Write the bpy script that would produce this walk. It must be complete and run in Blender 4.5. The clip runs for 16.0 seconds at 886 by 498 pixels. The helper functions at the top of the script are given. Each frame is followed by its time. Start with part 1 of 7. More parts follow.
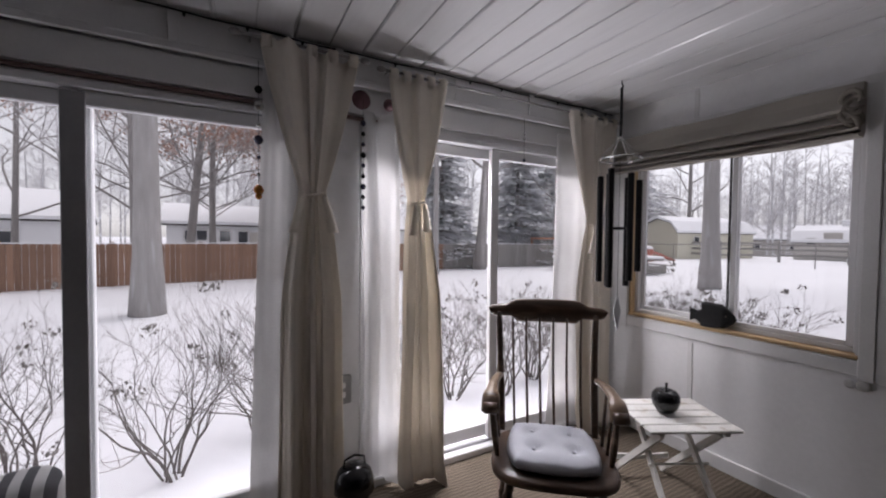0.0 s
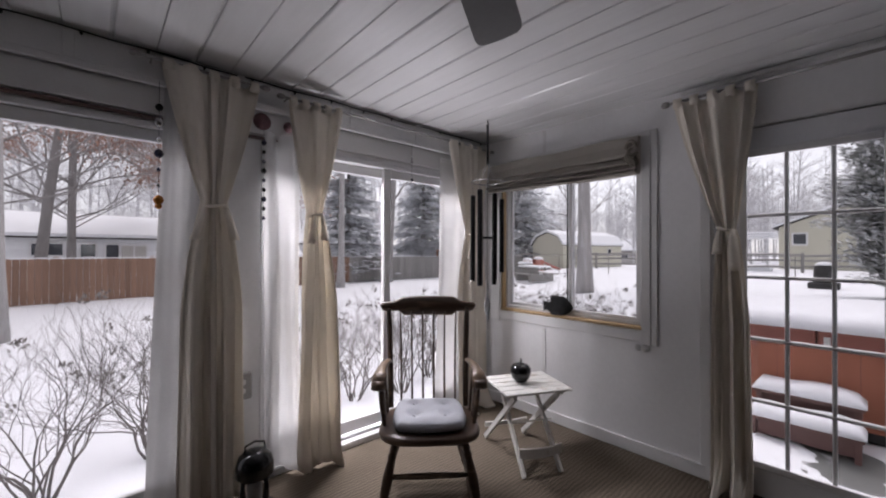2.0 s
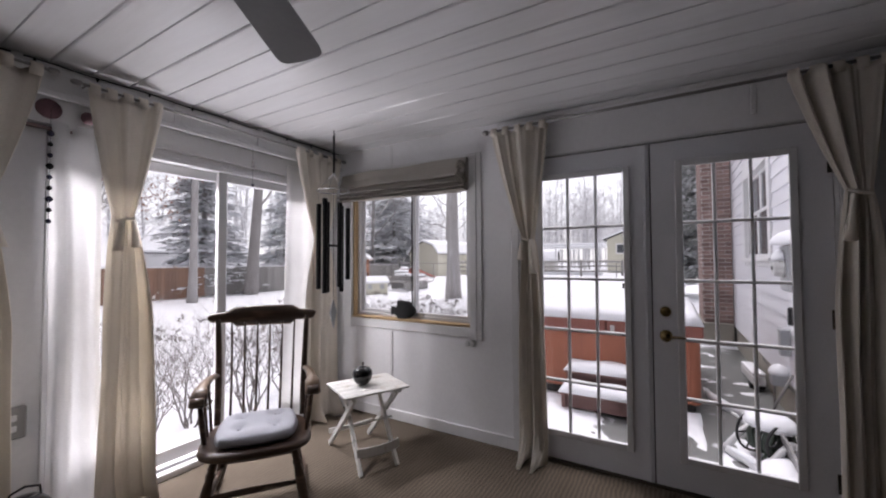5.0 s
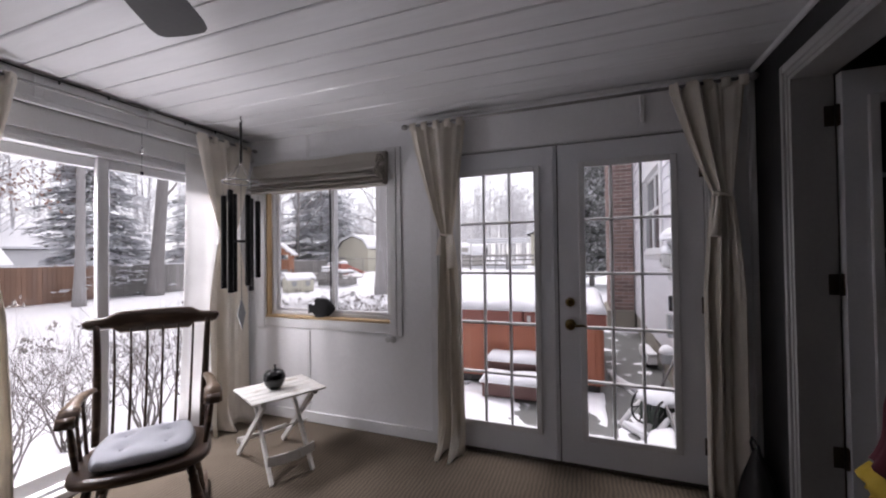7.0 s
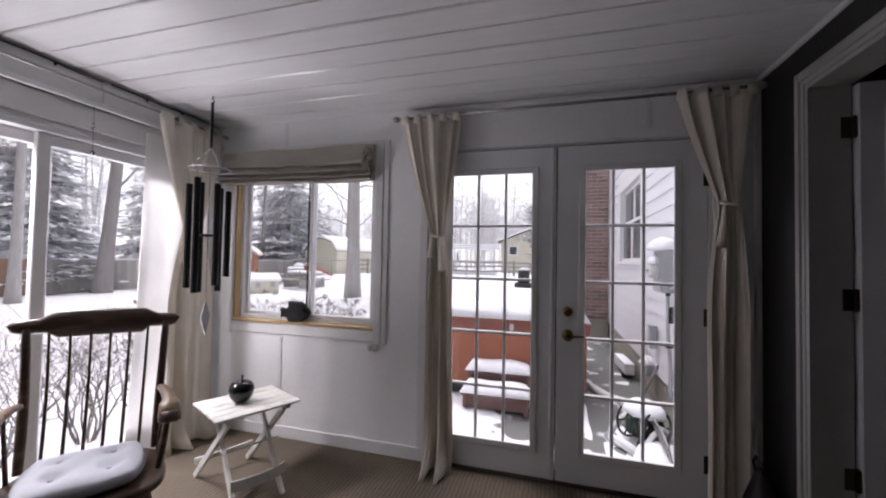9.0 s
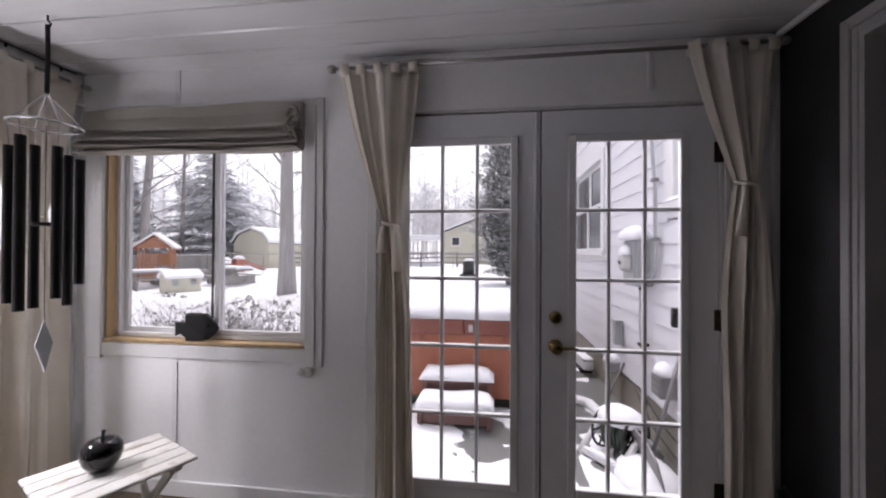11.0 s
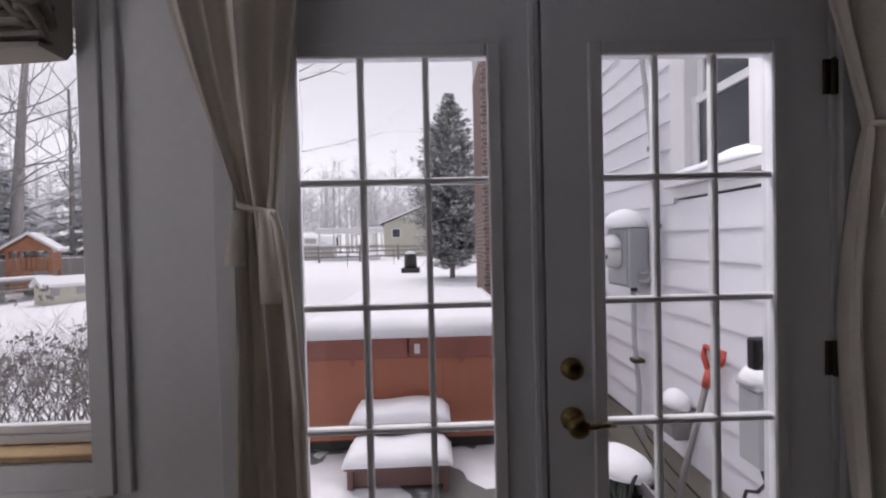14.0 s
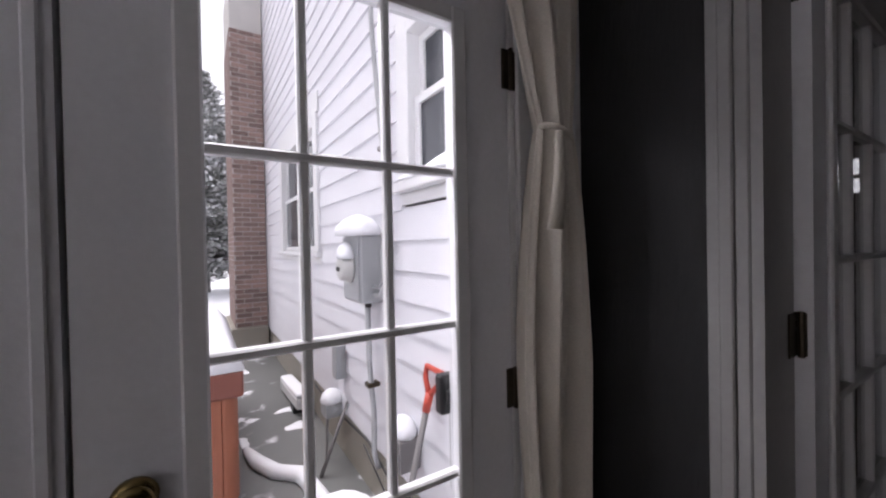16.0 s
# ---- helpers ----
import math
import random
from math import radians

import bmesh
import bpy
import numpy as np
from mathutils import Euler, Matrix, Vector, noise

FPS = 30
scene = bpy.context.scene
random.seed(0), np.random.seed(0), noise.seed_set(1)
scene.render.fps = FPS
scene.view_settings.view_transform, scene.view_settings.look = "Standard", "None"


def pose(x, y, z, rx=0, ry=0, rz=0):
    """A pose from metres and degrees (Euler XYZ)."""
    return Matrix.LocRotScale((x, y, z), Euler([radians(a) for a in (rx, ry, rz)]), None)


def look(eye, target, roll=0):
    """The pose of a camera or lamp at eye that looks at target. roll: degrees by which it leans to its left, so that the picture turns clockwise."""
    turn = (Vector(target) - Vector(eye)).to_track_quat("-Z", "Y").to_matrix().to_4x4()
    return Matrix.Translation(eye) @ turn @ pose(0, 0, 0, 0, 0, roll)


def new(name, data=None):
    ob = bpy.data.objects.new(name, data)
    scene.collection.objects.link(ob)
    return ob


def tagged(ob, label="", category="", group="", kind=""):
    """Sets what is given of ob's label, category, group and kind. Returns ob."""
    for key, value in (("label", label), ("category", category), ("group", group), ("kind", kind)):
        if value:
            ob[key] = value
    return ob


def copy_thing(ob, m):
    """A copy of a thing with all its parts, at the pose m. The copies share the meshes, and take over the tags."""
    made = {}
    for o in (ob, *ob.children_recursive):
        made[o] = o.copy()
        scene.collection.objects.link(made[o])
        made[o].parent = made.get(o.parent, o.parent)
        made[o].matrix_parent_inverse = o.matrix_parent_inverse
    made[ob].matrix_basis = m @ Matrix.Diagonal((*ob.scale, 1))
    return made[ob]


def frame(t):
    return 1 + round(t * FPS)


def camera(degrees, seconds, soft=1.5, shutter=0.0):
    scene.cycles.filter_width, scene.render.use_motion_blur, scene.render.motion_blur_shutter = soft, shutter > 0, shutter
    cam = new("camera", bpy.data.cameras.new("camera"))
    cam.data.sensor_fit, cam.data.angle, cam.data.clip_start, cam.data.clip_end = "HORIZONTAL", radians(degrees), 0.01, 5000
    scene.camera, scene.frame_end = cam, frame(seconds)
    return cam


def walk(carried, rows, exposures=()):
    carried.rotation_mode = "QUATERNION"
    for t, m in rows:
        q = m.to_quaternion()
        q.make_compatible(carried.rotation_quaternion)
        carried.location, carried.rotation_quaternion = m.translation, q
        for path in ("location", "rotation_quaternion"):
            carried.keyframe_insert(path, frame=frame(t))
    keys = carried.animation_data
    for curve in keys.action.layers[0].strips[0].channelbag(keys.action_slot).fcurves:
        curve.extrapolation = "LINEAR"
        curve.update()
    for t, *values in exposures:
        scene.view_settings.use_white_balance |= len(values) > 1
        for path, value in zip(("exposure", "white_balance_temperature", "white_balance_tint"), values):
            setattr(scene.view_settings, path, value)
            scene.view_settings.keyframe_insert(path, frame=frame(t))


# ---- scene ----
cam = camera(98.0, 16.0, soft=2.1)
PATH = [
    (0, (-0.124, 0.563, 1.385), (0.827, 2.321, 1.328), 0.6),
    (0.5, (-0.116, 0.441, 1.368), (0.954, 2.13, 1.352), 0.9),
    (1, (-0.168, 0.35, 1.377), (1.015, 1.962, 1.352), -0.1),
    (1.5, (-0.208, 0.277, 1.36), (1.106, 1.784, 1.341), -0.7),
    (2, (-0.247, 0.186, 1.347), (1.088, 1.675, 1.362), 0.2),
    (2.5, (-0.257, 0.096, 1.341), (1.122, 1.544, 1.345), 0.9),
    (3, (-0.258, 0.044, 1.332), (1.208, 1.403, 1.346), 0.2),
    (3.5, (-0.219, -0.021, 1.336), (1.305, 1.274, 1.375), -0.4),
    (4, (-0.192, -0.066, 1.342), (1.384, 1.165, 1.382), 0.4),
    (4.5, (-0.184, -0.083, 1.335), (1.467, 1.045, 1.387), 0.2),
    (7, (-0.119, -0.175, 1.339), (1.754, 0.525, 1.371), -0.7),
    (7.5, (-0.117, -0.169, 1.35), (1.765, 0.506, 1.37), -0.6),
    (8, (-0.098, -0.133, 1.337), (1.791, 0.523, 1.371), -0.2),
    (8.5, (-0.062, -0.052, 1.325), (1.846, 0.546, 1.381), 0.7),
    (11, (0.529, 0.238, 1.346), (2.513, 0.49, 1.361), 0.3),
    (11.5, (0.693, 0.296, 1.315), (2.69, 0.401, 1.341), 0.3),
    (12, (0.848, 0.306, 1.355), (2.845, 0.411, 1.321), -0.6),
    (12.5, (1.009, 0.294, 1.375), (3.006, 0.404, 1.351), -0.6),
    (13, (1.16, 0.305, 1.376), (3.158, 0.399, 1.377), 0.2),
    (13.5, (1.313, 0.332, 1.382), (3.311, 0.4, 1.376), -0.2),
    (14, (1.416, 0.303, 1.384), (3.415, 0.251, 1.351), -1.4),
    (14.5, (1.529, 0.186, 1.384), (3.519, -0.009, 1.34), -1.6),
    (15, (1.604, 0.052, 1.389), (3.56, -0.365, 1.352), -1.3),
    (15.5, (1.693, -0.04, 1.396), (3.529, -0.833, 1.342), -0.4),
    (16, (1.746, -0.156, 1.39), (3.436, -1.226, 1.369), -1.1),
]
walk(cam, [(t, look(eye, target, roll)) for t, eye, target, roll in PATH], exposures=[(0.0, 0.32, 6500, 19), (2.5, 0.46, 6500, 19), (4.5, 0.72, 6500, 19), (7.0, 0.84, 6500, 20), (8.5, 0.94, 6500, 20), (11.0, 0.92, 6500, 20), (12.0, 0.86, 6500, 20), (12.5, 0.72, 6500, 21), (13.5, 0.52, 6500, 21), (14.5, 0.34, 6500, 20), (15.5, 0.62, 6500, 20), (16.0, 1.14, 6500, 19)])

# ---- world and light: an overcast winter day ----
world = bpy.data.worlds.new("winter_sky")
scene.world = world
world.use_nodes = True
wn = world.node_tree
wn.nodes.clear()
sky = wn.nodes.new("ShaderNodeTexSky")
sky.sky_type = "NISHITA"
sky.sun_disc = False
sky.sun_elevation = radians(68)
sky.sun_rotation = radians(60)
sky.dust_density = 0.6
sky.air_density = 1.0
grey = wn.nodes.new("ShaderNodeHueSaturation")
grey.inputs["Saturation"].default_value = 0.12
bg = wn.nodes.new("ShaderNodeBackground")
bg.inputs["Strength"].default_value = 0.13
wout = wn.nodes.new("ShaderNodeOutputWorld")
wn.links.new(sky.outputs[0], grey.inputs["Color"])
wn.links.new(grey.outputs[0], bg.inputs["Color"])
wn.links.new(bg.outputs[0], wout.inputs["Surface"])

sun_data = bpy.data.lights.new("sun", "SUN")
sun_data.energy = 1.65
sun_data.angle = radians(40)
sun_data.color = (1.0, 0.97, 0.94)
sun = new("sun", sun_data)
sun.matrix_world = look((7, 4, 20), (0, 0, 0))


def daylight(name, at, to, wide, deep, watts):
    """An area lamp at an opening that stands in for sky and snow light."""
    data = bpy.data.lights.new(name, "AREA")
    data.shape, data.size, data.size_y, data.energy = "RECTANGLE", wide, deep, watts
    data.color = (0.97, 0.98, 1.0)
    ob = new(name, data)
    ob.matrix_world = look(at, to)
    return ob


daylight("daylight_slider_1_high", (-0.69, 2.90, 2.22), (-0.69, 1.5, 1.0), 1.2, 0.28, 12)
daylight("daylight_slider_1_low", (-0.69, 2.90, -0.10), (-0.69, 1.5, 1.2), 1.2, 0.24, 4)
daylight("daylight_slider_2_high", (1.33, 2.90, 2.22), (1.33, 1.5, 1.0), 1.0, 0.28, 80)
daylight("daylight_slider_2_low", (1.33, 2.90, -0.10), (1.33, 1.5, 1.2), 1.0, 0.24, 29)
daylight("daylight_east_high", (2.86, 0.0, 2.30), (1.4, 0.0, 1.0), 1.5, 0.24, 11)


# ---- materials ----
def mat(name, color, rough=0.6, metal=0.0, scale=8.0, vary=0.12, bump=0.15, fine=60.0, spec=0.5, stretch=(1, 1, 1),
        piece=0.0, second=None, second_scale=2.0, second_amount=0.0):
    """A procedural surface: colour varied by a coarse and a fine noise, a fine bump, and a random shift for every piece."""
    m = bpy.data.materials.new(name)
    m.use_nodes = True
    nt = m.node_tree
    n, link = nt.nodes, nt.links.new
    b = n["Principled BSDF"]
    b.inputs["Roughness"].default_value = rough
    b.inputs["Metallic"].default_value = metal
    b.inputs["Specular IOR Level"].default_value = spec
    co = n.new("ShaderNodeTexCoord")
    mp = n.new("ShaderNodeMapping")
    mp.inputs["Scale"].default_value = stretch
    link(co.outputs["Object"], mp.inputs["Vector"])
    coarse = n.new("ShaderNodeTexNoise")
    coarse.inputs["Scale"].default_value = scale
    coarse.inputs["Detail"].default_value = 4
    small = n.new("ShaderNodeTexNoise")
    small.inputs["Scale"].default_value = fine
    small.inputs["Detail"].default_value = 3
    link(mp.outputs[0], coarse.inputs["Vector"])
    link(mp.outputs[0], small.inputs["Vector"])
    add = n.new("ShaderNodeMath")
    add.operation = "ADD"
    link(coarse.outputs["Fac"], add.inputs[0])
    link(small.outputs["Fac"], add.inputs[1])
    rng = n.new("ShaderNodeMapRange")
    rng.inputs["From Min"].default_value = 0.5
    rng.inputs["From Max"].default_value = 1.5
    rng.inputs["To Min"].default_value = 1.0 - vary
    rng.inputs["To Max"].default_value = 1.0 + vary
    link(add.outputs[0], rng.inputs["Value"])
    value = rng.outputs[0]
    if piece:
        info = n.new("ShaderNodeObjectInfo")
        pr = n.new("ShaderNodeMapRange")
        pr.inputs["To Min"].default_value = 1.0 - piece
        pr.inputs["To Max"].default_value = 1.0 + piece
        link(info.outputs["Random"], pr.inputs["Value"])
        mul = n.new("ShaderNodeMath")
        mul.operation = "MULTIPLY"
        link(value, mul.inputs[0])
        link(pr.outputs[0], mul.inputs[1])
        value = mul.outputs[0]
    hsv = n.new("ShaderNodeHueSaturation")
    hsv.inputs["Color"].default_value = (*color, 1)
    link(value, hsv.inputs["Value"])
    out = hsv.outputs[0]
    if second:
        patch = n.new("ShaderNodeTexNoise")
        patch.inputs["Scale"].default_value = second_scale
        patch.inputs["Detail"].default_value = 5
        link(mp.outputs[0], patch.inputs["Vector"])
        ramp = n.new("ShaderNodeMapRange")
        ramp.inputs["From Min"].default_value = 0.62 - second_amount * 0.3
        ramp.inputs["From Max"].default_value = 0.72 - second_amount * 0.3
        link(patch.outputs["Fac"], ramp.inputs["Value"])
        mix = n.new("ShaderNodeMix")
        mix.data_type = "RGBA"
        link(ramp.outputs[0], mix.inputs["Factor"])
        link(out, mix.inputs["A"])
        mix.inputs["B"].default_value = (*second, 1)
        out = mix.outputs["Result"]
    link(out, b.inputs["Base Color"])
    if bump:
        bp = n.new("ShaderNodeBump")
        bp.inputs["Strength"].default_value = bump
        bp.inputs["Distance"].default_value = 0.01
        link(add.outputs[0], bp.inputs["Height"])
        link(bp.outputs[0], b.inputs["Normal"])
    return m


def glass_mat(name, tint=(1, 1, 1), gloss=0.02):
    m = bpy.data.materials.new(name)
    m.use_nodes = True
    nt = m.node_tree
    nt.nodes.clear()
    n, link = nt.nodes, nt.links.new
    tr = n.new("ShaderNodeBsdfTransparent")
    tr.inputs["Color"].default_value = (*tint, 1)
    gl = n.new("ShaderNodeBsdfGlossy")
    gl.inputs["Roughness"].default_value = gloss
    lw = n.new("ShaderNodeLayerWeight")
    lw.inputs["Blend"].default_value = 0.5
    pw = n.new("ShaderNodeMath")
    pw.operation = "POWER"
    pw.inputs[1].default_value = 4.0
    fr = n.new("ShaderNodeMapRange")
    fr.inputs["To Min"].default_value = 0.025
    fr.inputs["To Max"].default_value = 0.8
    link(lw.outputs["Facing"], pw.inputs[0])
    link(pw.outputs[0], fr.inputs["Value"])
    mix = n.new("ShaderNodeMixShader")
    out = n.new("ShaderNodeOutputMaterial")
    link(fr.outputs[0], mix.inputs[0])
    link(tr.outputs[0], mix.inputs[1])
    link(gl.outputs[0], mix.inputs[2])
    link(mix.outputs[0], out.inputs["Surface"])
    return m


def cloth_mat(name, color, through_light, clear=0.0, weave=220.0):
    """Woven cloth that lets some light through; clear is the share of open mesh."""
    m = bpy.data.materials.new(name)
    m.use_nodes = True
    nt = m.node_tree
    nt.nodes.clear()
    n, link = nt.nodes, nt.links.new
    co = n.new("ShaderNodeTexCoord")
    noise_n = n.new("ShaderNodeTexNoise")
    noise_n.inputs["Scale"].default_value = 5.0
    noise_n.inputs["Detail"].default_value = 6
    link(co.outputs["Object"], noise_n.inputs["Vector"])
    wv = n.new("ShaderNodeTexNoise")
    wv.inputs["Scale"].default_value = weave
    link(co.outputs["Object"], wv.inputs["Vector"])
    add = n.new("ShaderNodeMath")
    add.operation = "ADD"
    link(noise_n.outputs["Fac"], add.inputs[0])
    link(wv.outputs["Fac"], add.inputs[1])
    rng = n.new("ShaderNodeMapRange")
    rng.inputs["From Min"].default_value = 0.6
    rng.inputs["From Max"].default_value = 1.4
    rng.inputs["To Min"].default_value = 0.88
    rng.inputs["To Max"].default_value = 1.08
    link(add.outputs[0], rng.inputs["Value"])
    hsv = n.new("ShaderNodeHueSaturation")
    hsv.inputs["Color"].default_value = (*color, 1)
    link(rng.outputs[0], hsv.inputs["Value"])
    df = n.new("ShaderNodeBsdfDiffuse")
    tl = n.new("ShaderNodeBsdfTranslucent")
    link(hsv.outputs[0], df.inputs["Color"])
    link(hsv.outputs[0], tl.inputs["Color"])
    bp = n.new("ShaderNodeBump")
    bp.inputs["Strength"].default_value = 0.2
    bp.inputs["Distance"].default_value = 0.004
    link(wv.outputs["Fac"], bp.inputs["Height"])
    link(bp.outputs[0], df.inputs["Normal"])
    mix = n.new("ShaderNodeMixShader")
    mix.inputs[0].default_value = through_light
    link(df.outputs[0], mix.inputs[1])
    link(tl.outputs[0], mix.inputs[2])
    last = mix.outputs[0]
    if clear:
        tr = n.new("ShaderNodeBsdfTransparent")
        m2 = n.new("ShaderNodeMixShader")
        m2.inputs[0].default_value = clear
        link(last, m2.inputs[1])
        link(tr.outputs[0], m2.inputs[2])
        last = m2.outputs[0]
    out = n.new("ShaderNodeOutputMaterial")
    link(last, out.inputs["Surface"])
    return m


M_WALL = mat("painted_panel_white", (0.79, 0.79, 0.80), 0.38, scale=3, vary=0.05, bump=0.06, fine=40)
# Colour of an unseen wall, kept dark to lower the room's bounced light.
M_ENDWALL = mat("bounce_cut_end_wall", (0.26, 0.24, 0.22), 0.6, scale=3, vary=0.08, bump=0.1, fine=40)
M_TRIM = mat("painted_trim_white", (0.70, 0.70, 0.70), 0.42, scale=6, vary=0.06, bump=0.08, fine=80)
M_CEIL = mat("painted_ceiling_boards", (0.66, 0.66, 0.67), 0.24, scale=2.5, vary=0.06, bump=0.16, fine=16, stretch=(2.2, 0.25, 1))
M_DOOR = mat("painted_door_white", (0.74, 0.75, 0.78), 0.36, scale=5, vary=0.05, bump=0.05, fine=70)
M_VINYL = mat("white_vinyl_frame", (0.72, 0.72, 0.73), 0.35, scale=5, vary=0.05, bump=0.03)
M_VINYL_GREY = mat("grey_vinyl_frame", (0.33, 0.33, 0.34), 0.45, scale=6, vary=0.10, bump=0.06)
M_RAWWOOD = mat("raw_pine_jamb", (0.42, 0.29, 0.15), 0.6, scale=6, vary=0.25, bump=0.15, fine=60, stretch=(6, 6, 0.6))
# Dark boards; the unlit side's shade also goes into this near-black.
M_DARKWALL = mat("charcoal_shaded_board", (0.016, 0.016, 0.018), 0.6, scale=4, vary=0.25, bump=0.2, fine=50, stretch=(3, 3, 0.4))
M_CASING = mat("grey_white_door_casing", (0.33, 0.325, 0.32), 0.42, scale=6, vary=0.08, bump=0.08)
M_BRASS = mat("aged_brass", (0.24, 0.175, 0.075), 0.26, metal=1.0, scale=20, vary=0.2, bump=0.05)
M_HINGE = mat("dark_bronze_hinge", (0.07, 0.055, 0.04), 0.4, metal=0.8, scale=20, vary=0.2, bump=0.1)
M_CREAM = cloth_mat("cream_cotton_curtain", (0.84, 0.79, 0.71), 0.25)
M_SHEER = cloth_mat("white_sheer_curtain", (0.78, 0.775, 0.77), 0.33, clear=0.24)
M_BLIND = cloth_mat("beige_roman_blind", (0.36, 0.335, 0.30), 0.05)
# Blind cloth again, darkened to paint the shadow inside the gathered folds.
M_BLINDSHADED = cloth_mat("shaded_beige_gathered_cloth", (0.22, 0.20, 0.175), 0.03)
M_ROD = mat("brushed_steel_rod", (0.30, 0.29, 0.28), 0.35, metal=0.7, scale=30, vary=0.15, bump=0.05)
M_CHAIRWOOD = mat("dark_stained_maple", (0.060, 0.034, 0.021), 0.35, scale=6, vary=0.35, bump=0.12, fine=70, stretch=(1, 1, 5),
                  second=(0.13, 0.082, 0.05), second_scale=5, second_amount=0.25)
M_CUSHION = mat("pale_grey_cushion_cotton", (0.47, 0.48, 0.52), 0.9, scale=10, vary=0.08, bump=0.25, fine=260, spec=0.1)
M_TABLE = mat("white_painted_slats", (0.66, 0.65, 0.62), 0.5, scale=8, vary=0.12, bump=0.12, fine=60,
              second=(0.50, 0.46, 0.40), second_scale=14, second_amount=0.1)
M_BLACKGLOSS = mat("black_glazed_ceramic", (0.006, 0.006, 0.007), 0.08, scale=6, vary=0.2, bump=0.0)
M_IRON = mat("black_cast_metal", (0.008, 0.008, 0.009), 0.62, scale=18, vary=0.3, bump=0.25, spec=0.25)
M_CHIME = mat("black_anodised_tube", (0.012, 0.011, 0.012), 0.38, metal=0.6, scale=10, vary=0.2, bump=0.02)
M_SILVER = mat("polished_steel_ring", (0.6, 0.6, 0.6), 0.2, metal=1.0, scale=20, vary=0.1, bump=0.0)
M_FAN = mat("grey_fan_blade", (0.115, 0.115, 0.12), 0.5, scale=5, vary=0.1, bump=0.05)
M_FANBODY = mat("white_fan_body", (0.55, 0.55, 0.54), 0.35, scale=8, vary=0.06, bump=0.02)
M_SNOW = mat("fresh_snow", (0.86, 0.87, 0.90), 0.75, scale=1.6, vary=0.03, bump=0.5, fine=14, spec=0.2)
M_GROUND = mat("snow_covered_lawn", (0.84, 0.85, 0.88), 0.8, scale=0.6, vary=0.04, bump=0.6, fine=7, spec=0.2)
M_PATIO = mat("wet_grey_concrete", (0.15, 0.155, 0.15), 0.5, scale=2.5, vary=0.25, bump=0.2, fine=50,
              second=(0.80, 0.81, 0.84), second_scale=3.4, second_amount=0.05)
M_CONCRETE = mat("foundation_concrete", (0.30, 0.28, 0.24), 0.85, scale=3, vary=0.25, bump=0.4, fine=50)
M_SIDING = mat("white_vinyl_siding", (0.72, 0.72, 0.76), 0.5, scale=2, vary=0.05, bump=0.05, fine=40, piece=0.03)
M_BRICK = mat("red_brown_brick", (0.265, 0.18, 0.16), 0.85, scale=12, vary=0.3, bump=0.4, fine=90, piece=0.35)
M_MORTAR = mat("pale_mortar", (0.52, 0.50, 0.48), 0.9, scale=12, vary=0.2, bump=0.4)
M_TUB = mat("terracotta_tub_panel", (0.33, 0.115, 0.065), 0.55, scale=3, vary=0.18, bump=0.1, fine=40, stretch=(3, 3, 0.5), piece=0.05)
M_TUBLID = mat("brown_vinyl_tub_cover", (0.22, 0.075, 0.055), 0.5, scale=4, vary=0.15, bump=0.15)
M_TUBBASE = mat("dark_plastic_skirt", (0.03, 0.03, 0.03), 0.6)
M_STEPS = mat("brown_plastic_step", (0.16, 0.085, 0.075), 0.55, scale=8, vary=0.2, bump=0.1)
M_FENCE = mat("brown_stained_fence_board", (0.25, 0.15, 0.105), 0.8, scale=4, vary=0.25, bump=0.3, fine=50, stretch=(5, 5, 0.6), piece=0.2)
M_FENCEGREY = mat("weathered_grey_fence", (0.27, 0.26, 0.25), 0.85, scale=3, vary=0.2, bump=0.3, stretch=(5, 5, 0.6), piece=0.12)
M_BARK = mat("grey_bark", (0.36, 0.345, 0.34), 0.9, scale=3, vary=0.3, bump=0.8, fine=22, stretch=(4, 4, 0.7),
             second=(0.46, 0.455, 0.46), second_scale=2.2, second_amount=0.1)
# Bark lightened past its own tone to carry distance haze.
M_BARKDARK = mat("dark_bark_hazed", (0.27, 0.255, 0.25), 0.9, scale=4, vary=0.3, bump=0.7, fine=25, stretch=(4, 4, 0.7))
M_TWIG = mat("bare_twigs", (0.135, 0.12, 0.115), 0.85, scale=8, vary=0.3, bump=0.2)
# Twig and far branch greys mix dusted snow with painted haze.
M_TWIGSNOWHAZE = mat("snow_dusted_hazed_twigs", (0.36, 0.34, 0.34), 0.85, scale=5, vary=0.3, bump=0.2, second=(0.8, 0.81, 0.84), second_scale=9, second_amount=0.45)
M_FARTWIG = mat("far_snowy_hazed_branches", (0.50, 0.49, 0.50), 0.85, scale=3, vary=0.2, bump=0.1, second=(0.8, 0.81, 0.84), second_scale=4, second_amount=0.4)
# Needle and cedar greys hold snow flecks plus haze put into the colour.
M_NEEDLE = mat("snowy_hazed_evergreen_needles", (0.25, 0.265, 0.26), 0.8, scale=3, vary=0.3, bump=0.2,
               second=(0.78, 0.80, 0.82), second_scale=4.5, second_amount=0.70)
M_CEDAR = mat("hazed_cedar_needles", (0.32, 0.33, 0.315), 0.8, scale=5, vary=0.3, bump=0.2,
              second=(0.66, 0.67, 0.68), second_scale=5, second_amount=0.42)
M_OAKLEAF = mat("withered_brown_leaves", (0.34, 0.20, 0.15), 0.8, scale=8, vary=0.35, bump=0.1, second=(0.75, 0.75, 0.78), second_scale=6, second_amount=0.2)
M_BUSHLEAF = mat("dried_grey_brown_leaf", (0.21, 0.195, 0.185), 0.85, scale=14, vary=0.4, bump=0.2)
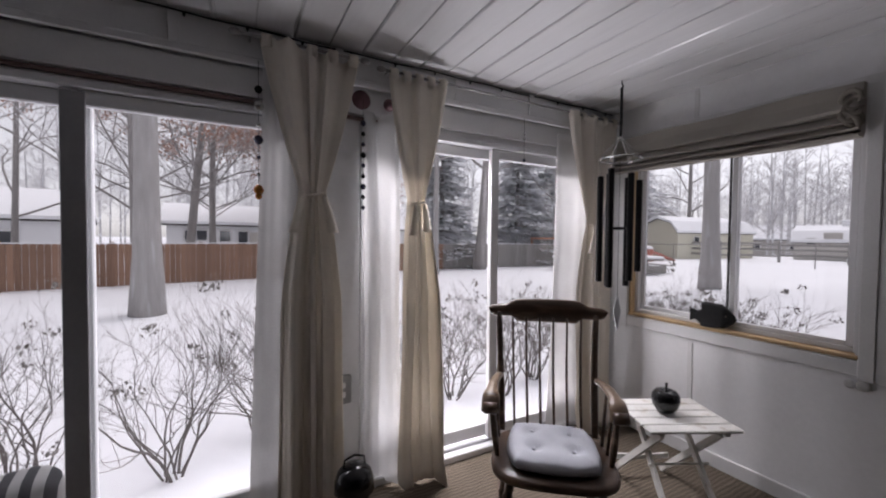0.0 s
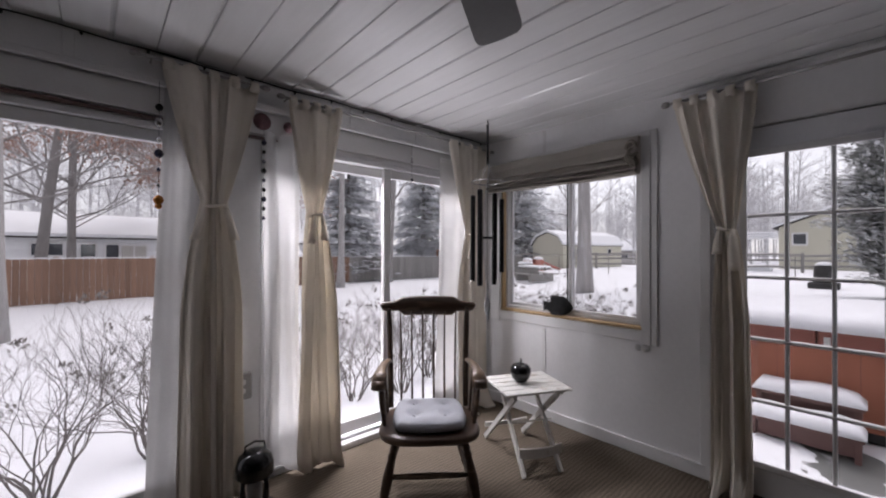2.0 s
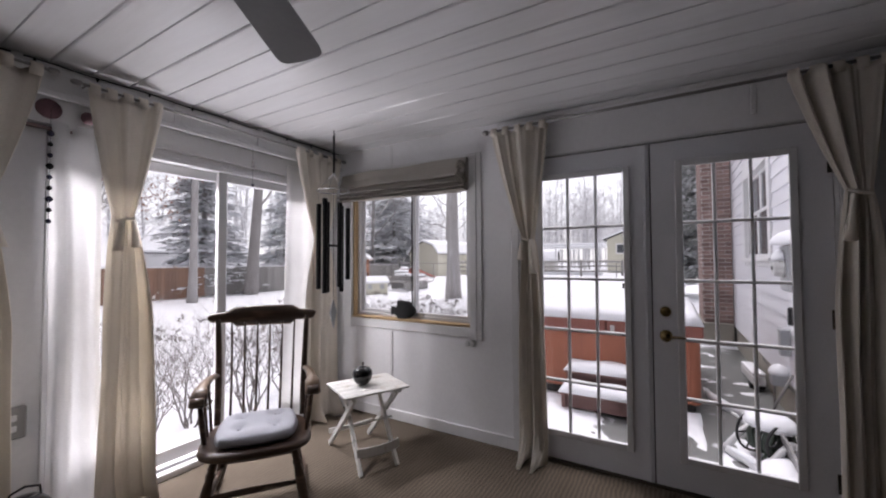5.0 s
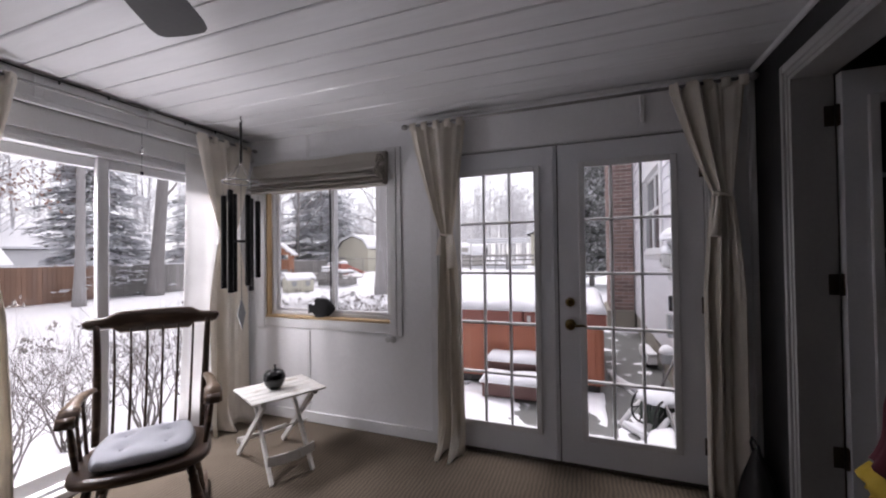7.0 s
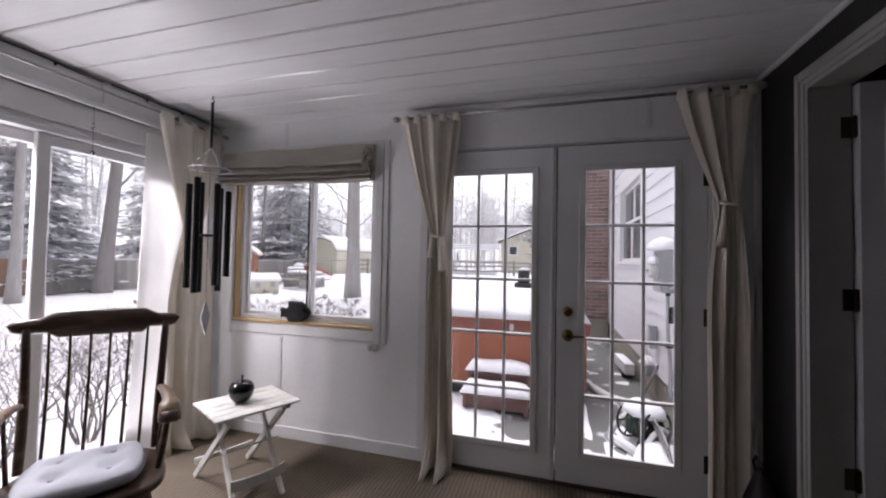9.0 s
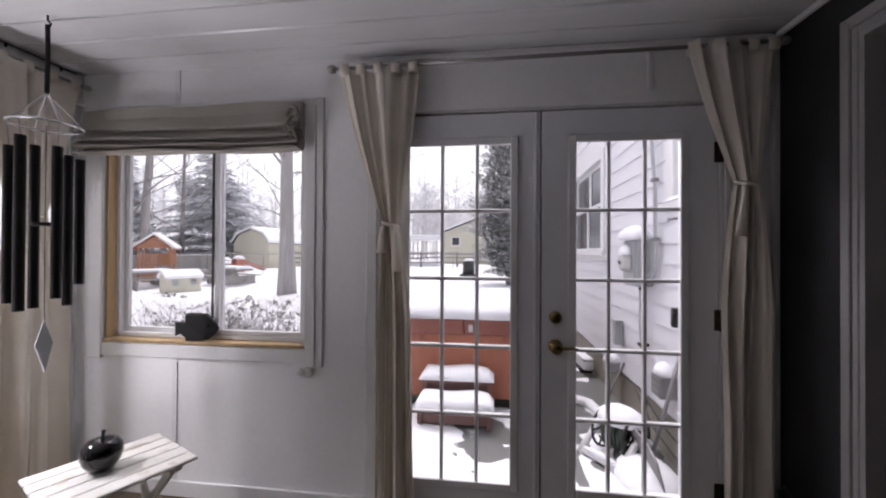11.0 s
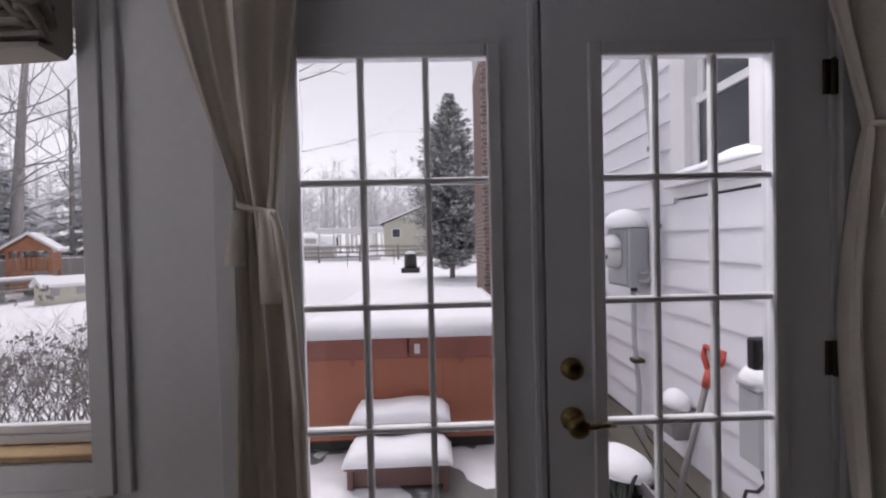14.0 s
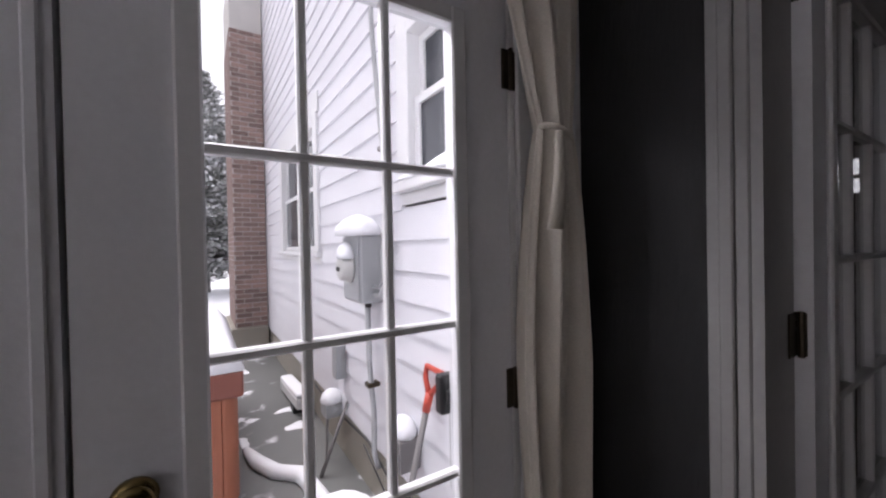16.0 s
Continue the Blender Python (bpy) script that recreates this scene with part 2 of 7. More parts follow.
M_HOUSEWHITE = mat("white_house_wall", (0.82, 0.83, 0.85), 0.6, scale=1, vary=0.06, bump=0.1)
M_HOUSECREAM = mat("cream_house_wall", (0.58, 0.56, 0.46), 0.7, scale=1.5, vary=0.08, bump=0.1)
M_HOUSEGREY = mat("grey_beige_house_wall", (0.50, 0.48, 0.45), 0.7, scale=1.5, vary=0.08, bump=0.1)
M_DARKPANE = mat("dark_window_pane", (0.05, 0.055, 0.065), 0.12, scale=3, vary=0.2, bump=0.0)
M_PLAYWOOD = mat("orange_cedar_playset", (0.40, 0.18, 0.10), 0.7, scale=5, vary=0.2, bump=0.2)
M_RED = mat("red_plastic", (0.50, 0.07, 0.045), 0.45, scale=8, vary=0.12, bump=0.05)
M_TOYRED = mat("faded_red_plastic", (0.45, 0.17, 0.13), 0.5, scale=8, vary=0.12, bump=0.05)
M_GREYBOX = mat("grey_meter_enclosure", (0.36, 0.37, 0.38), 0.5, scale=8, vary=0.1, bump=0.05)
M_PIPE = mat("grey_pvc_conduit", (0.40, 0.41, 0.42), 0.5, scale=8, vary=0.12, bump=0.05)
M_HOSE = mat("dark_green_hose", (0.05, 0.07, 0.055), 0.5, scale=20, vary=0.2, bump=0.1)
M_BLACKPLASTIC = mat("black_plastic", (0.015, 0.015, 0.017), 0.45)
M_SHAFT = mat("grey_shovel_shaft", (0.20, 0.19, 0.19), 0.5)
M_GLASS = glass_mat("window_glass", (0.93, 0.935, 0.94))
M_AMBER = mat("amber_glass_bead", (0.45, 0.16, 0.03), 0.15, scale=20, vary=0.3, bump=0.0)
M_BLUEBEAD = mat("dark_glass_bead", (0.03, 0.03, 0.06), 0.15, scale=20, vary=0.3, bump=0.0)
M_STONE = mat("purple_brown_rosette", (0.13, 0.06, 0.07), 0.5, scale=20, vary=0.3, bump=0.3)
# The room's lack of light is put into this dark wall colour.
M_ROOMDARK = mat("gloom_toned_room_wall", (0.10, 0.09, 0.085), 0.7, scale=3, vary=0.1, bump=0.1)


def carpet_mat():
    m = mat("brown_ribbed_carpet", (0.145, 0.118, 0.092), 0.95, scale=5, vary=0.18, bump=0.6, fine=170, spec=0.05)
    nt = m.node_tree
    n, link = nt.nodes, nt.links.new
    co = n.new("ShaderNodeTexCoord")
    wave = n.new("ShaderNodeTexWave")
    wave.wave_type = "BANDS"
    wave.bands_direction = "Y"
    wave.inputs["Scale"].default_value = 13.0
    wave.inputs["Distortion"].default_value = 3.5
    wave.inputs["Detail"].default_value = 2
    link(co.outputs["Object"], wave.inputs["Vector"])
    hsv = [x for x in n if x.bl_idname == "ShaderNodeHueSaturation"][0]
    old = hsv.inputs["Value"].links[0].from_socket
    rng = n.new("ShaderNodeMapRange")
    rng.inputs["To Min"].default_value = 0.78
    rng.inputs["To Max"].default_value = 1.18
    link(wave.outputs["Fac"], rng.inputs["Value"])
    mul = n.new("ShaderNodeMath")
    mul.operation = "MULTIPLY"
    link(old, mul.inputs[0])
    link(rng.outputs[0], mul.inputs[1])
    link(mul.outputs[0], hsv.inputs["Value"])
    rib = n.new("ShaderNodeBump")
    rib.inputs["Strength"].default_value = 0.4
    rib.inputs["Distance"].default_value = 0.006
    b = n["Principled BSDF"]
    old_normal = b.inputs["Normal"].links[0].from_socket
    link(wave.outputs["Fac"], rib.inputs["Height"])
    link(old_normal, rib.inputs["Normal"])
    link(rib.outputs[0], b.inputs["Normal"])
    return m


def stripe_mat():
    m = mat("grey_and_white_stripes", (0.10, 0.10, 0.11), 0.9, scale=10, vary=0.1, bump=0.2, fine=200)
    nt = m.node_tree
    n, link = nt.nodes, nt.links.new
    co = n.new("ShaderNodeTexCoord")
    wave = n.new("ShaderNodeTexWave")
    wave.wave_type = "BANDS"
    wave.bands_direction = "X"
    wave.inputs["Scale"].default_value = 7.0
    link(co.outputs["Object"], wave.inputs["Vector"])
    step = n.new("ShaderNodeMath")
    step.operation = "GREATER_THAN"
    step.inputs[1].default_value = 0.5
    link(wave.outputs["Fac"], step.inputs[0])
    mix = n.new("ShaderNodeMix")
    mix.data_type = "RGBA"
    old = n["Principled BSDF"].inputs["Base Color"].links[0].from_socket
    link(step.outputs[0], mix.inputs["Factor"])
    link(old, mix.inputs["A"])
    mix.inputs["B"].default_value = (0.55, 0.55, 0.55, 1)
    link(mix.outputs["Result"], n["Principled BSDF"].inputs["Base Color"])
    return m


M_CARPET = carpet_mat()
M_STRIPE = stripe_mat()


# ---- building tools ----
def box(bm, x0, x1, y0, y1, z0, z1, bevel=0.0, seg=1, m=None):
    made = bmesh.ops.create_cube(bm, size=1.0)["verts"]
    for v in made:
        v.co = Vector(((x0 + x1) / 2 + v.co.x * (x1 - x0), (y0 + y1) / 2 + v.co.y * (y1 - y0), (z0 + z1) / 2 + v.co.z * (z1 - z0)))
        if m:
            v.co = m @ v.co
    if bevel:
        edges = list({e for v in made for e in v.link_edges})
        bmesh.ops.bevel(bm, geom=edges, offset=bevel, segments=seg, affect="EDGES", profile=0.5)
    return bm


def tube(bm, pts, radii, n=8, cap=True):
    """A tapered round tube along points."""
    pts = [Vector(p) for p in pts]
    if not isinstance(radii, (list, tuple)):
        radii = [radii] * len(pts)
    rings = []
    side = None
    for i, p in enumerate(pts):
        d = (pts[min(i + 1, len(pts) - 1)] - pts[max(i - 1, 0)]).normalized()
        if side is None:
            side = d.orthogonal().normalized()
        else:
            side = (side - d * side.dot(d))
            side = side.normalized() if side.length > 1e-6 else d.orthogonal().normalized()
        up = d.cross(side)
        rings.append([bm.verts.new(p + (side * math.cos(a) + up * math.sin(a)) * radii[i]) for a in [2 * math.pi * k / n for k in range(n)]])
    for a, b in zip(rings, rings[1:]):
        for k in range(n):
            bm.faces.new((a[k], a[(k + 1) % n], b[(k + 1) % n], b[k]))
    if cap:
        bm.faces.new(rings[0][::-1])
        bm.faces.new(rings[-1])
    return bm


def lathe(bm, profile, n=16, at=(0, 0, 0), m=None):
    """Turns a profile of (radius, height) round the z axis."""
    rings = []
    for r, z in profile:
        ring = []
        for k in range(n):
            a = 2 * math.pi * k / n
            p = Vector((at[0] + r * math.cos(a), at[1] + r * math.sin(a), at[2] + z))
            ring.append(bm.verts.new(m @ p if m else p))
        rings.append(ring)
    for a, b in zip(rings, rings[1:]):
        for k in range(n):
            bm.faces.new((a[k], a[(k + 1) % n], b[(k + 1) % n], b[k]))
    bm.faces.new(rings[0][::-1])
    bm.faces.new(rings[-1])
    return bm


def prism(bm, outline, axis, a0, a1, m=None):
    """A flat outline of (u, v) pulled along an axis: x gives (a, u, v), y gives (u, a, v), z gives (u, v, a)."""
    def put(u, v, a):
        p = Vector({"x": (a, u, v), "y": (u, a, v), "z": (u, v, a)}[axis])
        return m @ p if m else p
    lo = [bm.verts.new(put(u, v, a0)) for u, v in outline]
    hi = [bm.verts.new(put(u, v, a1)) for u, v in outline]
    k = len(outline)
    for i in range(k):
        bm.faces.new((lo[i], lo[(i + 1) % k], hi[(i + 1) % k], hi[i]))
    bm.faces.new(lo[::-1])
    bm.faces.new(hi)
    return bm


def finish(bm, name, material, smooth=False):
    bmesh.ops.recalc_face_normals(bm, faces=bm.faces)
    me = bpy.data.meshes.new(name)
    bm.to_mesh(me)
    bm.free()
    me.materials.append(material)
    if smooth:
        for p in me.polygons:
            p.use_smooth = True
    return me


def part(name, bm, material, parent, label="", smooth=False):
    ob = new(name, finish(bm, name, material, smooth))
    if parent:
        ob.parent = parent
    if label:
        ob["label"] = label
    return ob


def piece(name, me, parent, m=None):
    """An object of its own on a shared mesh."""
    ob = new(name, me)
    ob.parent = parent
    if m:
        ob.matrix_basis = m
    return ob


def thing(name, m, label, category, group="", kind=""):
    ob = new(name)
    ob.empty_display_size = 0.1
    ob.matrix_basis = m if isinstance(m, Matrix) else pose(*m)
    return tagged(ob, label, category, group, kind)


def solid(name, bm, material, label="", category="", kind="structure", smooth=False):
    ob = new(name, finish(bm, name, material, smooth))
    return tagged(ob, label, category, "", kind)


def B(*a, **k):
    return box(bmesh.new(), *a, **k)


# ---- the plan of the room ----
X_E, Y_N, Y_S, X_W, Z_C = 2.46, 2.61, -1.05, -2.60, 2.35   # inner faces of walls, ceiling
GROUND = -0.25


def ground_height(x, y):
    """The lawn rises gently to the east."""
    t = min(max((x - 5.5) / 7.0, 0.0), 1.0)
    rise = 0.50 * t * t * (3 - 2 * t)
    t2 = min(max((9.0 - y) / 5.0, 0.0), 1.0)
    t3 = min(max((x - 15.0) / 6.0, 0.0), 1.0) * min(max((18.0 - y) / 2.0, 0.0), 1.0)
    return GROUND + rise * max(t2, t3)


# floor
solid("floor", B(X_W, X_E + 0.12, Y_S, Y_N + 0.12, -0.12, 0.0), M_CARPET, "brown ribbed carpet covering the sunroom floor", "floor")

# ceiling: painted boards with grooves between them
bm = bmesh.new()
w = 0.168
x = X_W - 0.123
k = 1
while x < X_E + 0.1:
    wide = k % 2 == 0
    g0, g1 = (0.006, 0.0015) if wide else (0.0015, 0.006)
    z0 = Z_C + (0.003 if wide else 0.0)
    prism(bm, [(x + g0, z0 + 0.005), (x + g0 * 2, z0), (x + w - g1 * 2, z0), (x + w - g1, z0 + 0.005), (x + w - g1, z0 + 0.02), (x + g0, z0 + 0.02)], "y", Y_S, Y_N)
    x += w
    k += 1
box(bm, X_W, X_E + 0.12, Y_S - 0.05, Y_N + 0.12, Z_C + 0.021, Z_C + 0.15)
solid("ceiling", bm, M_CEIL, "white painted board ceiling with long grooves", "ceiling")

# north wall: two sliding doors between posts, with a stepped header above
SL1, SL2 = (-1.60, 0.23), (0.47, 2.30)
bm = bmesh.new()
box(bm, X_W, SL1[0], Y_N, Y_N + 0.12, 0, Z_C)
box(bm, SL1[1], SL2[0], Y_N, Y_N + 0.12, 0, Z_C)
box(bm, SL2[1], X_E + 0.12, Y_N, Y_N + 0.12, 0, Z_C)
box(bm, SL1[0], SL1[1], Y_N, Y_N + 0.12, 2.0, Z_C)
box(bm, SL2[0], SL2[1], Y_N, Y_N + 0.12, 2.0, Z_C)
solid("wall_north", bm, M_WALL, "white panelled wall with two openings for sliding doors", "wall")
bm = bmesh.new()
box(bm, X_W, X_E, Y_N - 0.035, Y_N - 0.002, 2.19, Z_C - 0.002, 0.004)
box(bm, X_W, X_E, Y_N - 0.055, Y_N - 0.036, 2.17, 2.205, 0.004)
box(bm, X_W, X_E, Y_N - 0.022, Y_N - 0.002, 2.035, 2.168, 0.003)
solid("trim_header", bm, M_TRIM, "white stepped header board above the sliding doors", "trim")
bm = bmesh.new()
for xx in (-1.9, -1.05, -0.35, 0.35, 1.05, 1.62, 2.1):
    box(bm, xx - 0.02, xx + 0.02, Y_N - 0.047, Y_N - 0.036, 2.207, Z_C - 0.006, 0.002)
solid("trim_header_battens", bm, M_TRIM, "narrow white battens on the header board", "trim")

# Dark brown head trim that also paints the shadow line over the slider.
bm = bmesh.new()
box(bm, X_W, 0.64, Y_N - 0.016, Y_N - 0.002, 2.006, 2.026, 0.003)
solid("trim_slider_head", bm, mat("maroon_brown_shadow_strip", (0.16, 0.10, 0.095), 0.5, scale=10, vary=0.2, bump=0.1), "dark maroon trim strip doubling as the shadow line above the sliding doors", "trim")

# east wall: window opening, double door opening
WY0, WY1, WZ0, WZ1 = 1.21, 2.42, 0.83, 2.06
DY0, DY1, DZ1 = -0.83, 0.83, 2.06
bm = bmesh.new()
E0, E1 = X_E, X_E + 0.13
box(bm, E0, E1, WY1, Y_N + 0.12, 0, Z_C)
box(bm, E0, E1, WY0, WY1, 0, WZ0)
box(bm, E0, E1, WY0, WY1, WZ1, Z_C)
box(bm, E0, E1, DY1, WY0, 0, Z_C)
box(bm, E0, E1, DY0, DY1, DZ1, Z_C)
box(bm, E0, E1, Y_S - 0.15, DY0, 0, Z_C)
solid("wall_east", bm, M_WALL, "white painted panel wall with a window and double doors", "wall")
bm = bmesh.new()
box(bm, X_E - 0.006, X_E - 0.001, 1.955, 1.985, 0.09, WZ0 - 0.10, 0.002)
box(bm, X_E - 0.006, X_E - 0.001, 1.955, 1.985, WZ1 + 0.10, Z_C - 0.01, 0.002)
box(bm, X_E - 0.010, X_E - 0.001, -0.515, -0.49, 2.12, Z_C - 0.03, 0.002)
solid("trim_panel_battens", bm, M_TRIM, "narrow battens over the wall panel joints", "trim")
bm = bmesh.new()
box(bm, X_E - 0.016, X_E - 0.001, DY1 + 0.02, Y_N - 0.01, 0.0, 0.085, 0.004)
solid("baseboard", bm, M_TRIM, "low white painted baseboard along the panel wall", "baseboard")
bm = bmesh.new()
box(bm, X_E - 0.02, X_E - 0.001, Y_S + 0.03, 0.98, Z_C - 0.028, Z_C - 0.003, 0.004)
box(bm, X_W, X_E - 0.02, Y_S + 0.001, Y_S + 0.02, Z_C - 0.03, Z_C - 0.003, 0.004)
solid("trim_cove", bm, M_TRIM, "thin white moulding between wall and ceiling", "trim")

# south wall: the house wall, charcoal boards, with a cased doorway
SX0, SX1, SZ1 = 1.17, 2.05, 2.125
bm = bmesh.new()
box(bm, SX1, X_E, Y_S - 0.14, Y_S, 0, Z_C)
box(bm, SX0, SX1, Y_S - 0.14, Y_S, SZ1, Z_C)
box(bm, X_W, SX0, Y_S - 0.14, Y_S, 0, Z_C)
solid("wall_south", bm, M_DARKWALL, "dark charcoal house wall, unlit shade in its colour, with an open doorway", "wall")
solid("trim_corner", B(X_E - 0.025, X_E - 0.001, Y_S + 0.001, Y_S + 0.03, 0, Z_C - 0.03, 0.004), M_TRIM, "white corner strip between panel wall and dark wall", "trim")
bm = bmesh.new()
for a, b, d in ((0.0, 0.025, 0.016), (0.025, 0.05, 0.024), (0.05, 0.075, 0.014)):
    box(bm, SX1 + a, SX1 + b, Y_S + 0.001, Y_S + d, 0, SZ1 + b, 0.003)
    box(bm, SX0 - b, SX0 - a, Y_S + 0.001, Y_S + d, 0, SZ1 + b, 0.003)
    box(bm, SX0 - a, SX1 + a, Y_S + 0.001, Y_S + d, SZ1 + a, SZ1 + b, 0.003)
box(bm, SX1 - 0.02, SX1 - 0.001, Y_S - 0.139, Y_S + 0.012, 0, SZ1 - 0.001)
box(bm, SX0 + 0.001, SX0 + 0.02, Y_S - 0.139, Y_S + 0.012, 0, SZ1 - 0.001)
box(bm, SX0 + 0.02, SX1 - 0.02, Y_S - 0.139, Y_S + 0.012, SZ1 - 0.02, SZ1 - 0.001)
solid("trim_door_casing", bm, M_CASING, "grey-white moulded casing round the house doorway", "trim")

# west wall behind the walk: never in view, its dark tone cuts bounced light
solid("wall_west", B(X_W - 0.12, X_W, Y_S - 0.14, Y_N + 0.12, 0, Z_C), M_ENDWALL, "plain unseen end wall, grey-brown to cut bounced light", "wall")

# unlit room beyond the doorway
bm = bmesh.new()
box(bm, -2.6, 4.6, -5.3, Y_S - 0.141, -0.12, 0.15)
box(bm, SX0 + 0.021, SX1 - 0.021, Y_S - 0.14, Y_S + 0.03, 0.0, 0.15, 0.006)
solid("floor_house_room", bm, M_CARPET, "carpeted floor of the unlit house room", "floor")
bm = bmesh.new()
box(bm, 4.6, 4.7, -5.3, Y_S - 0.3, 0, 2.45)
box(bm, -2.7, -2.6, -5.3, Y_S - 0.141, 0, 2.45)
box(bm, -2.7, 2.62, -5.4, -5.3, 0, 2.45)
box(bm, 3.12, 4.7, -5.4, -5.3, 0, 2.45)
box(bm, 2.62, 3.12, -5.4, -5.3, 0, 1.80)
box(bm, 2.62, 3.12, -5.4, -5.3, 2.12, 2.45)
solid("wall_house_room", bm, M_ROOMDARK, "walls of the house room, gloom in their colour, with a small window", "wall")
solid("ceiling_house_room", B(-2.7, 4.7, -5.4, Y_S - 0.141, 2.45, 2.55), M_ROOMDARK, "ceiling of the house room, gloom in its colour", "ceiling")


# ---- windows and doors ----
def sliding_door(name, x0, x1, label):
    root = thing(name, (x0, Y_N, 0), label, "sliding door", kind="structure")
    w, h = x1 - x0, 2.0
    mid = w / 2
    bm = bmesh.new()
    box(bm, 0.002, 0.035, -0.012, 0.10, 0.0, h - 0.002, 0.004)
    box(bm, w - 0.035, w - 0.002, -0.012, 0.10, 0.0, h - 0.002, 0.004)
    box(bm, 0.036, w - 0.036, -0.012, 0.10, h - 0.035, h - 0.002, 0.004)
    box(bm, 0.036, w - 0.036, -0.035, 0.11, 0.0, 0.045, 0.006)
    part("door_frame", bm, M_VINYL, root)
    part("track", B(0.04, w - 0.04, 0.012, 0.022, 0.046, 0.062, 0.002), M_VINYL_GREY, root)
    for i, (a, b, y0) in enumerate(((0.036, mid + 0.045, 0.050), (mid - 0.045, w - 0.036, 0.008))):
        bm = bmesh.new()
        st = 0.062
        box(bm, a, a + st, y0, y0 + 0.036, 0.066, h - 0.037, 0.005)
        box(bm, b - st, b, y0, y0 + 0.036, 0.066, h - 0.037, 0.005)
        box(bm, a + st, b - st, y0 + 0.001, y0 + 0.035, 0.066, 0.15, 0.005)
        box(bm, a + st, b - st, y0 + 0.001, y0 + 0.035, h - 0.10, h - 0.037, 0.005)
        sash = part("sash", bm, M_VINYL, root)
        pane = part("pane", B(a + st + 0.001, b - st - 0.001, y0 + 0.014, y0 + 0.020, 0.151, h - 0.101), M_GLASS, sash)
        pane.visible_shadow = False
    return root


d1 = sliding_door("door_1", SL1[0], SL1[1], "white framed sliding glass door onto the snowy garden")
# Grey cover strip over the first door's meeting stile.
part("stile_cover", B(0.875, 0.955, -0.004, 0.004, 0.066, 1.95, 0.003), M_VINYL_GREY, d1, "grey meeting stile")
sliding_door("door_2", SL2[0], SL2[1], "white framed sliding glass door behind the rocking chair")

# sliding window of the east wall
win = thing("window_1", (X_E, WY0, WZ0), "white vinyl sliding window with a raw pine jamb", "window", kind="structure")
ww, wh = WY1 - WY0, WZ1 - WZ0
bm = bmesh.new()
box(bm, 0.002, 0.05, ww - 0.018, ww - 0.001, 0.02, wh - 0.001)
part("jamb", bm, M_RAWWOOD, win, "raw yellow pine jamb")
part("jamb", B(0.002, 0.05, 0.001, 0.014, 0.02, wh - 0.001), M_TRIM, win)
bm = bmesh.new()
box(bm, -0.012, 0.10, 0.002, ww - 0.002, 0.0, 0.019, 0.003)
part("window_sill", bm, M_RAWWOOD, win, "raw pine window sill")
bm = bmesh.new()
for a, b, d in ((0.0, 0.055, 0.022), (0.055, 0.095, 0.014)):
    box(bm, -d, -0.001, -b, -a, -0.09, wh + b, 0.003)
    box(bm, -d, -0.001, ww + a, ww + b, -0.09, wh + b, 0.003)
    box(bm, -d, -0.001, -a, ww + a, wh + a, wh + b, 0.003)
box(bm, -0.016, -0.001, -0.055, ww + 0.055, -0.075, -0.004, 0.003)
part("casing", bm, M_TRIM, win)
bm = bmesh.new()
box(bm, 0.05, 0.11, 0.014, 0.036, 0.02, wh - 0.001, 0.003)
box(bm, 0.05, 0.11, ww - 0.040, ww - 0.018, 0.02, wh - 0.001, 0.003)
box(bm, 0.05, 0.11, 0.036, ww - 0.040, 0.02, 0.045, 0.003)
box(bm, 0.05, 0.11, 0.036, ww - 0.040, wh - 0.03, wh - 0.001, 0.003)
part("window_frame", bm, M_VINYL, win)
for a, b, x0 in ((0.036, 0.575, 0.056), (0.545, ww - 0.040, 0.082)):
    bm = bmesh.new()
    box(bm, x0, x0 + 0.024, a, a + 0.028, 0.046, wh - 0.031, 0.003)
    box(bm, x0, x0 + 0.024, b - 0.028, b, 0.046, wh - 0.031, 0.003)
    box(bm, x0, x0 + 0.023, a + 0.028, b - 0.028, 0.046, 0.072, 0.003)
    box(bm, x0, x0 + 0.023, a + 0.028, b - 0.028, wh - 0.060, wh - 0.031, 0.003)
    sash = part("sash", bm, M_VINYL, win)
    pane = part("pane", B(x0 + 0.009, x0 + 0.014, a + 0.029, b - 0.029, 0.073, wh - 0.061), M_GLASS, sash)
    pane.visible_shadow = False
part("seal", B(0.050, 0.054, 0.575, 0.588, 0.046, wh - 0.031), M_BLACKPLASTIC, win, "dark rubber seal of the meeting sash")
bm = bmesh.new()
lathe(bm, [(0.010, 0), (0.022, 0.004), (0.026, 0.012), (0.018, 0.022), (0.006, 0.026)], 12, m=pose(-0.001, -0.02, -0.115, 0, -90, 0))
lathe(bm, [(0.010, 0), (0.020, 0.004), (0.022, 0.012), (0.012, 0.020)], 12, m=pose(-0.001, 0.025, -0.118, 0, -90, 0))
part("holdback_knob", bm, M_FANBODY, win, "pale plastic knobs under the casing")


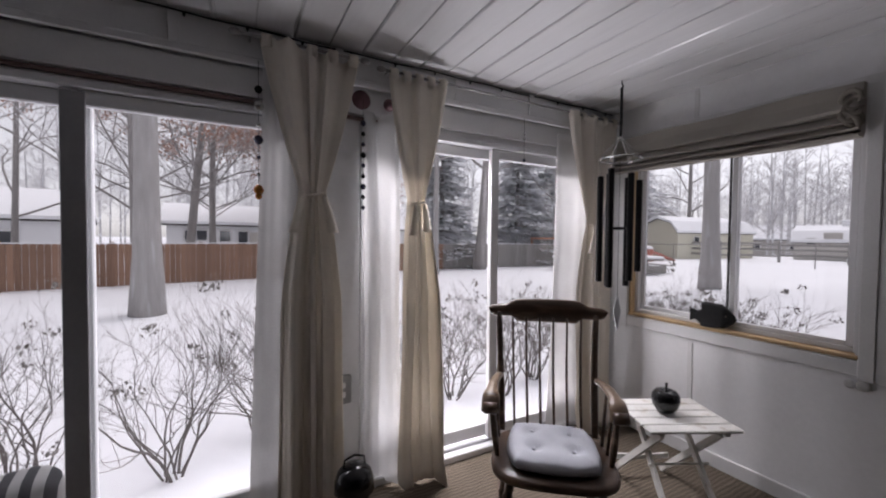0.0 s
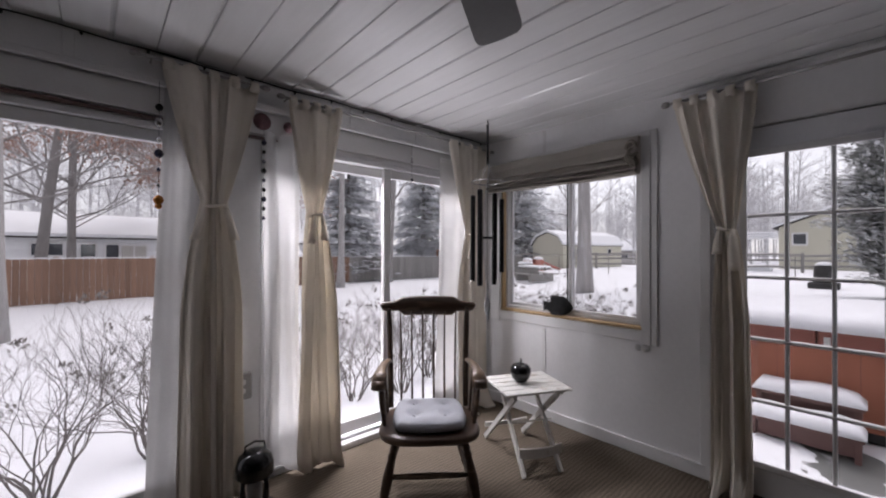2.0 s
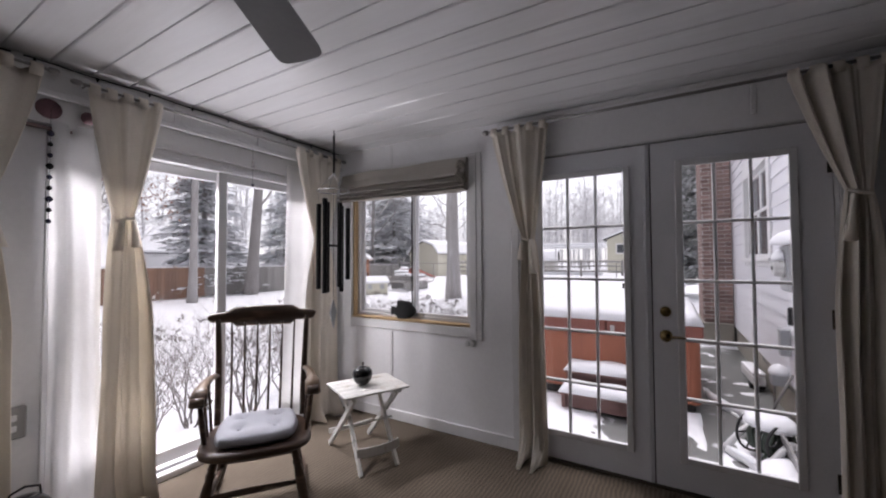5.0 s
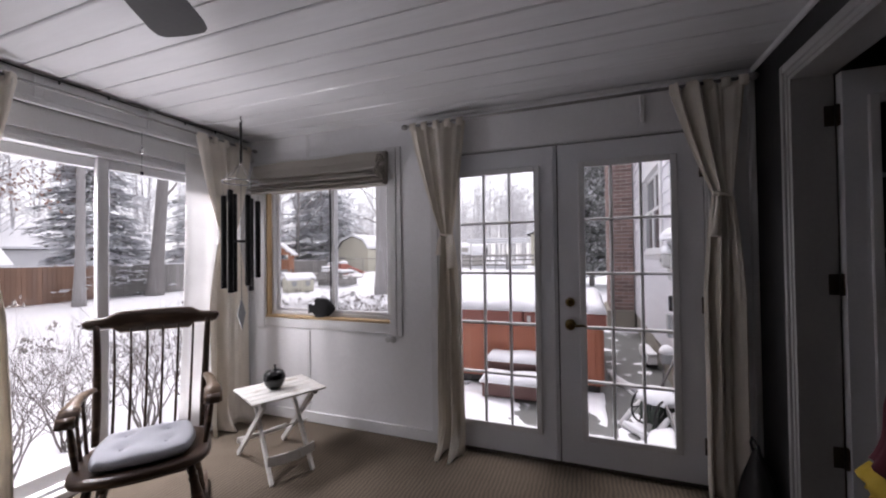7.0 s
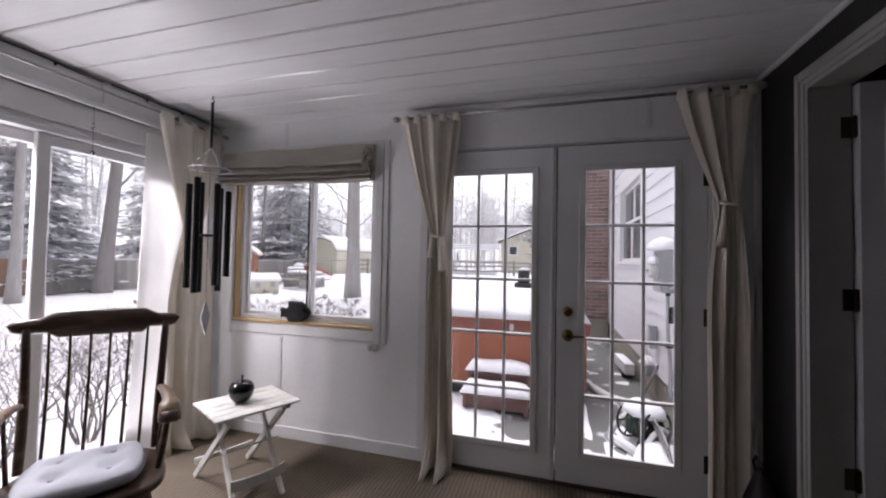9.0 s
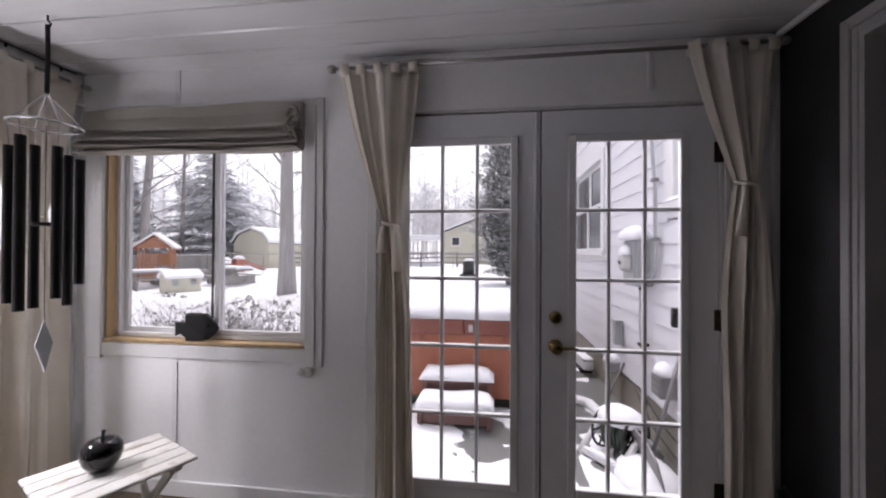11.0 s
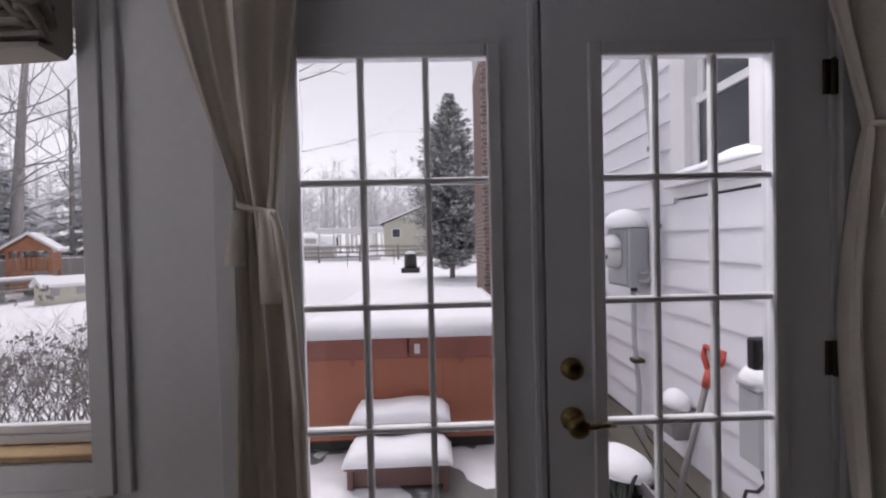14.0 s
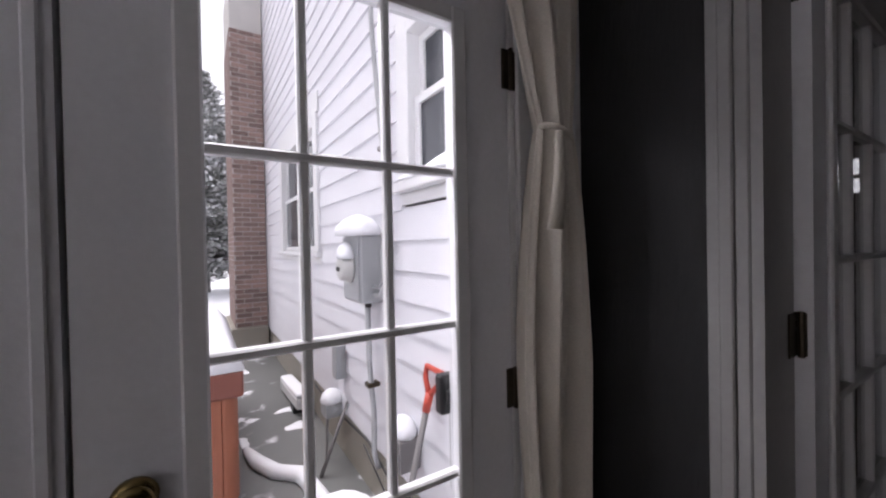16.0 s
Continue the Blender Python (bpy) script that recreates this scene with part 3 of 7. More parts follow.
def glazed_leaf(root, w, h, gy0, gy1, gz0, gz1, cols, rows, thick=0.044, m_door=M_DOOR):
    """A door leaf in the y-z plane, its inner face at x = 0, with glass split by bars."""
    part("stile", B(0, thick, 0, gy0, 0, h), m_door, root)
    part("stile", B(0, thick, gy1, w, 0, h), m_door, root)
    part("rail", B(0, thick, gy0, gy1, 0, gz0), m_door, root)
    part("rail", B(0, thick, gy0, gy1, gz1, h), m_door, root)
    bm = bmesh.new()
    s, o = 0.026, 0.012
    for y0, y1, z0, z1 in ((gy0 - s, gy0 + o, gz0 - s, gz1 + s), (gy1 - o, gy1 + s, gz0 - s, gz1 + s)):
        box(bm, -0.012, -0.001, y0, y1, z0, z1, 0.004)
    for z0, z1 in ((gz0 - s, gz0 + o), (gz1 - o, gz1 + s)):
        box(bm, -0.012, -0.001, gy0 + o, gy1 - o, z0, z1, 0.004)
    part("glazing_frame", bm, M_VINYL, root)
    cw, rh = (gy1 - gy0) / cols, (gz1 - gz0) / rows
    for c in range(1, cols):
        y = gy0 + c * cw
        part("muntin", B(0.002, 0.026, y - 0.009, y + 0.009, gz0 + 0.001, gz1 - 0.001, 0.004), M_VINYL, root)
    for r in range(1, rows):
        z = gz0 + r * rh
        part("muntin", B(-0.001, 0.025, gy0 + 0.001, gy1 - 0.001, z - 0.009, z + 0.009, 0.004), M_VINYL, root)
    me = finish(B(-0.002, 0.002, -cw / 2 + 0.0095, cw / 2 - 0.0095, -rh / 2 + 0.0095, rh / 2 - 0.0095), "pane", M_GLASS)
    for c in range(cols):
        for r in range(rows):
            p = piece("pane", me, root, pose(0.020, gy0 + (c + 0.5) * cw, gz0 + (r + 0.5) * rh))
            p.visible_shadow = False


def knob_bm(r, out):
    bm = bmesh.new()
    lathe(bm, [(r, 0), (r, 0.006), (r * 0.75, 0.012), (r * 0.42, 0.016), (r * 0.42, out * 0.55), (r * 0.85, out * 0.7), (r * 0.9, out * 0.88), (r * 0.5, out)], 20, m=pose(0, 0, 0, 0, -90, 0))
    return bm


frame_d = thing("door_frame_1", (X_E, 0, 0), "white frame and threshold of the double doors", "door frame", kind="structure")
bm = bmesh.new()
box(bm, 0.001, 0.128, DY0 + 0.001, DY0 + 0.022, 0, DZ1 - 0.001, 0.003)
box(bm, 0.001, 0.128, DY1 - 0.022, DY1 - 0.001, 0, DZ1 - 0.001, 0.003)
box(bm, 0.001, 0.128, DY0 + 0.022, DY1 - 0.022, 2.049, DZ1 - 0.001, 0.003)
part("jamb", bm, M_TRIM, frame_d)
# Black strip added to make the gap over the leaves look dark.
part("head_gap_strip", B(0.030, 0.045, DY0 + 0.023, DY1 - 0.023, 2.0395, 2.0485), M_BLACKPLASTIC, frame_d, "black strip that darkens the head gap")
bm = bmesh.new()
box(bm, -0.014, -0.001, DY0 - 0.055, DY0 + 0.006, 0, DZ1 + 0.02, 0.004)
box(bm, -0.014, -0.001, DY1 - 0.006, DY1 + 0.05, 0, DZ1 + 0.02, 0.004)
part("casing", bm, M_TRIM, frame_d)
part("threshold", B(-0.02, 0.14, DY0 + 0.022, DY1 - 0.022, 0.0, 0.014, 0.004), M_HINGE, frame_d, "dark metal threshold")

leaf_w = 0.80
left_leaf = thing("door_3", (X_E + 0.002, 0.004, 0.016), "white double door leaf with fifteen glass panes", "door", "double doors to the patio", "structure")
glazed_leaf(left_leaf, leaf_w, 2.022, 0.132, 0.661, 0.178, 1.876, 3, 5)
# Added black strip keeps the seam dark and stops light leaking.
part("seam_gap_strip", B(0.030, 0.043, -0.0075, -0.0005, 0.0, 2.02), M_BLACKPLASTIC, left_leaf, "black strip that darkens the seam between the leaves")
part("astragal", B(-0.008, -0.001, 0.012, 0.030, 0.0, 2.02, 0.003), M_DOOR, left_leaf)
right_leaf = thing("door_4", (X_E + 0.002, -0.804, 0.016), "white double door leaf with brass knob and deadbolt", "door", "double doors to the patio", "structure")
glazed_leaf(right_leaf, leaf_w, 2.022, 0.155, 0.650, 0.178, 1.876, 3, 5)
kn = part("door_knob", knob_bm(0.033, 0.065), M_BRASS, right_leaf, "aged brass knob with lever", True)
kn.matrix_basis = pose(-0.001, 0.735, 0.875)
lev = part("lever", tube(bmesh.new(), [(-0.05, 0, 0), (-0.055, -0.03, 0.0), (-0.052, -0.075, 0.002), (-0.045, -0.10, -0.004)], [0.008, 0.008, 0.007, 0.005], 8), M_BRASS, kn, "", True)
db = part("deadbolt", knob_bm(0.030, 0.028), M_BRASS, right_leaf, "aged brass deadbolt", True)
db.matrix_basis = pose(-0.001, 0.735, 1.015)
for z in (0.22, 1.02, 1.80):
    bm = bmesh.new()
    box(bm, -0.008, -0.001, -0.028, 0.02, z - 0.048, z + 0.048, 0.002)
    tube(bm, [(-0.010, -0.004, z - 0.05), (-0.010, -0.004, z + 0.05)], 0.006, 8)
    part("hinge", bm, M_HINGE, right_leaf, "dark bronze hinge")

# glazed house door standing open into the unlit room
hd = thing("door_5", (2.002, Y_S - 0.152 - 0.80, 0.162), "open white glazed house door with dark hinges", "door", kind="structure")
glazed_leaf(hd, 0.80, 1.94, 0.105, 0.695, 0.24, 1.80, 3, 5)
for z in (0.29, 1.03, 1.76):
    hg = part("hinge", B(0.010, 0.040, 0.801, 0.804, z - 0.045, z + 0.045, 0.001), M_HINGE, hd, "dark bronze hinge with screws")
    part("jamb_plate", B(0.0245, 0.0275, 0.815, 0.850, z - 0.045, z + 0.045, 0.001), M_HINGE, hg)
    part("pin", tube(bmesh.new(), [(0.018, 0.808, z - 0.047), (0.018, 0.808, z + 0.047)], 0.006, 8), M_HINGE, hg)
    for q in (-0.032, -0.011, 0.011, 0.032):
        part("screw", lathe(bmesh.new(), [(0.0045, 0), (0.004, 0.001)], 8, m=pose(0.022 + (0.006 if q > 0 else -0.004), 0.8042, z + q, -90, 0, 0)), M_SILVER, hg)

win2 = thing("window_2", (2.62, -5.35, 1.80), "small bright two-pane window of the house room", "window", kind="structure")
bm = bmesh.new()
box(bm, 0.001, 0.03, -0.04, 0.04, 0.001, 0.319)
box(bm, 0.47, 0.499, -0.04, 0.04, 0.001, 0.319)
box(bm, 0.235, 0.265, -0.03, 0.03, 0.001, 0.319)
box(bm, 0.03, 0.47, -0.035, 0.035, 0.14, 0.17)
part("window_frame", bm, M_TRIM, win2)
p = part("pane", B(0.03, 0.47, -0.003, 0.003, 0.001, 0.319), M_GLASS, win2)
p.visible_shadow = False


# ---- curtains ----
def curtain_bm(top, tie, foot, z_top, z_tie, z_foot, depth, folds, seed, along="x", pinch=True, flare=0.0, n_u=72, n_v=40):
    """A pleated cloth sheet. top, tie and foot are (start, end) across the wall; along says which axis runs across; the cloth hangs about 0."""
    rnd = random.Random(seed)
    ph = [rnd.uniform(0, 6.28) for _ in range(6)]
    bm = bmesh.new()
    grid = []
    for j in range(n_v + 1):
        v = j / n_v
        z = z_top + (z_foot - z_top) * v
        if pinch:
            if z >= z_tie:
                t = (z_top - z) / (z_top - z_tie)
                s = t ** 1.25
                a = top[0] + (tie[0] - top[0]) * s
                b = top[1] + (tie[1] - top[1]) * s
                bulge = 0.5 + 0.5 * (1 - t)
            else:
                t = (z_tie - z) / (z_tie - z_foot)
                s = min(1.0, t * 3.0) ** 0.6 * 0.75 + 0.25 * t
                a = tie[0] + (foot[0] - tie[0]) * s
                b = tie[1] + (foot[1] - tie[1]) * s
                bulge = 0.55 + 0.45 * s
        else:
            a = top[0] + (foot[0] - top[0]) * v
            b = top[1] + (foot[1] - top[1]) * v
            bulge = 0.6 + 0.4 * v
        row = []
        for i in range(n_u + 1):
            u = i / n_u
            f = 2 * math.pi * folds * (u + 0.05 * math.sin(5.1 * u + ph[4]) + 0.03 * math.sin(11 * u + ph[5]))
            sharp = 0.62 * math.asin(math.sin(f + ph[0] + 0.5 * math.sin(3 * v + ph[1]))) if pinch else math.sin(f + ph[0] + 0.5 * math.sin(3 * v + ph[1]))
            sag = 0.028 * (0.5 - 0.5 * math.cos(2 * math.pi * (u - 0.06) / 0.22)) * max(0.0, 1 - v * 14) if pinch else 0.0
            d = sharp + 0.5 * math.sin(0.63 * f + ph[2] + 1.4 * v) + 0.14 * math.sin(2.9 * f + ph[3] - 2 * v)
            soft = 0.75 + 0.9 * noise.noise(Vector((u * 2.6 + seed, v * 1.7, seed * 1.3)))
            d = d * depth * bulge * 0.55 * max(0.25, soft) + 0.5 * depth * noise.noise(Vector((u * 1.8, v * 2.4 + seed, 3.1)))
            lump = 0.012 * math.sin(7 * v + 4 * u + ph[4])
            across = a + (b - a) * (u + 0.02 * math.sin(f + ph[5]))
            out = d + lump - flare * (max(0.0, v - 0.93) / 0.07) ** 1.6 * (0.6 + 0.4 * math.sin(f * 0.5 + ph[1]))
            zz = z - sag + (0.012 * math.sin(f * 0.7 + ph[2]) if j == n_v else 0)
            row.append(bm.verts.new((across, out, zz) if along == "x" else (out, across, zz)))
        grid.append(row)
    for r0, r1 in zip(grid, grid[1:]):
        for i in range(n_u):
            bm.faces.new((r0[i], r0[i + 1], r1[i + 1], r1[i]))
    return bm


def curtain(name, base, label, group, material, along="x", tie_z=None, tie_r=(0.06, 0.05), tails=(), **k):
    root = thing(name, base, label, "curtain", group)
    c = part("cloth", curtain_bm(along=along, z_tie=tie_z or 1.4, pinch=tie_z is not None, **k), material, root, "", True)
    sol = c.modifiers.new("thickness", "SOLIDIFY")
    sol.thickness = 0.003
    if tie_z is not None:
        ctr = (k["tie"][0] + k["tie"][1]) / 2
        half = (k["tie"][1] - k["tie"][0]) / 2 + 0.002
        bm = bmesh.new()
        n = 24
        rings = []
        for q in range(n):
            a = 2 * math.pi * q / n
            p = [half * math.cos(a), tie_r[1] * math.sin(a)]
            nx = Vector((math.cos(a), math.sin(a), 0))
            ring = []
            for dz, dr in ((-0.009, -0.003), (-0.004, 0.003), (0.004, 0.003), (0.009, -0.003), (0.0, -0.007)):
                xx, yy = p[0] + nx.x * dr, p[1] + nx.y * dr
                zz = tie_z + dz + 0.012 * math.sin(a) + 0.014 * math.cos(a + 0.6)
                ring.append(bm.verts.new((ctr + xx, yy, zz) if along == "x" else (yy, ctr + xx, zz)))
            rings.append(ring)
        for q in range(n):
            r0, r1 = rings[q], rings[(q + 1) % n]
            for s in range(5):
                bm.faces.new((r0[s], r0[(s + 1) % 5], r1[(s + 1) % 5], r1[s]))
        part("tie_band", bm, material, root, "", True)
        for q in range(5):
            cc = k["top"][0] + (k["top"][1] - k["top"][0]) * (0.06 + 0.22 * q)
            bm = bmesh.new()
            zt = k["z_top"]
            lo = zt - 0.05
            pr = [(0.014, lo), (0.015, zt - 0.012), (0.008, zt + 0.004), (0.0, zt + 0.009), (-0.008, zt + 0.004), (-0.015, zt - 0.012), (-0.014, lo), (-0.010, lo), (-0.011, zt - 0.012), (0.0, zt + 0.004), (0.011, zt - 0.012), (0.010, lo)]
            prism(bm, pr, "x" if along == "x" else "y", cc - 0.022, cc + 0.022)
            part("tab", bm, material, root, "", True)
        for off, length, lean in tails:
            bm = bmesh.new()
            w0, w1 = 0.012, 0.026
            rows = []
            for q in range(7):
                t = q / 6
                zz = tie_z - 0.01 - length * t
                w = w0 + (w1 - w0) * t
                cx = ctr + off + lean * t
                oy = -tie_r[1] - 0.006 - 0.008 * math.sin(3.0 * t)
                row = []
                for e, bend in ((-1, 0.0), (0, -0.008), (1, 0.0)):
                    row.append(bm.verts.new((cx + e * w, oy + bend, zz) if along == "x" else (oy + bend, cx + e * w, zz)))
                rows.append(row)
            for r0, r1 in zip(rows, rows[1:]):
                for e in range(2):
                    bm.faces.new((r0[e], r0[e + 1], r1[e + 1], r1[e]))
            tl = part("tie_tail", bm, material, root, "", True)
            tl.modifiers.new("thickness", "SOLIDIFY").thickness = 0.003
    return root


G_N, G_E = "tied curtains of the sliding doors", "tied curtains of the double doors"
YC = 2.50
curtain("curtain", (0, YC, 0), "cream cotton curtain tied at the waist beside the post", G_N, M_CREAM, tie_z=1.585, tie_r=(0.07, 0.042),
        tails=((-0.045, 0.17, -0.045), (0.05, 0.17, 0.04)), top=(-0.02, 0.43), tie=(0.15, 0.26), foot=(0.05, 0.36), z_top=2.29, z_foot=0.012, depth=0.065, folds=3.4, seed=3, flare=0.04)
curtain("curtain", (0, YC, 0), "cream cotton curtain tied at the waist near the chair", G_N, M_CREAM, tie_z=1.575, tie_r=(0.05, 0.034),
        tails=((-0.02, 0.17, -0.02), (0.03, 0.15, 0.015)), top=(0.60, 0.93), tie=(0.715, 0.80), foot=(0.66, 0.93), z_top=2.27, z_foot=0.012, depth=0.06, folds=2.8, seed=8, flare=0.05)
curtain("curtain", (0, YC - 0.02, 0), "cream cotton curtain tied at the waist in the corner", G_N, M_CREAM, tie_z=1.50, tie_r=(0.05, 0.036),
        tails=((-0.04, 0.20, -0.03),), top=(1.88, 2.36), tie=(2.08, 2.19), foot=(1.98, 2.34), z_top=2.26, z_foot=0.012, depth=0.06, folds=3.2, seed=5, flare=0.09)
G_S = "sheer curtains of the sliding doors"
curtain("sheer_curtain", (0, 2.565, 0), "white translucent sheer curtain hanging straight to the carpet", G_S, M_SHEER, top=(0.0, 0.20), foot=(-0.07, 0.20), tie=(0, 0), z_top=2.20, z_foot=0.014, depth=0.04, folds=1.7, seed=11)
curtain("sheer_curtain", (0, 2.560, 0), "white translucent sheer curtain beside the post", G_S, M_SHEER, top=(0.475, 0.66), foot=(0.475, 0.72), tie=(0, 0), z_top=2.05, z_foot=0.014, depth=0.04, folds=1.6, seed=12)
curtain("sheer_curtain", (0, 2.565, 0), "white translucent sheer curtain gathered in the corner", G_S, M_SHEER, top=(1.86, 2.41), foot=(1.80, 2.42), tie=(0, 0), z_top=2.12, z_foot=0.014, depth=0.036, folds=2.4, seed=13)
# curtains of the double doors, along y
XC = 2.375
curtain("curtain", (XC, 0, 0), "cream cotton curtain tied low beside the glazed doors", G_E, M_CREAM, along="y", tie_z=1.48, tie_r=(0.05, 0.036),
        tails=((0.025, 0.13, 0.012), (-0.035, 0.22, -0.012)), top=(0.60, 1.00), tie=(0.69, 0.775), foot=(0.62, 0.81), z_top=2.275, z_foot=0.012, depth=0.06, folds=4.2, seed=21, flare=0.16)
curtain("curtain", (XC, 0, 0), "cream cotton curtain tied at the waist beside the dark wall", G_E, M_CREAM, along="y", tie_z=1.65, tie_r=(0.05, 0.036),
        tails=((0.03, 0.22, 0.02),), top=(-1.0, -0.63), tie=(-0.915, -0.83), foot=(-0.985, -0.77), z_top=2.285, z_foot=0.012, depth=0.055, folds=4.2, seed=22, flare=0.04)


def rod(name, a, b, r, label, brackets):
    root = thing(name, (0, 0, 0), label, "curtain rod")
    a, b = Vector(a), Vector(b)
    part("pole", tube(bmesh.new(), [a, b], r, 12), M_ROD, root, "", True)
    d = (b - a).normalized()
    for p, s in ((a, -1), (b, 1)):
        bm = bmesh.new()
        q = d.to_track_quat("Z", "Y").to_matrix().to_4x4()
        lathe(bm, [(r * 1.2, 0), (r * 2.0, 0.006), (r * 2.3, 0.022), (r * 1.9, 0.038), (r * 0.8, 0.046)], 14,
              m=Matrix.Translation(p) @ (q if s > 0 else q @ pose(0, 0, 0, 180)))
        part("finial", bm, M_ROD, root, "", True)
    for p0, p1 in brackets:
        part("bracket", tube(bmesh.new(), [p0, p1], 0.005, 8), M_ROD, root)
    return root


rod("curtain_rod", (XC, 1.02, 2.262), (XC, -1.0, 2.275), 0.009, "thin steel curtain rod above the double doors", [((XC, 0.96, 2.262), (X_E, 0.96, 2.262)), ((XC, -0.97, 2.275), (X_E, -0.97, 2.275))])
rod("curtain_rod", (-0.10, YC, 2.278), (0.44, YC, 2.278), 0.007, "thin steel curtain rod beside the post", [((-0.06, YC, 2.278), (-0.06, Y_N - 0.04, 2.278)), ((0.41, YC, 2.278), (0.41, Y_N - 0.04, 2.278))])
rod("curtain_rod", (0.57, YC, 2.258), (2.38, YC - 0.02, 2.248), 0.007, "thin steel curtain rod above the sliding door", [((0.59, YC, 2.258), (0.59, Y_N - 0.04, 2.258)), ((2.33, YC - 0.02, 2.248), (2.33, Y_N - 0.04, 2.248))])

# roman blind drawn up over the window
blind = thing("roman_blind", (X_E - 0.022, 0, 0), "beige roman blind pulled up in soft folds", "blind")
bm = bmesh.new()
prof = [(0.0, 2.125), (-0.040, 2.122), (-0.050, 2.06), (-0.074, 2.0), (-0.079, 1.992), (-0.046, 1.989), (-0.055, 1.972), (-0.084, 1.946), (-0.088, 1.938), (-0.052, 1.935), (-0.060, 1.924), (-0.090, 1.908), (-0.093, 1.901), (-0.056, 1.898), (-0.062, 1.888), (-0.090, 1.878), (-0.086, 1.868), (-0.02, 1.868), (-0.004, 1.90)]
n = 30
y0, y1 = 1.215, 2.50
rows = []
for i in range(n + 1):
    y = y0 + (y1 - y0) * i / n
    row = []
    for q, (px, pz) in enumerate(prof):
        s = 0.004 * math.sin(9 * y + q) + (0.006 * math.sin(3.1 * y) if q > 3 else 0)
        row.append(bm.verts.new((px - s, y, pz + s * 0.8)))
    rows.append(row)
k = len(prof)
for r0, r1 in zip(rows, rows[1:]):
    for q in range(k):
        bm.faces.new((r0[q], r0[(q + 1) % k], r1[(q + 1) % k], r1[q]))
bm.faces.new(rows[0])
bm.faces.new(rows[-1][::-1])
part("cloth", bm, M_BLIND, blind, "", False)
rnd = random.Random(4)
for q in range(6):
    cy, cz = 1.240 + rnd.uniform(-0.01, 0.03), 1.925 + 0.024 * q
    pts = []
    for e in range(9):
        a = e / 8 * 5.2 + q
        pts.append((-0.078 - 0.02 * math.sin(a + q), cy + 0.034 * math.cos(a) * (0.6 + 0.1 * q), cz + 0.034 * math.sin(a)))
    part("gathered_fold", tube(bmesh.new(), pts, [0.004, 0.009, 0.012, 0.010, 0.013, 0.010, 0.012, 0.008, 0.003], 7), M_BLINDSHADED, blind, "bunched beige cloth fold, shadow in its colour", True)


# ---- rocking chair ----
F = Vector((0.62, 0.785, 0)).normalized()
yaw = math.degrees(math.atan2(-F.x, F.y))
chair = thing("rocking_chair", pose(1.13, 1.83, 0, 0, 0, yaw) @ Matrix.Scale(1.05, 4), "dark-stained wooden rocking chair with spindle back and grey cushion", "chair")
SEAT = 0.40


def slab(bm, outline, z0, z1, r=0.012):
    """A rounded-edge board from an outline."""
    c = Vector((sum(p[0] for p in outline) / len(outline), sum(p[1] for p in outline) / len(outline)))
    rings = []
    for z, inset in ((z0, r), (z0 + r * 0.5, r * 0.2), ((z0 + z1) / 2, 0), (z1 - r * 0.5, r * 0.2), (z1, r)):
        ring = []
        for p in outline:
            d = Vector(p) - c
            d = d * (1 - inset / max(d.length, 0.01))
            ring.append(bm.verts.new((c.x + d.x, c.y + d.y, z)))
        rings.append(ring)
    k = len(outline)
    for a, b in zip(rings, rings[1:]):
        for i in range(k):
            bm.faces.new((a[i], a[(i + 1) % k], b[(i + 1) % k], b[i]))
    bm.faces.new(rings[0][::-1])
    bm.faces.new(rings[-1])
    return bm


seat_outline = []
for i in range(40):
    a = 2 * math.pi * i / 40
    cx, sy = math.cos(a), math.sin(a)
    e = 0.62
    px = 0.255 * math.copysign(abs(cx) ** e, cx) * (1.0 - 0.06 * sy)
    py = 0.225 * math.copysign(abs(sy) ** e, sy)
    seat_outline.append((px, py))
part("seat", slab(bmesh.new(), seat_outline, SEAT - 0.042, SEAT, 0.018), M_CHAIRWOOD, chair, "", True)


def turned(bm, a, b, r, beads=True, n=10):
    """A turned stick with a swollen middle and rings."""
    a, b = Vector(a), Vector(b)
    ts = [0, 0.06, 0.10, 0.14, 0.18, 0.30, 0.45, 0.60, 0.72, 0.78, 0.82, 0.86, 1.0]
    rs = [0.70, 0.85, 1.10, 0.80, 1.05, 1.20, 1.30, 1.15, 0.90, 1.15, 0.80, 0.95, 0.70] if beads else [0.75, 0.8, 0.85, 0.9, 0.95, 1.05, 1.15, 1.05, 0.95, 0.9, 0.85, 0.8, 0.7]
    return tube(bm, [a.lerp(b, t) for t in ts], [r * q for q in rs], n)


legs = {"fl": ((-0.17, -0.15), (-0.235, -0.19)), "fr": ((0.17, -0.15), (0.235, -0.19)), "bl": ((-0.15, 0.14), (-0.215, 0.21)), "br": ((0.15, 0.14), (0.215, 0.21))}


def rocker_z(y):
    return 0.001 + 0.16 * (y - 0.03) ** 2


for (tx, ty), (fx, fy) in legs.values():
    part("leg", turned(bmesh.new(), (fx, fy, rocker_z(fy) + 0.036), (tx, ty, SEAT - 0.035), 0.019), M_CHAIRWOOD, chair, "", True)
for s in (-1, 1):
    bm = bmesh.new()
    ys = [-0.40 + 0.80 * i / 24 for i in range(25)]
    lo = [(y, rocker_z(y)) for y in ys]
    hi = [(y, rocker_z(y) + 0.042 - 0.02 * abs(y / 0.42) ** 4) for y in reversed(ys)]
    prism(bm, lo + hi, "x", s * 0.225 - 0.013, s * 0.225 + 0.013)
    part("rocker", bm, M_CHAIRWOOD, chair)
part("stretcher", turned(bmesh.new(), (-0.205, -0.172, 0.20), (0.205, -0.172, 0.20), 0.014, False), M_CHAIRWOOD, chair, "", True)
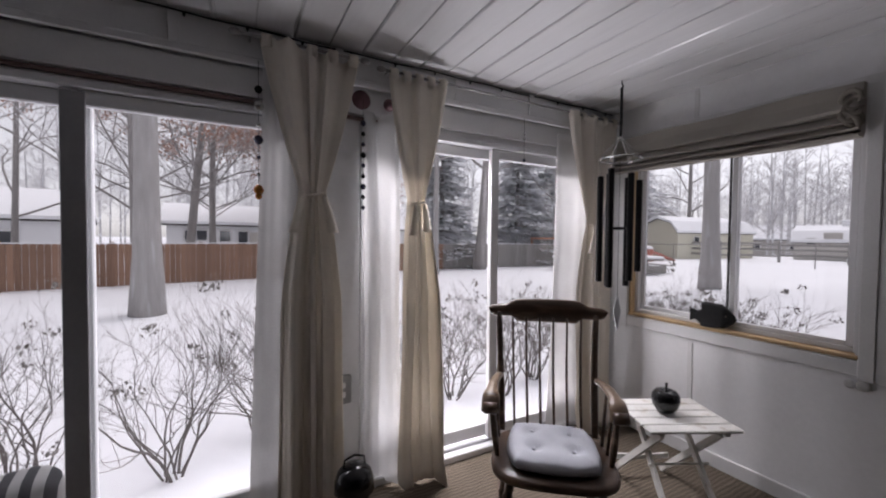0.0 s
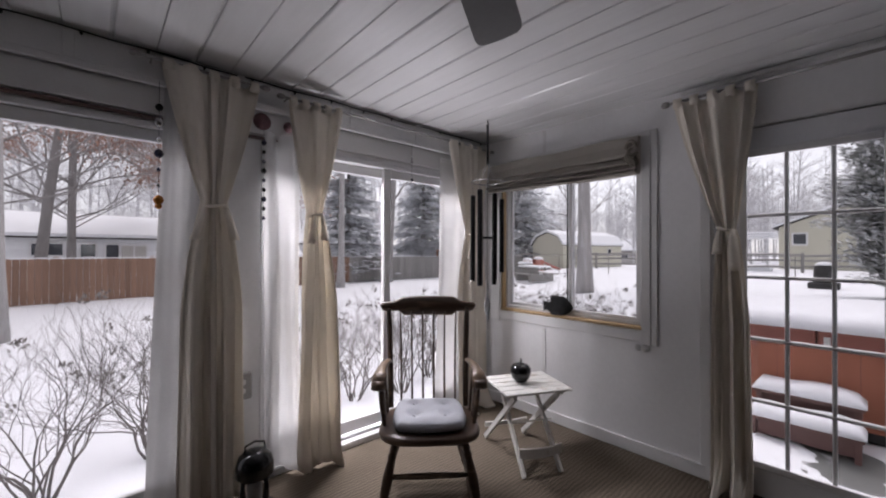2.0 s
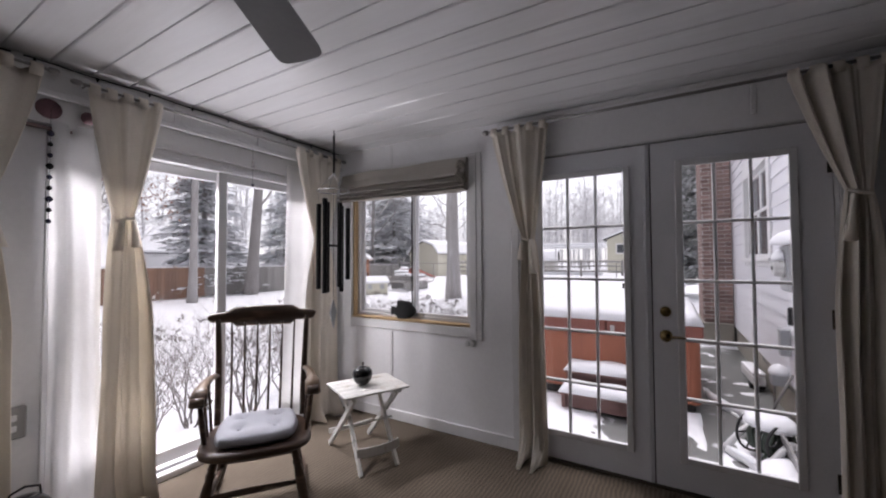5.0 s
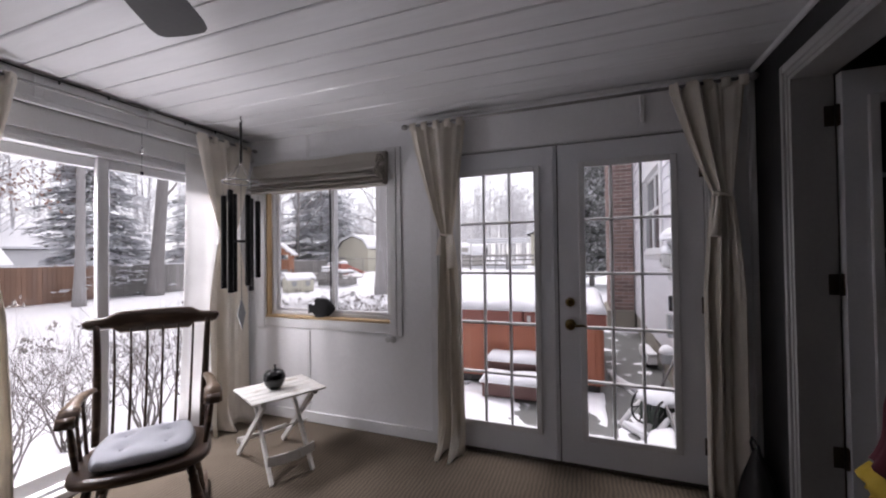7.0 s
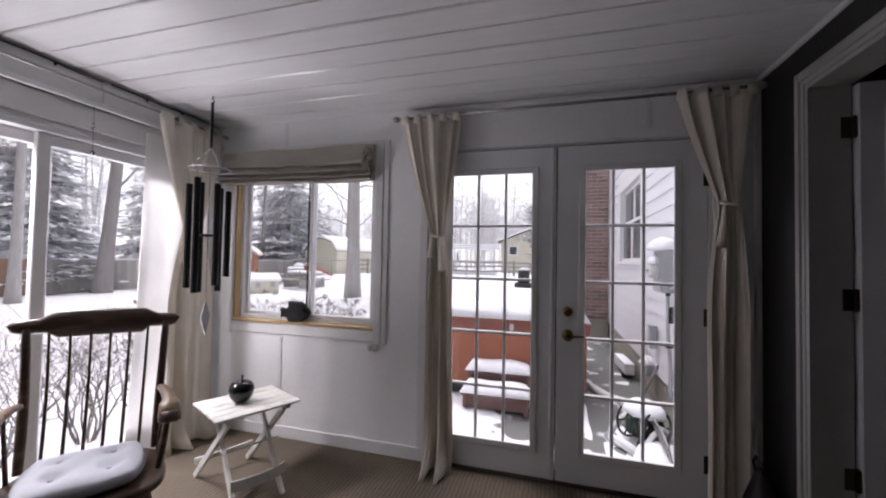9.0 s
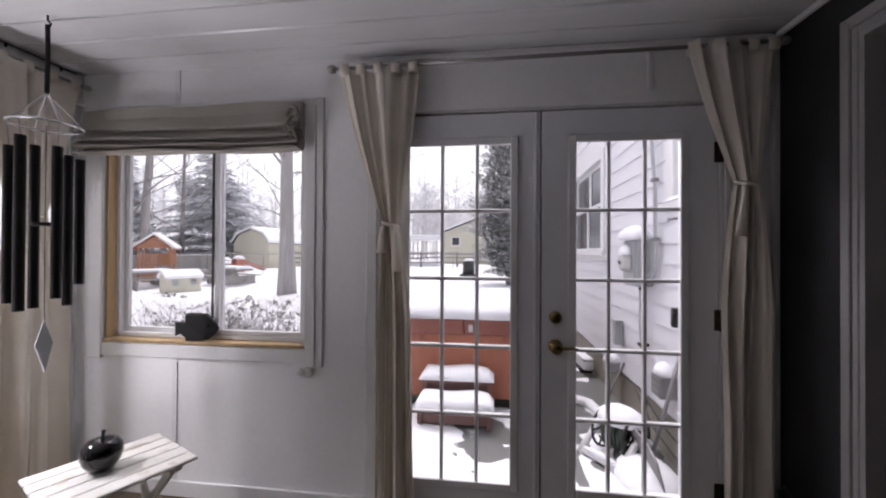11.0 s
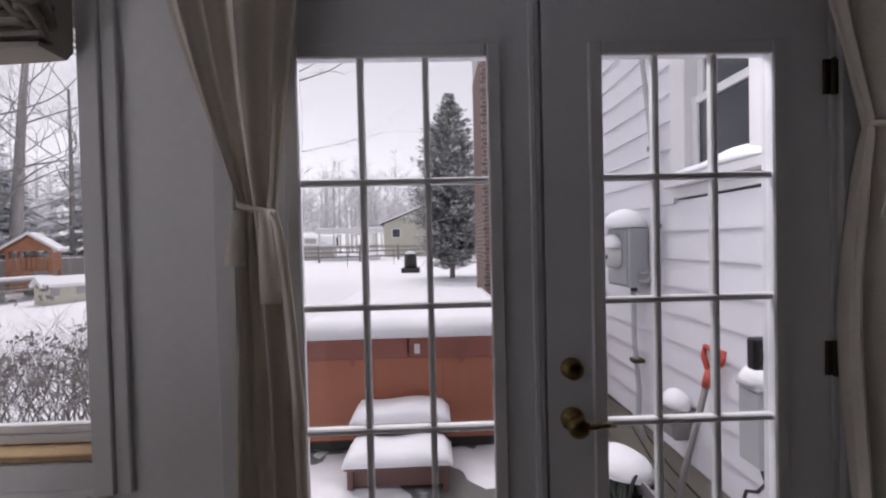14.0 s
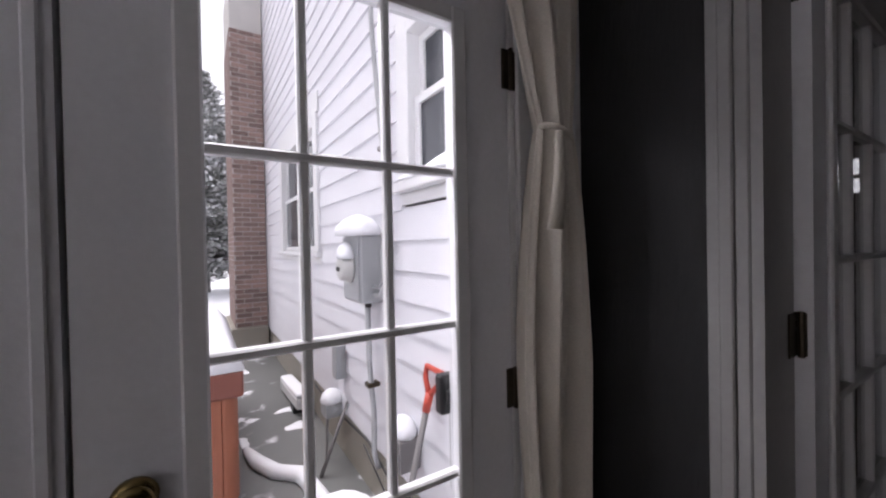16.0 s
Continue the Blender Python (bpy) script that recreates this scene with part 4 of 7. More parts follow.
part("stretcher", turned(bmesh.new(), (-0.185, 0.178, 0.19), (0.185, 0.178, 0.19), 0.013, False), M_CHAIRWOOD, chair, "", True)
for s in (-1, 1):
    part("stretcher", turned(bmesh.new(), (s * 0.20, -0.17, 0.17), (s * 0.185, 0.18, 0.17), 0.012, False), M_CHAIRWOOD, chair, "", True)
BACK0, BACK1, CREST = 0.185, 0.335, 0.985
for s in (-1, 1):
    pts = [(s * (0.215 + 0.025 * t), BACK0 + (BACK1 - BACK0) * t + 0.03 * math.sin(math.pi * t), SEAT - 0.01 + (CREST - 0.035 - SEAT) * t) for t in [i / 8 for i in range(9)]]
    part("back_post", tube(bmesh.new(), pts, [0.015, 0.017, 0.018, 0.018, 0.017, 0.016, 0.016, 0.015, 0.013], 10), M_CHAIRWOOD, chair, "", True)
for i in range(6):
    q = -0.155 + 0.062 * i
    pts = [(q * (1 + 0.10 * t), BACK0 + 0.005 + (BACK1 - BACK0) * t + 0.028 * math.sin(math.pi * t), SEAT - 0.01 + (CREST - 0.06 - SEAT) * t) for t in [j / 8 for j in range(9)]]
    part("spindle", tube(bmesh.new(), pts, [0.006, 0.0065, 0.0065, 0.0062, 0.006, 0.0058, 0.0055, 0.0052, 0.005], 8), M_CHAIRWOOD, chair, "", True)
bm = bmesh.new()
n = 40
rows = []
for i in range(n + 1):
    t = -1 + 2 * i / n
    x = 0.295 * t
    a = abs(t)
    top = CREST + (0.024 if a < 0.55 else 0.022 * max(0.0, 1 - (a - 0.55) / 0.14)) - 0.014 * a * a
    bot = CREST - 0.098 + (0.0 if a < 0.52 else 0.026 * min(1.0, (a - 0.52) / 0.06)) + 0.012 * max(0.0, a - 0.85) / 0.15
    if a > 0.93:
        f = math.sqrt(max(0.0, 1 - ((a - 0.93) / 0.07) ** 2)) * 0.85 + 0.15
        mid = (CREST - 0.028)
        top, bot = mid + (top - mid) * f, mid + (bot - mid) * f
    y = BACK1 + 0.028 * (1 - t * t) + 0.004
    rows.append([bm.verts.new((x, y + dy, z)) for dy, z in ((-0.018, bot + 0.008), (-0.020, (top + bot) / 2), (-0.014, top - 0.006), (0.0, top), (0.016, top - 0.006), (0.018, (top + bot) / 2), (0.014, bot + 0.008), (0, bot))])
for r0, r1 in zip(rows, rows[1:]):
    for q in range(8):
        bm.faces.new((r0[q], r0[(q + 1) % 8], r1[(q + 1) % 8], r1[q]))
bm.faces.new(rows[0])
bm.faces.new(rows[-1][::-1])
part("crest_rail", bm, M_CHAIRWOOD, chair, "wide scrolled crest rail", True)
# Arms are paler than the rest of the chair, with dark patches.
M_ARM = mat("pale_arm_wood", (0.20, 0.135, 0.085), 0.35, scale=6, vary=0.3, bump=0.1, stretch=(1, 5, 1), second=(0.07, 0.042, 0.028), second_scale=6, second_amount=0.35)
for s in (-1, 1):
    bm = bmesh.new()
    rows = []
    for i in range(19):
        t = i / 18
        y = BACK0 + 0.045 - 0.275 * t
        x = s * (0.232 + 0.030 * math.sin(min(t * 1.2, 1.0) * 1.57))
        z = 0.645 - 0.03 * t + 0.018 * math.sin(t * 3.1) - (0.035 * max(0.0, (t - 0.85) / 0.15) ** 2)
        w = 0.018 + 0.012 * t + (0.010 if t > 0.75 else 0)
        rows.append([bm.verts.new((x + w * a, y, z + h)) for a, h in ((-1, -0.006), (-0.8, 0.010), (0, 0.014), (0.8, 0.010), (1, -0.006), (0, -0.014))])
    for r0, r1 in zip(rows, rows[1:]):
        for q in range(6):
            bm.faces.new((r0[q], r0[(q + 1) % 6], r1[(q + 1) % 6], r1[q]))
    bm.faces.new(rows[0])
    bm.faces.new(rows[-1][::-1])
    part("arm", bm, M_ARM, chair, "light wooden arm with scrolled end", True)
    part("arm_scroll", tube(bmesh.new(), [(s * 0.234, -0.048, 0.594), (s * 0.290, -0.048, 0.594)], [0.024, 0.024], 14), M_CHAIRWOOD, chair, "", True)
    part("arm_post", turned(bmesh.new(), (s * 0.228, -0.06, SEAT - 0.01), (s * 0.260, -0.02, 0.60), 0.013, False), M_CHAIRWOOD, chair, "", True)
    part("arm_spindle", tube(bmesh.new(), [(s * 0.232, 0.03, SEAT - 0.01), (s * 0.255, 0.05, 0.625)], [0.008, 0.007], 8), M_CHAIRWOOD, chair, "", True)
    part("arm_spindle", tube(bmesh.new(), [(s * 0.226, 0.10, SEAT - 0.01), (s * 0.246, 0.12, 0.635)], [0.008, 0.007], 8), M_CHAIRWOOD, chair, "", True)

cush = thing("seat_cushion", pose(1.13, 1.83, SEAT * 1.05 + 0.002, 0, 0, yaw) @ Matrix.Scale(1.05, 4), "pale grey tufted cotton cushion lying on the rocking chair", "cushion")
bm = bmesh.new()
n = 34
tufts = [(-0.08, -0.075), (0.08, -0.075), (-0.08, 0.075), (0.08, 0.075)]
top, bot = [], []
for i in range(n + 1):
    rt, rb = [], []
    for j in range(n + 1):
        u, v = -1 + 2 * i / n, -1 + 2 * j / n
        x = 0.190 * u * math.sqrt(1 - 0.28 * v * v)
        y = 0.180 * v * math.sqrt(1 - 0.28 * u * u) - 0.015
        edge = max(0.0, 1 - max(abs(u), abs(v)) ** 4.0)
        h = 0.046 * edge ** 0.36
        for tx, ty in tufts:
            h -= 0.026 * math.exp(-((x - tx) ** 2 + (y - ty) ** 2) / 0.0011)
        h += 0.006 * math.sin(31 * x + 2) * math.sin(27 * y) * edge
        rt.append(bm.verts.new((x, y, 0.022 + max(h, 0.0))))
        rb.append(bm.verts.new((x * 0.97, y * 0.97, 0.0 + 0.020 * (1 - edge ** 0.3))))
    top.append(rt)
    bot.append(rb)
for i in range(n):
    for j in range(n):
        bm.faces.new((top[i][j], top[i + 1][j], top[i + 1][j + 1], top[i][j + 1]))
        bm.faces.new((bot[i][j], bot[i][j + 1], bot[i + 1][j + 1], bot[i + 1][j]))
for i in range(n):
    for a, b in (((i, 0), (i + 1, 0)), ((i + 1, n), (i, n)), ((0, i + 1), (0, i)), ((n, i), (n, i + 1))):
        bm.faces.new((top[b[0]][b[1]], top[a[0]][a[1]], bot[a[0]][a[1]], bot[b[0]][b[1]]))
part("pad", bm, M_CUSHION, cush, "", True)
for tx, ty in tufts:
    part("tuft_button", lathe(bmesh.new(), [(0.002, -0.002), (0.009, 0.0), (0.008, 0.004), (0.002, 0.006)], 10, at=(tx, ty, 0.048)), M_CUSHION, cush, "", True)

# ---- folding slat table ----
table = thing("folding_table", pose(1.91, 1.75, 0, 0, 0, -26.0), "small white folding table with a slatted top", "table")
TZ = 0.47
for i in range(5):
    v = -0.156 + 0.078 * i
    part("slat", B(-0.232, 0.232, v - 0.036, v + 0.036, TZ - 0.014, TZ, 0.004), M_TABLE, table)
for u in (-0.165, 0.165):
    part("batten", B(u - 0.014, u + 0.014, -0.175, 0.175, TZ - 0.038, TZ - 0.015, 0.003), M_TABLE, table)
for u0, sgn in ((-0.125, 1), (-0.150, -1), (0.125, 1), (0.150, -1)):
    bm = bmesh.new()
    a, b = Vector((u0, sgn * 0.145, TZ - 0.038)), Vector((u0 - 0.03, -sgn * 0.275, 0.004))
    d = (b - a).normalized()
    side = Vector((1, 0, 0))
    nn = d.cross(side).normalized()
    cs = []
    for p in (a, b):
        cs.append([bm.verts.new(p + side * sx * 0.009 + nn * sy * 0.016) for sx, sy in ((-1, -1), (1, -1), (1, 1), (-1, 1))])
    for e in range(4):
        bm.faces.new((cs[0][e], cs[0][(e + 1) % 4], cs[1][(e + 1) % 4], cs[1][e]))
    bm.faces.new(cs[0][::-1])
    bm.faces.new(cs[1])
    part("leg", bm, M_TABLE, table)
bm = bmesh.new()
out = [(-0.165, 0.10), (-0.10, 0.088), (0.0, 0.082), (0.07, 0.088), (0.125, 0.10), (0.125, 0.155), (0.07, 0.145), (0.0, 0.140), (-0.10, 0.145), (-0.165, 0.155)]
prism(bm, out, "y", -0.234, -0.222)
part("brace", bm, M_TABLE, table, "curved lower brace board")
bm = bmesh.new()
out = [(-0.20, 0.098), (0.13, 0.098), (0.13, 0.130), (-0.02, 0.122), (-0.20, 0.130)]
prism(bm, out, "y", 0.222, 0.234)
part("brace", bm, M_TABLE, table)
part("crossbar", tube(bmesh.new(), [(-0.16, -0.06, 0.235), (0.16, -0.06, 0.235)], 0.006, 8), M_TABLE, table)

apple = thing("apple_ornament", pose(1.885, 1.775, TZ + 0.001) @ Matrix.Scale(1.22, 4), "glossy black ceramic apple with a stem on the table", "ornament")
prof = [(0.004, 0.006), (0.020, 0.0), (0.034, 0.008), (0.050, 0.030), (0.057, 0.056), (0.054, 0.080), (0.042, 0.096), (0.026, 0.100), (0.012, 0.094), (0.002, 0.086)]
part("body", lathe(bmesh.new(), prof, 28), M_BLACKGLOSS, apple, "", True)
part("stem", tube(bmesh.new(), [(0, 0, 0.084), (0.002, 0, 0.105), (0.007, 0.002, 0.128)], [0.004, 0.004, 0.006], 8), M_IRON, apple, "dark metal stem", True)

# fish figure on the sill
fish = thing("fish_figure", pose(2.472, 1.835, WZ0 + 0.020) @ Matrix.Scale(1.12, 4), "black cast metal fish figure standing on the window sill", "ornament")
bm = bmesh.new()
fo = [(0.135, 0.055), (0.135, 0.018), (0.105, 0.030), (0.080, 0.012), (0.070, 0.0), (0.010, 0.0), (-0.045, 0.006), (-0.085, 0.035), (-0.105, 0.062), (-0.092, 0.085), (-0.055, 0.118), (-0.030, 0.135), (0.045, 0.137), (0.072, 0.132), (0.072, 0.092), (0.100, 0.078), (0.135, 0.090)]
k = len(fo)
rings = []
for xo, inset in ((-0.020, 0.82), (-0.013, 0.96), (0.0, 1.0), (0.013, 0.96), (0.020, 0.82)):
    rings.append([bm.verts.new((xo * (1.0 if abs(u) < 0.08 else 0.5), u * inset, 0.068 + (v - 0.068) * inset if v > 0.003 else 0.0)) for u, v in fo])
for a, b in zip(rings, rings[1:]):
    for i in range(k):
        bm.faces.new((a[i], a[(i + 1) % k], b[(i + 1) % k], b[i]))
bm.faces.new(rings[0][::-1])
bm.faces.new(rings[-1])
part("body", bm, M_IRON, fish)
for s in (-1, 1):
    part("eye", lathe(bmesh.new(), [(0.003, 0.0), (0.007, 0.002), (0.004, 0.006)], 10, m=pose(s * 0.0195, -0.062, 0.078, 0, 90 * s, 0)), M_BLACKGLOSS, fish)

# ---- wind chime ----
chime = thing("wind_chime", (1.943, 2.128, 0), "large black tube wind chime hanging from the ceiling", "wind chime")
part("hook", tube(bmesh.new(), [(0, 0, Z_C - 0.001), (0, 0, Z_C - 0.02), (0.012, 0, Z_C - 0.03), (0.008, 0, Z_C - 0.045), (0, 0, Z_C - 0.04)], 0.004, 8), M_IRON, chime)
part("cord", tube(bmesh.new(), [(0, 0, Z_C - 0.042), (0.002, 0, 2.15), (0, 0, 2.015)], 0.0085, 8), M_IRON, chime, "thick black hanging cord")
bm = bmesh.new()
R = 0.120
ring = [(R * math.cos(a), R * math.sin(a), 1.875) for a in [2 * math.pi * i / 24 for i in range(25)]]
tube(bm, ring, 0.005, 6, False)
part("ring", bm, M_SILVER, chime, "polished steel suspension ring", True)
bm = bmesh.new()
for i in range(6):
    a = 2 * math.pi * i / 6 + 0.2
    tube(bm, [(0, 0, 2.015), (R * math.cos(a), R * math.sin(a), 1.877)], 0.0015, 5)
part("strings", bm, M_SILVER, chime)
lens = [0.68, 0.715, 0.65, 0.705, 0.63, 0.55]
for i in range(6):
    a = 2 * math.pi * i / 6 + 0.2
    cx, cy = (R - 0.012) * math.cos(a), (R - 0.012) * math.sin(a)
    top = 1.775 + (0.03 if i % 2 else 0.0) - (0.06 if i == 5 else 0)
    bm = bmesh.new()
    lathe(bm, [(0.0165, 0), (0.0185, 0.002), (0.0185, lens[i] - 0.002), (0.0165, lens[i])], 16, at=(cx, cy, top - lens[i]))
    tb = part("tube", bm, M_CHIME, chime, "", False)
    part("thread", tube(bmesh.new(), [(cx, cy, top - 0.002), (cx * 1.08, cy * 1.08, 1.872)], 0.0012, 5), M_SILVER, tb)
part("striker", lathe(bmesh.new(), [(0.01, -0.009), (0.042, -0.007), (0.044, 0.0), (0.042, 0.007), (0.01, 0.009)], 18, at=(0, 0, 1.455)), M_IRON, chime)
part("striker_cord", tube(bmesh.new(), [(0, 0, 1.875), (0, 0, 1.464)], 0.0015, 5), M_IRON, chime)
part("sail_cord", tube(bmesh.new(), [(0, 0, 1.446), (0.002, 0, 1.04)], 0.0015, 5), M_IRON, chime)
bm = bmesh.new()
prism(bm, [(0, 1.045), (0.034, 0.945), (0.004, 0.825), (-0.034, 0.945)], "y", -0.003, 0.003)
part("sail", bm, M_GREYBOX, chime, "grey diamond wind sail")

# ---- ceiling fan ----
HX, HY = 0.157, 0.665
fan = thing("ceiling_fan", (HX, HY, 0), "white ceiling fan with grey paddle blades and a pull chain", "ceiling fan")
part("canopy", lathe(bmesh.new(), [(0.075, 2.20), (0.085, 2.24), (0.082, Z_C - 0.004), (0.07, Z_C - 0.001)], 24), M_FANBODY, fan, "", True)
part("motor_housing", lathe(bmesh.new(), [(0.03, 1.98), (0.06, 1.985), (0.075, 2.01), (0.12, 2.035), (0.13, 2.09), (0.12, 2.17), (0.085, 2.20)], 28), M_FANBODY, fan, "", True)
for i in range(5):
    ang = 30 + 72 * i
    mrot = pose(0, 0, 2.04, 0, 0, ang) @ pose(0, 0, 0, -13, 0, 0)
    bm = bmesh.new()
    out = [(0.17, -0.055), (0.60, -0.076), (0.632, -0.072), (0.650, -0.056), (0.656, 0.0), (0.650, 0.056), (0.632, 0.072), (0.60, 0.076), (0.17, 0.055)]
    prism(bm, out, "z", -0.003, 0.003, mrot)
    bl = part("blade", bm, M_FAN, fan)
    bm = bmesh.new()
    prism(bm, [(0.10, -0.018), (0.18, -0.03), (0.24, -0.028), (0.24, 0.028), (0.18, 0.03), (0.10, 0.018)], "z", -0.010, -0.004, mrot)
    part("blade_iron", bm, M_FANBODY, bl)
part("pull_chain", tube(bmesh.new(), [(-0.062, 0.028, 1.995), (-0.062, 0.028, 1.83)], 0.0018, 6), M_HINGE, fan)
part("pull_knob", lathe(bmesh.new(), [(0.003, 0.04), (0.007, 0.035), (0.009, 0.018), (0.010, 0.008), (0.004, 0.0)], 12, at=(-0.062, 0.028, 1.788)), M_STONE, fan, "dark turned pull knob", True)

# ---- string of small bulbs along the ceiling edge ----
st = thing("string_lights", (0, Y_N - 0.048, 0), "thin dark cable with tiny unlit bulbs along the ceiling", "string lights")
bm = bmesh.new()
pts = []
x = X_W + 0.05
while x < 2.42:
    pts.append((x, 0.006 * math.sin(5 * x), Z_C - 0.012 - 0.006 * math.sin(7.3 * x) ** 2))
    x += 0.08
tube(bm, pts, 0.0035, 6)
part("cable", bm, M_IRON, st)
bulb_mesh = finish(lathe(bmesh.new(), [(0.002, 0.0), (0.006, -0.004), (0.006, -0.014), (0.002, -0.02)], 8), "bulb", M_IRON)
for i, p in enumerate(pts):
    if i % 3 == 1:
        piece("bulb", bulb_mesh, st, pose(*p))


def bead_string(base, label, beads, z_top):
    root = thing("bead_string", base, label, "hanging ornament")
    part("cord", tube(bmesh.new(), [(0, 0, z_top), (0, 0, beads[-1][0])], 0.0012, 5), M_IRON, root)
    for z, r, m_ in beads:
        bm = bmesh.new()
        lathe(bm, [(r * 0.2, -r), (r * 0.7, -r * 0.7), (r, 0), (r * 0.7, r * 0.7), (r * 0.2, r)], 10, at=(0, 0, z))
        part("bead", bm, m_, root, "", True)
    return root


bead_string((-0.025, 2.548, 0), "hanging string with glass beads and an amber drop", [(2.06, 0.018, M_IRON), (1.985, 0.024, M_SILVER), (1.90, 0.012, M_SILVER), (1.83, 0.022, M_BLUEBEAD), (1.75, 0.010, M_BLUEBEAD), (1.67, 0.008, M_IRON), (1.60, 0.024, M_AMBER), (1.57, 0.016, M_AMBER)], 2.19)
bead_string((0.470, 2.552, 0), "hanging string of dark beads below a rosette", [(1.98 - 0.055 * i, 0.012 if i % 3 else 0.016, M_IRON if i % 2 else M_BLUEBEAD) for i in range(9)], 2.10)
bead_string((1.55, 2.552, 0), "small glass drop hanging above the sliding door", [(2.07, 0.010, M_SILVER), (2.04, 0.013, M_SILVER), (1.90, 0.012, M_BLUEBEAD)], 2.17)
ros = thing("rosette", (0.47, Y_N - 0.024, 2.112), "round purple-brown medallion fixed above the post", "ornament")
bm = bmesh.new()
lathe(bm, [(0.012, -0.022), (0.026, -0.020), (0.030, -0.010), (0.046, -0.016), (0.052, -0.006), (0.050, 0.0)], 20, m=pose(0, 0, 0, -90, 0, 0) @ pose(0, 0, 0, 180, 0, 0))
part("disc", bm, M_STONE, ros, "", True)
ros2 = thing("curtain_holdback", (0.62, Y_N - 0.024, 2.105), "dark wooden holdback knob on the header", "hook")
part("knob", lathe(bmesh.new(), [(0.012, 0.0), (0.030, 0.004), (0.034, 0.016), (0.020, 0.034), (0.006, 0.042)], 16, m=pose(0, 0, 0, 90, 0, 0)), M_STONE, ros2, "", True)

# wall outlet and the dark lantern by the post
ou = thing("wall_outlet", (0.372, Y_N - 0.001, 0.575), "white outlet plate with a box on the post", "outlet")
part("plate", B(-0.05, 0.05, -0.030, 0, -0.075, 0.075, 0.006), M_CASING, ou)
for z in (-0.025, 0.025):
    part("socket", B(-0.017, 0.017, -0.034, -0.0305, z - 0.014, z + 0.014, 0.003), M_TRIM, ou)
lan = thing("floor_lantern", (0.36, 2.30, 0), "dark glossy lantern with a domed cap on the carpet", "lantern")
part("base", lathe(bmesh.new(), [(0.098, 0.0), (0.105, 0.012), (0.100, 0.040), (0.080, 0.052)], 24), M_BLACKGLOSS, lan, "", True)
for q in range(4):
    a = math.pi / 2 * q + 0.5
    part("post", tube(bmesh.new(), [(0.070 * math.cos(a), 0.070 * math.sin(a), 0.05), (0.080 * math.cos(a), 0.080 * math.sin(a), 0.13), (0.070 * math.cos(a), 0.070 * math.sin(a), 0.215)], 0.012, 8), M_BLACKGLOSS, lan, "", True)
part("candle", lathe(bmesh.new(), [(0.034, 0.053), (0.036, 0.06), (0.035, 0.15), (0.028, 0.158), (0.004, 0.155)], 18), M_CASING, lan, "grey wax candle", True)
part("cap", lathe(bmesh.new(), [(0.084, 0.205), (0.092, 0.215), (0.090, 0.26), (0.078, 0.30), (0.052, 0.325), (0.016, 0.335)], 24), M_BLACKGLOSS, lan, "", True)
part("handle", tube(bmesh.new(), [(-0.05, 0, 0.325), (-0.045, 0, 0.36), (0, 0, 0.375), (0.045, 0, 0.36), (0.05, 0, 0.325)], 0.005, 8), M_BLACKGLOSS, lan, "", True)

# striped cushion on a wicker seat below the sliding door
sc = thing("striped_armchair", pose(-0.70, 1.98, 0, 0, 0, 8), "low armchair with a grey and white striped back cushion", "armchair")
part("back_cushion", B(-0.46, 0.15, -0.09, 0.09, 0.37, 0.735, 0.06, 4), M_STRIPE, sc, "grey and white striped cushion", True)
part("seat", B(-0.46, 0.15, -0.60, -0.10, 0.24, 0.37, 0.05, 3), M_STRIPE, sc, "", True)
part("frame", B(-0.49, 0.18, -0.62, 0.11, 0.12, 0.238, 0.02, 2), M_CHAIRWOOD, sc)
for u in (-0.44, 0.13):
    for v in (-0.57, 0.06):
        part("leg", B(u - 0.022, u + 0.022, v - 0.022, v + 0.022, 0, 0.119, 0.004), M_CHAIRWOOD, sc)

# dark and bright cloth hanging inside the doorway
M_REDCLOTH = mat("dark_red_cloth", (0.10, 0.012, 0.025), 0.9, scale=8, vary=0.2, bump=0.3, fine=200)
M_YELLOWCLOTH = mat("yellow_cloth_band", (0.55, 0.38, 0.04), 0.9, scale=8, vary=0.15, bump=0.3, fine=200)
fl = thing("hanging_jacket", (1.20, -0.99, 0), "dark red cloth with a yellow band hung on the door casing", "jacket")
part("peg", tube(bmesh.new(), [(0.0, -0.035, 1.16), (0.0, 0.03, 1.17)], 0.008, 8), M_HINGE, fl)
bm = curtain_bm(top=(-0.05, 0.02), tie=(0, 0), foot=(-0.16, 0.31), z_top=1.17, z_tie=0, z_foot=0.67, depth=0.03, folds=3, seed=31, pinch=False, n_u=30, n_v=16)
part("cloth", bm, M_REDCLOTH, fl, "", True).modifiers.new("thickness", "SOLIDIFY").thickness = 0.006
bm = curtain_bm(top=(-0.16, 0.31), tie=(0, 0), foot=(-0.17, 0.345), z_top=0.67, z_tie=0, z_foot=0.56, depth=0.03, folds=3, seed=31, pinch=False, n_u=30, n_v=5)
part("yellow_band", bm, M_YELLOWCLOTH, fl, "bright yellow band", True).modifiers.new("thickness", "SOLIDIFY").thickness = 0.006

# black bag slumped in the corner by the doorway
bg = thing("soft_bag", pose(2.27, -0.962, 0.0, 0, 0, 10), "black soft bag slumped on the carpet by the dark wall", "bag")
bm = bmesh.new()
rings = []
